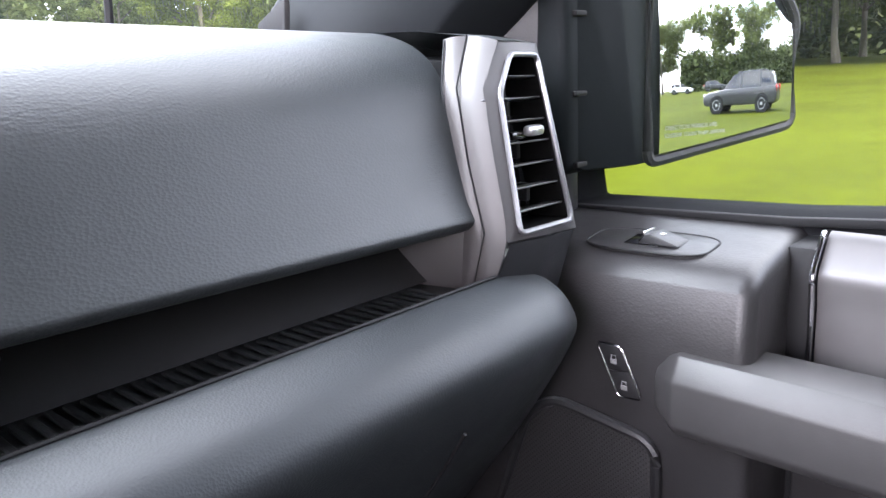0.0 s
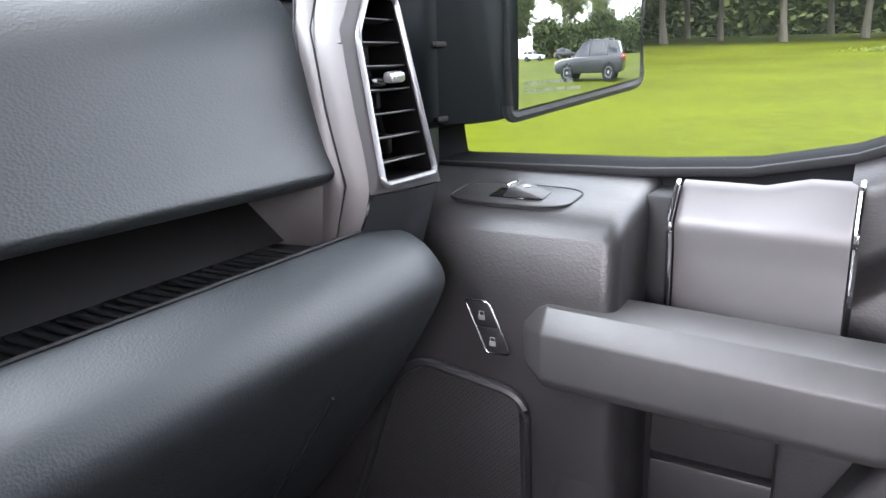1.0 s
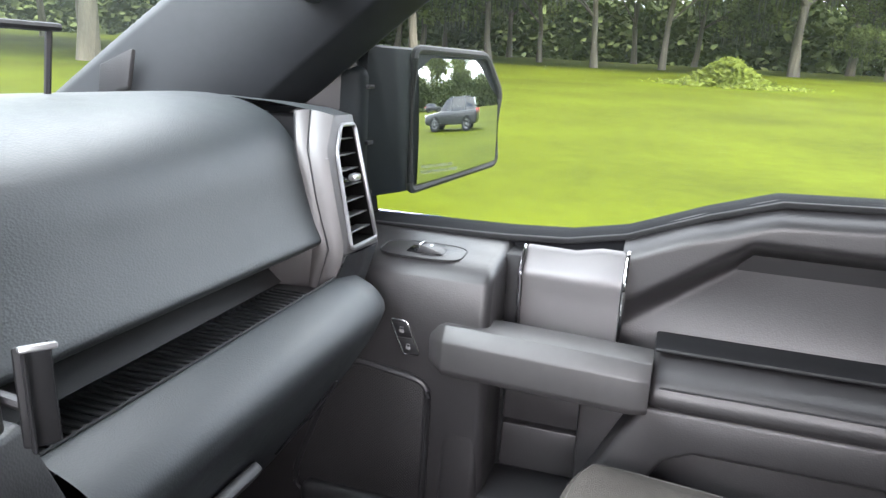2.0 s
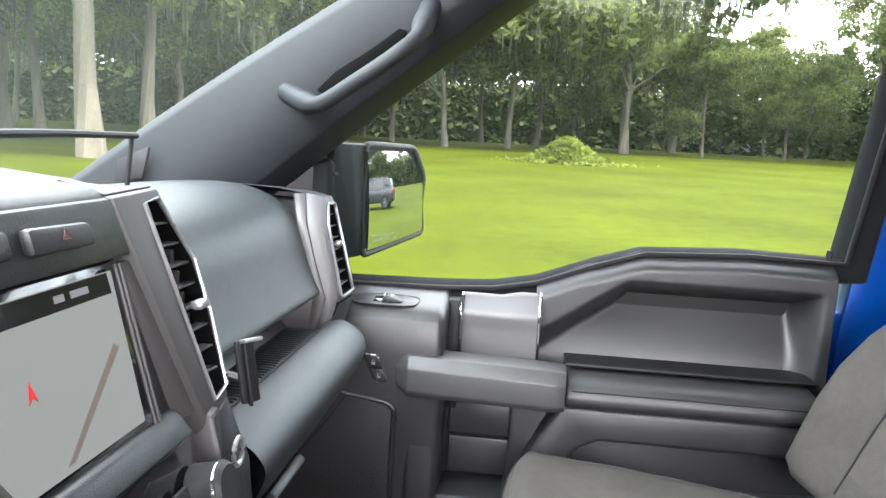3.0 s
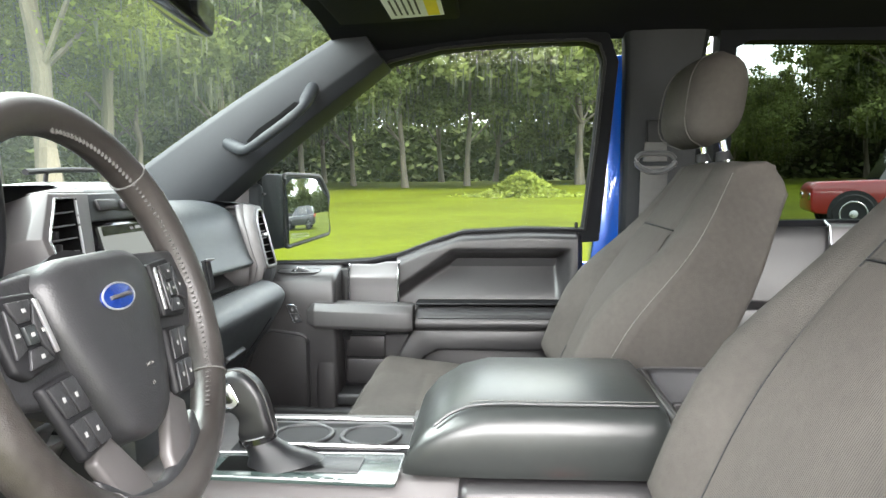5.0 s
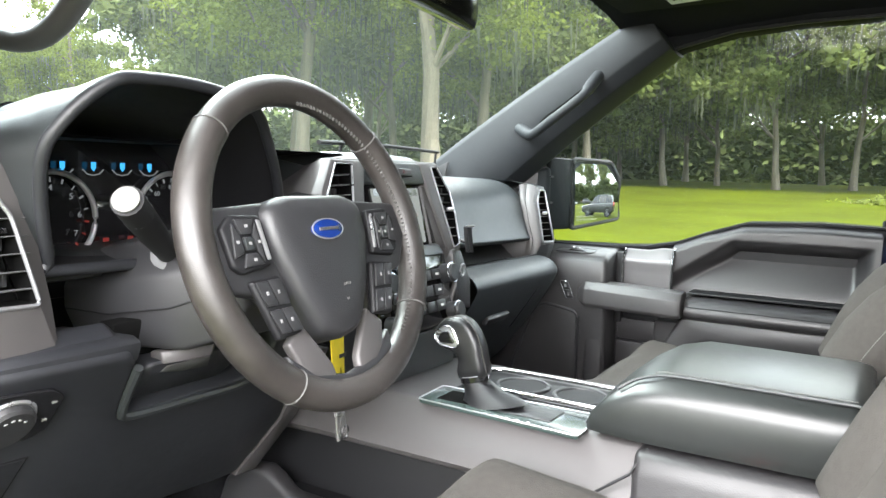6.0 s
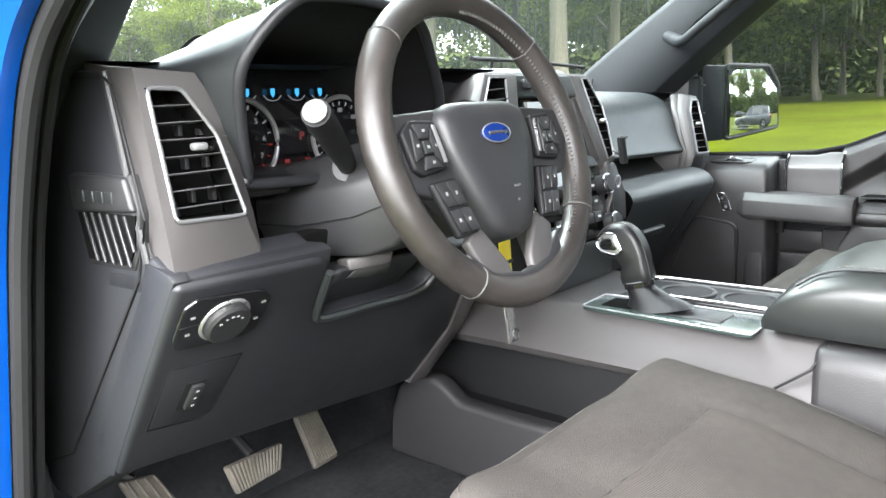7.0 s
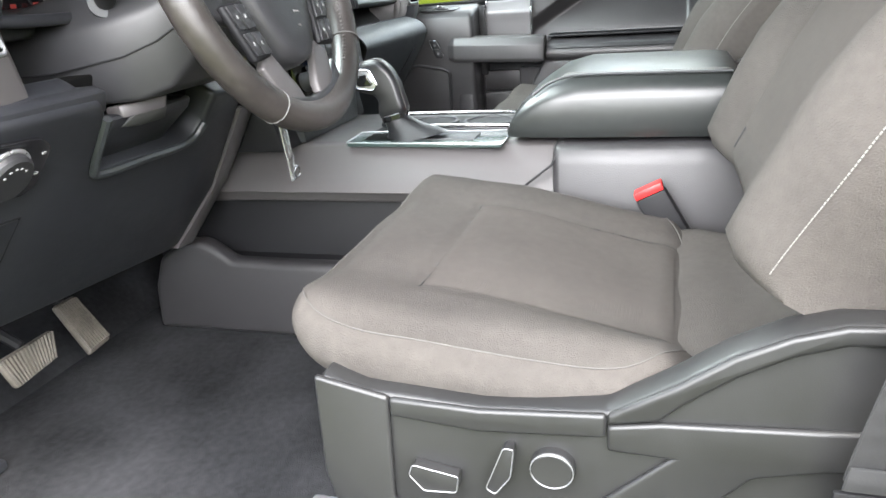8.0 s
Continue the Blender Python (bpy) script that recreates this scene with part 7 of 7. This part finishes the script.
# ---- overhead: inner mirror and sun visor with its label ----
rv = thing("inner_mirror", (0.06, -0.06, 1.75), "black frameless inner mirror on the windscreen", "mirror")
io = rounded([(-0.195, 1.710), (0.100, 1.706), (0.114, 1.738), (0.104, 1.776), (-0.185, 1.782), (-0.205, 1.745)], 0.018, 4)
part("housing", soften(loft([[(-0.045 + (x + 0.045) * k, y + (x + 0.045) * 0.12, 1.745 + (z - 1.745) * k) for x, z in io] for y, k in ((-0.085, 0.97), (-0.075, 1.0), (-0.06, 0.95), (-0.045, 0.7))]), 0.002), M_GLOSS, rv)
part("stem", tube([(0.03, -0.05, 1.76), (0.045, 0.02, 1.80), (0.045, 0.06, 1.795)], 0.012, 10), M_DARK, rv)


def visor(x0, x1, label, card):
    v = thing("sun_visor", ((x0 + x1) / 2, -0.15, 1.83), label, "sun visor", "sun visors")
    part("flap", plate([(x0, -0.145, 1.834), (x1, -0.145, 1.828), (x1 + 0.01, -0.40, 1.838), (x0 - 0.01, -0.40, 1.844)], (0, 0, 0.018), 0.007, 3), M_ROOF, v)
    if card:
        def lab(x, y, up=0.0):
            return (x, y, 1.834 - 0.0136 * (x - 0.18) - 0.040 * (y + 0.145) - up)
        part("label", plate([lab(0.425, -0.260), lab(0.585, -0.260), lab(0.575, -0.370), lab(0.415, -0.370)], (0, 0, -0.0015), 0), M_WHITE, v, "white and yellow warning label")
        part("label_band", plate([lab(0.435, -0.338, 0.0015), lab(0.570, -0.338, 0.0015), lab(0.568, -0.362, 0.0015), lab(0.433, -0.362, 0.0015)], (0, 0, -0.0008), 0), M_YELLOW, v)
        for k in range(5):
            part("print_line", plate([lab(0.437, -0.272 - 0.012 * k, 0.0015), lab(0.555, -0.272 - 0.012 * k, 0.0015), lab(0.555, -0.276 - 0.012 * k, 0.0015), lab(0.437, -0.276 - 0.012 * k, 0.0015)], (0, 0, -0.0008), 0), M_BELT, v)


visor(0.18, 0.62, "dark cloth sun visor with a warning label", True)
visor(-0.55, -0.10, "dark cloth sun visor", False)

# ---- rear bench ----
bench = thing("rear_bench", (CX, -1.55, FLOOR), "grey cloth rear bench seat", "seat")
part("cushion", prism([(-1.22, 1.02), (-1.24, 1.08), (-1.30, 1.10), (-1.72, 1.07), (-1.74, 0.90), (-1.24, 0.90)], "x", -0.62, 0.74, 0.03, 4), M_FABRIC, bench)
part("backrest", prism([(-1.68, 1.02), (-1.84, 1.52), (-1.90, 1.53), (-1.94, 1.02)], "x", -0.62, 0.74, 0.03, 4), M_FABRIC, bench)
for x in (-0.36, 0.45):
    part("headrest", box((x, -1.87, 1.60), (0.26, 0.09, 0.14), 0.035, 4), M_FABRIC, bench)

# ---- driver's door opening: painted body side, weatherstrip and sill ----
ap = thing("door_opening", (-0.86, 0.3, 0.75), "blue painted driver door opening with black weatherstrip", "door frame", "", "structure")
line = [(0.33, 0.70), (0.28, 0.88), (0.235, 1.02), (0.175, 1.20), (0.12, 1.345), (0.035, 1.49), (-0.05, 1.56), (-0.20, 1.68), (-0.36, 1.79), (-0.55, 1.86), (-0.95, 1.885)]
crv = curve([(0, a, b) for a, b in line], 70)


def jamb(p, x, dy=0.0, dz=0.0):
    return (x + 0.045 * smooth(1.45, 1.85, p.z), p.y + dy, p.z + dz)


band = [[jamb(p, -0.712, 0.13 * (1 - smooth(1.42, 1.75, p.z)) + 0.01, 0.02), jamb(p, -0.735, 0.075 * (1 - smooth(1.42, 1.75, p.z)) + 0.0, 0.008), jamb(p, -0.765, 0.03, 0.004), jamb(p, -0.80, 0.0, 0.0)] for p in crv]
part("inner_trim", loft(band, closed=False), M_DASH, ap)
part("weatherstrip", tube([jamb(p, -0.790, -0.004, -0.002) for p in crv], 0.010, 10), M_RUBBER, ap)
part("weatherstrip_lip", tube([jamb(p, -0.762, 0.022, 0.0) for p in crv], 0.006, 8), M_RUBBER, ap)
part("painted_body", loft([[jamb(p, -0.80, 0.002), jamb(p, -0.815, -0.002), jamb(p, -0.84, 0.02, 0.012), jamb(p, -0.90, 0.035, 0.03), jamb(p, -0.93, 0.32, 0.12)] for p in crv], closed=False), M_BLUE, ap, "blue painted door jamb")
part("hinge", box((-0.85, 0.27, 0.93), (0.05, 0.04, 0.05), 0.006), M_BLUE, ap)
part("sill_plate", box((-0.80, -0.30, 0.765), (0.14, 1.30, 0.03), 0.006), M_DARK, ap)
part("kick_panel", prism([(0.50, 0.78), (0.50, 1.05), (0.36, 0.99), (0.34, 0.78)], "x", -0.76, -0.715, 0.006), M_PLASTIC, ap)


# ---- outside: lawn, trees and what is parked on it ----
def rise(x, y):
    """The lawn climbs gently towards the trees ahead and on the passenger's side."""
    r = math.hypot(x, y)
    return 0.021 * max(0.0, min(r, 70) - 2.5) * smooth(-0.75, -0.15, math.atan2(y, x) / math.pi if y < 0 else 0.0) * smooth(1.0, 0.8, abs(math.atan2(y, x)) / math.pi) + 0.05 * noise.noise(Vector((x * 0.05, y * 0.05, 0))) * smooth(8, 40, r)


gr = bmesh.new()
N = 90
gv = {}
for i in range(N + 1):
    for j in range(N + 1):
        a, b = -1 + 2 * i / N, -1 + 2 * j / N
        x, y = math.copysign(abs(a) ** 2.2, a) * 900, math.copysign(abs(b) ** 2.2, b) * 900
        gv[i, j] = gr.verts.new((x, y, rise(x, y)))
for i in range(N):
    for j in range(N):
        gr.faces.new((gv[i, j], gv[i + 1, j], gv[i + 1, j + 1], gv[i, j + 1]))
tagged(part("ground", gr, M_GRASS, None, "wide mown green lawn", 80), "wide mown green lawn", "ground", "", "structure")


def tree_mesh(seed, height, spread, leaf_mat, moss, clumps=270, leaves=78):
    """One tree at the origin: a tapered trunk with limbs, a ragged crown of leaves, hanging moss."""
    rnd = random.Random(seed)
    t = thing("tree", (0, 0, 0), "large leafy oak with hanging moss on the lawn", "tree", "trees round the lawn")
    limbs, tips = [], []
    lean = Vector((rnd.uniform(-0.06, 0.06), rnd.uniform(-0.06, 0.06), 1))
    trunk = [lean * (height * (0.8 if leaf_mat is M_LEAF2 else 0.55) * k / 6) + Vector((rnd.uniform(-0.12, 0.12), rnd.uniform(-0.12, 0.12), 0)) * (k > 0) for k in range(7)]
    r0 = height * (0.021 if leaf_mat is M_LEAF2 else 0.013)
    limbs.append(tube(trunk, [r0 * 1.35] + [lerp(r0, r0 * 0.45, k / 6) for k in range(1, 7)], 9))
    for k in range(11):
        b = trunk[rnd.randint(2, 6)]
        a = rnd.uniform(0, 2 * math.pi)
        ln = rnd.uniform(0.5, 1.0) * spread
        up = rnd.uniform(0.1, 0.45) * height * 0.6
        e = b + Vector((math.cos(a) * ln, math.sin(a) * ln, up))
        m = b.lerp(e, 0.5) + Vector((0, 0, 0.12 * ln))
        limbs.append(tube([b, m, e], [r0 * 0.3, r0 * 0.2, r0 * 0.07], 6))
        tips += [m, e, b.lerp(e, 0.75) + Vector((0, 0, 0.1 * ln))]
        for q in range(2):
            f = e + Vector((rnd.uniform(-1, 1), rnd.uniform(-1, 1), rnd.uniform(-0.3, 0.8))) * spread * 0.35
            limbs.append(tube([m, m.lerp(f, 0.6), f], [r0 * 0.18, r0 * 0.12, r0 * 0.05], 5))
            tips.append(f)
    tips.append(trunk[-1] + Vector((0, 0, height * 0.25)))
    part("trunk", join(*limbs), M_BARK, t, "grey bark trunk and limbs")
    vs, fs, mv, mf = [], [], [], []
    for c in range(clumps):
        tip = rnd.choice(tips)
        cen = tip + Vector((rnd.gauss(0, 1), rnd.gauss(0, 1), rnd.gauss(0, 0.6))) * spread * 0.17
        if cen.z < height * 0.16:
            continue
        cr = rnd.uniform(0.5, 1.25) * spread * 0.12
        for q in range(leaves):
            d = Vector((rnd.gauss(0, 1), rnd.gauss(0, 1), rnd.gauss(0, 0.7)))
            p = cen + d * cr * 0.62
            s = rnd.uniform(0.12, 0.28) * (height / 16) * (0.55 if leaf_mat is M_LEAF2 else 1.0)
            u = Vector((rnd.uniform(-1, 1), rnd.uniform(-1, 1), rnd.uniform(-0.6, 0.6))).normalized()
            v = u.cross(Vector((rnd.uniform(-1, 1), rnd.uniform(-1, 1), rnd.uniform(-0.2, 1)))).normalized()
            i = len(vs)
            vs += [p - u * s, p - v * s * 0.45, p + u * s, p + v * s * 0.45 + Vector((0, 0, -0.3 * s))]
            fs.append((i, i + 1, i + 2, i + 3))
        if rnd.random() < moss:
            for q in range(7):
                p = cen + Vector((rnd.gauss(0, 1), rnd.gauss(0, 1), -0.3)) * cr
                ln, w = rnd.uniform(0.6, 1.9), rnd.uniform(0.03, 0.08)
                a = rnd.uniform(0, math.pi)
                du = Vector((math.cos(a), math.sin(a), 0)) * w
                i = len(mv)
                mv += [p - du, p + du, p + du * 0.6 + Vector((0.05, 0, -ln * 0.6)), p - du * 0.5 + Vector((0, 0.05, -ln * 0.6)), p + Vector((0.03, 0.03, -ln))]
                mf += [(i, i + 1, i + 2, i + 3), (i + 3, i + 2, i + 4)]
    me = bpy.data.meshes.new("crown")
    me.from_pydata(vs, [], fs)
    me.materials.append(leaf_mat)
    ob = new("crown", me)
    ob.parent = t
    if mv:
        me = bpy.data.meshes.new("moss")
        me.from_pydata(mv, [], mf)
        me.materials.append(M_MOSS)
        ob = new("moss", me)
        ob.parent = t
        ob["kind"] = "stuff"
    return t


kinds = [tree_mesh(1, 17, 7.0, M_LEAF, 0.5), tree_mesh(2, 20, 6.5, M_LEAF, 0.6), tree_mesh(3, 14, 5.5, M_LEAF, 0.35), tree_mesh(4, 16, 5.0, M_LEAF2, 0.3, 300, 150), tree_mesh(5, 22, 7.5, M_LEAF, 0.7)]
rnd = random.Random(11)
spots = []
# right-hand row, in two depths; then round to the front and the left
for k in range(12):
    spots.append((54 + rnd.uniform(-4, 5), 26 - 6.5 * k + rnd.uniform(-2, 2), rnd.choice((0, 1, 2, 4))))
for k in range(10):
    spots.append((68 + rnd.uniform(-4, 6), 30 - 8 * k + rnd.uniform(-2, 2), rnd.choice((0, 1, 4))))
for k in range(12):
    a = radians(10 + 9.5 * k)
    r = 34 + rnd.uniform(-5, 7)
    spots.append((r * math.cos(a) + 6, r * math.sin(a) + 8, rnd.choice((0, 1, 2, 3, 4))))
for k in range(12):
    a = radians(5 + 10 * k)
    r = 52 + rnd.uniform(-5, 7)
    spots.append((r * math.cos(a) + 6, r * math.sin(a) + 6, rnd.choice((0, 1, 4))))
for k in range(10):
    a = radians(-60 - 9 * k)
    r = 85 + rnd.uniform(-6, 10)
    spots.append((r * math.cos(a), r * math.sin(a), rnd.choice((0, 1, 2))))
used = set()
spots = [(21.0, 13.0, 3, 0.95), (22.0, 20.0, 3, 1.0), (30.0, 16.0, 3, 1.05), (17.0, 27.0, 3, 1.1), (36.0, 27.0, 3, 1.1)] + [(x, y, k, 1.0) for x, y, k in spots]
for x, y, k, size in spots:
    az = math.degrees(math.atan2(y, x))
    size *= rnd.uniform(0.85, 1.15)
    # lower crowns where the sky stands open
    if -25 < az < -12:
        size *= 0.55
    elif 50 < az < 66:
        size *= 0.45
    m = pose(x, y, rise(x, y) - 0.1, 0, 0, rnd.uniform(0, 360)) @ Matrix.Scale(size, 4)
    if k not in used:
        used.add(k)
        kinds[k].matrix_basis = m
    else:
        c = copy_thing(kinds[k], m)
        c.matrix_basis = m

# far woods that close the view behind the trees
rnd = random.Random(23)
vs, fs = [], []
for q in range(460000):
    a = radians(rnd.uniform(-75, 165))
    r = rnd.uniform(80, 104)
    top = 15 + 4 * noise.noise(Vector((a * 9, 0.3, 0))) + 2.5 * noise.noise(Vector((a * 31, 0.7, 0)))
    if a < radians(-48):
        top *= 0.5
    if radians(50) < a < radians(66) or radians(-25) < a < radians(-12):
        top *= 0.62
    z = top * rnd.random() ** 1.35
    p = Vector((r * math.cos(a), r * math.sin(a), z + rise(r * math.cos(a), r * math.sin(a))))
    s = rnd.uniform(0.2, 0.5)
    if q % 2 == 0:
        s *= 1.35
        p.z = rise(p.x, p.y) + rnd.uniform(0.0, 6.0)
    u = Vector((rnd.uniform(-1, 1), rnd.uniform(-1, 1), rnd.uniform(-0.7, 0.7))).normalized()
    v = u.cross(Vector((rnd.uniform(-1, 1), rnd.uniform(-1, 1), 1))).normalized()
    i = len(vs)
    vs += [p - u * s, p - v * s * 0.6, p + u * s, p + v * s * 0.6]
    fs.append((i, i + 1, i + 2, i + 3))
me = bpy.data.meshes.new("far_woods")
me.from_pydata(vs, [], fs)
me.materials.append(M_WOODS)
tagged(new("far_woods", me), "dense green woods beyond the lawn", "woods", "", "stuff")

# low shrub at the lawn's edge
SHX, SHY = 36.0, -1.95
sh = thing("shrub", (SHX, SHY, rise(SHX, SHY)), "low spreading green shrub on the lawn", "shrub")
rnd = random.Random(5)
vs, fs = [], []
for q in range(4200):
    a, r = rnd.uniform(0, 2 * math.pi), abs(rnd.gauss(0, 1.0))
    hgt = 1.25 * math.exp(-(r / 1.15) ** 2)
    p = Vector((SHX + r * math.cos(a), SHY + r * 1.3 * math.sin(a), rise(SHX, SHY) + rnd.uniform(0.0, max(0.1, hgt))))
    s = rnd.uniform(0.08, 0.2)
    u = Vector((rnd.uniform(-1, 1), rnd.uniform(-1, 1), rnd.uniform(-0.6, 0.6))).normalized()
    v = u.cross(Vector((rnd.uniform(-1, 1), rnd.uniform(-1, 1), 1))).normalized()
    i = len(vs)
    vs += [p - u * s, p - v * s * 0.5, p + u * s, p + v * s * 0.5]
    fs.append((i, i + 1, i + 2, i + 3))
me = bpy.data.meshes.new("leaves")
me.from_pydata(vs, [], fs)
me.materials.append(M_LEAF2)
ob = new("leaves", me)
ob.parent = sh
ob.matrix_parent_inverse = sh.matrix_basis.inverted()


def house(x, y, w, d, h, turn, label):
    hs = thing("house", (0, 0, 0), label, "house", "far houses")
    part("wall", box((0, 0, h / 2), (w, d, h), 0.02), M_HOUSE, hs)
    part("roof", prism([(-d / 2 - 0.5, h), (0, h + d * 0.28), (d / 2 + 0.5, h)], "x", -w / 2 - 0.4, w / 2 + 0.4, 0.03), M_SHINGLE, hs)
    for k in range(3):
        wn_ = part("window", box((-w / 3 + k * w / 3, -d / 2 - 0.01, h * 0.55), (0.8, 0.06, 1.0), 0.02), M_HOUSE, hs)
        part("pane", box((-w / 3 + k * w / 3, -d / 2 - 0.05, h * 0.55), (0.66, 0.02, 0.86), 0.0), M_GLOSS, wn_)
    hs.matrix_basis = pose(x, y, rise(x, y) - 0.05, 0, 0, turn)


M_HOUSE = material("brown_brick_siding", (0.22, 0.15, 0.12), 0.7, scale=1.0)
M_SHINGLE = material("grey_shingle", (0.14, 0.13, 0.12), 0.9, scale=1.0, vary=0.3)
house(98, 20, 8, 6, 2.8, -90, "brown single-storey house behind the trees")


def car(x, y, turn, paint, length, height, boxy, label, name="parked_car"):
    """A parked car with body, glasshouse, lamps and wheels, built along its own x."""
    c = thing(name, (0, 0, 0), label, "car", "parked cars")
    L, H = length, height
    if boxy:
        prof = [(-L / 2, 0.45), (-L / 2, 1.05), (-L / 2 + 0.05, 1.12), (L * 0.18, 1.12), (L * 0.47, 1.08), (L / 2, 0.95), (L / 2, 0.5), (L / 2 - 0.1, 0.42), (-L / 2 + 0.1, 0.42)]
        cab = [(-L / 2 + 0.05, 1.10), (-L / 2 + 0.10, H), (L * 0.10, H), (L * 0.20, 1.10)]
    else:
        prof = [(-L / 2, 0.5), (-L / 2 + 0.02, 0.95), (-L / 2 + 0.15, 1.05), (L * 0.20, 1.02), (L * 0.42, 0.92), (L / 2, 0.75), (L / 2, 0.45), (L / 2 - 0.15, 0.32), (-L / 2 + 0.12, 0.34)]
        cab = [(-L / 2 + 0.12, 1.03), (-L / 2 + 0.38, H - 0.08), (-L * 0.25, H), (L * 0.02, H - 0.02), (L * 0.10, H - 0.12), (L * 0.24, 1.0)]
    part("body", prism(prof, "y", -0.9, 0.9, 0.07, 3), paint, c)
    rings = []
    for yy, k in ((-0.82, 0.0), (-0.66, 1.0), (0.66, 1.0), (0.82, 0.0)):
        rings.append([(px, yy, lerp(1.0, pz, 1.0 if k else 0.02)) for px, pz in cab])
    part("glasshouse", soften(loft(rings), 0.02, 2, 30), M_GLOSS, c, "dark glasshouse")
    part("roof", box((-L * 0.15, 0, H), (L * 0.36, 1.28, 0.06), 0.025, 2), paint, c)
    for e in (-1, 1):
        for px in (L * 0.0 - 0.05, -L * 0.27):
            part("door_post", plate([(px - 0.05, e * 0.825, 1.03), (px + 0.05, e * 0.825, 1.03), (px + 0.03, e * 0.675, H - 0.03), (px - 0.07, e * 0.675, H - 0.03)], (0, e * 0.02, 0), 0.004), paint, c)
        part("head_lamp", box((L / 2 - 0.04, e * 0.65, 0.78), (0.12, 0.30, 0.16), 0.03), M_CHROME, c)
        part("tail_lamp", box((-L / 2 + 0.04, e * 0.75, 0.95), (0.10, 0.16, 0.28), 0.03), M_RED, c)
        for px in (-L * 0.30, L * 0.31):
            R = 0.42 if boxy else 0.36
            a = [2 * math.pi * k / 26 for k in range(26)]
            arch = part("wheel_arch", loft([[(px + (R + 0.07) * math.cos(q), e * 0.905, R + (R + 0.07) * math.sin(q)) for q in a], [(px + (R + 0.07) * math.cos(q), e * 0.915, R + (R + 0.07) * math.sin(q)) for q in a]]), M_DARK, c)
            wh = part("wheel", loft([[(px + r * math.cos(q), e * yy, R + r * math.sin(q)) for q in a] for yy, r in ((0.70, R * 0.9), (0.72, R), (0.91, R), (0.935, R * 0.92), (0.93, R * 0.66))]), M_RUBBER, c)
            part("rim", loft([[(px + r * math.cos(q), e * yy, R + r * math.sin(q)) for q in a] for yy, r in ((0.925, R * 0.66), (0.94, R * 0.62), (0.91, R * 0.5), (0.935, R * 0.12), (0.936, 0.01))]), M_SATIN, wh)
    c.matrix_basis = pose(x, y, rise(x, y), 0, 0, turn)
    return c


M_REDPAINT = material("red_car_paint", (0.20, 0.008, 0.009), 0.35, coat=0.6, vary=0.04)
M_GREYPAINT = material("dark_grey_car_paint", (0.02, 0.02, 0.024), 0.35, coat=0.4, vary=0.04)
M_WHITEPAINT = material("white_car_paint", (0.7, 0.7, 0.7), 0.3, coat=1.0, vary=0.03)
car(15.3, -9.3, 75, M_REDPAINT, 4.2, 1.85, True, "red boxy off-road car with black wheel arches")
car(9.2, -17.0, 220, M_GREYPAINT, 4.6, 1.70, False, "dark grey sport utility car parked on the lawn")
car(80, -22, 90, M_WHITEPAINT, 4.5, 1.5, False, "white car parked beyond the lawn")
car(82, -34, 80, M_GREYPAINT, 4.5, 1.5, False, "grey car parked beyond the lawn")


def canopy_tent(x, y, turn):
    """A white party tent: four posts under a peaked cloth roof."""
    t = thing("canopy_tent", (0, 0, 0), "white peaked canopy tent on the lawn", "tent")
    b = bmesh.new()
    c = [b.verts.new(p) for p in ((-2, -2, 2.3), (2, -2, 2.3), (2, 2, 2.3), (-2, 2, 2.3))]
    low_ = [b.verts.new((v.co.x, v.co.y, 2.0)) for v in c]
    mid_ = [b.verts.new((v.co.x * 0.35, v.co.y * 0.35, 3.0)) for v in c]
    top_ = b.verts.new((0, 0, 4.1))
    for k in range(4):
        j = (k + 1) % 4
        b.faces.new((c[k], c[j], mid_[j], mid_[k]))
        b.faces.new((low_[k], low_[j], c[j], c[k]))
        b.faces.new((mid_[k], mid_[j], top_))
    part("roof", b, M_WHITE, t, "white cloth roof")
    for px in (-1.95, 1.95):
        for py in (-1.95, 1.95):
            part("post", tube([(px, py, 0), (px, py, 2.2)], 0.04, 8), M_WHITE, t)
    t.matrix_basis = pose(x, y, 0, 0, 0, turn)


canopy_tent(11.0, -62.0, 20)
car(17.5, -64, 30, M_WHITEPAINT, 4.6, 1.6, False, "white car parked near the tent")
car(24, -62, 10, M_GREYPAINT, 4.6, 1.6, False, "grey car parked near the tent")
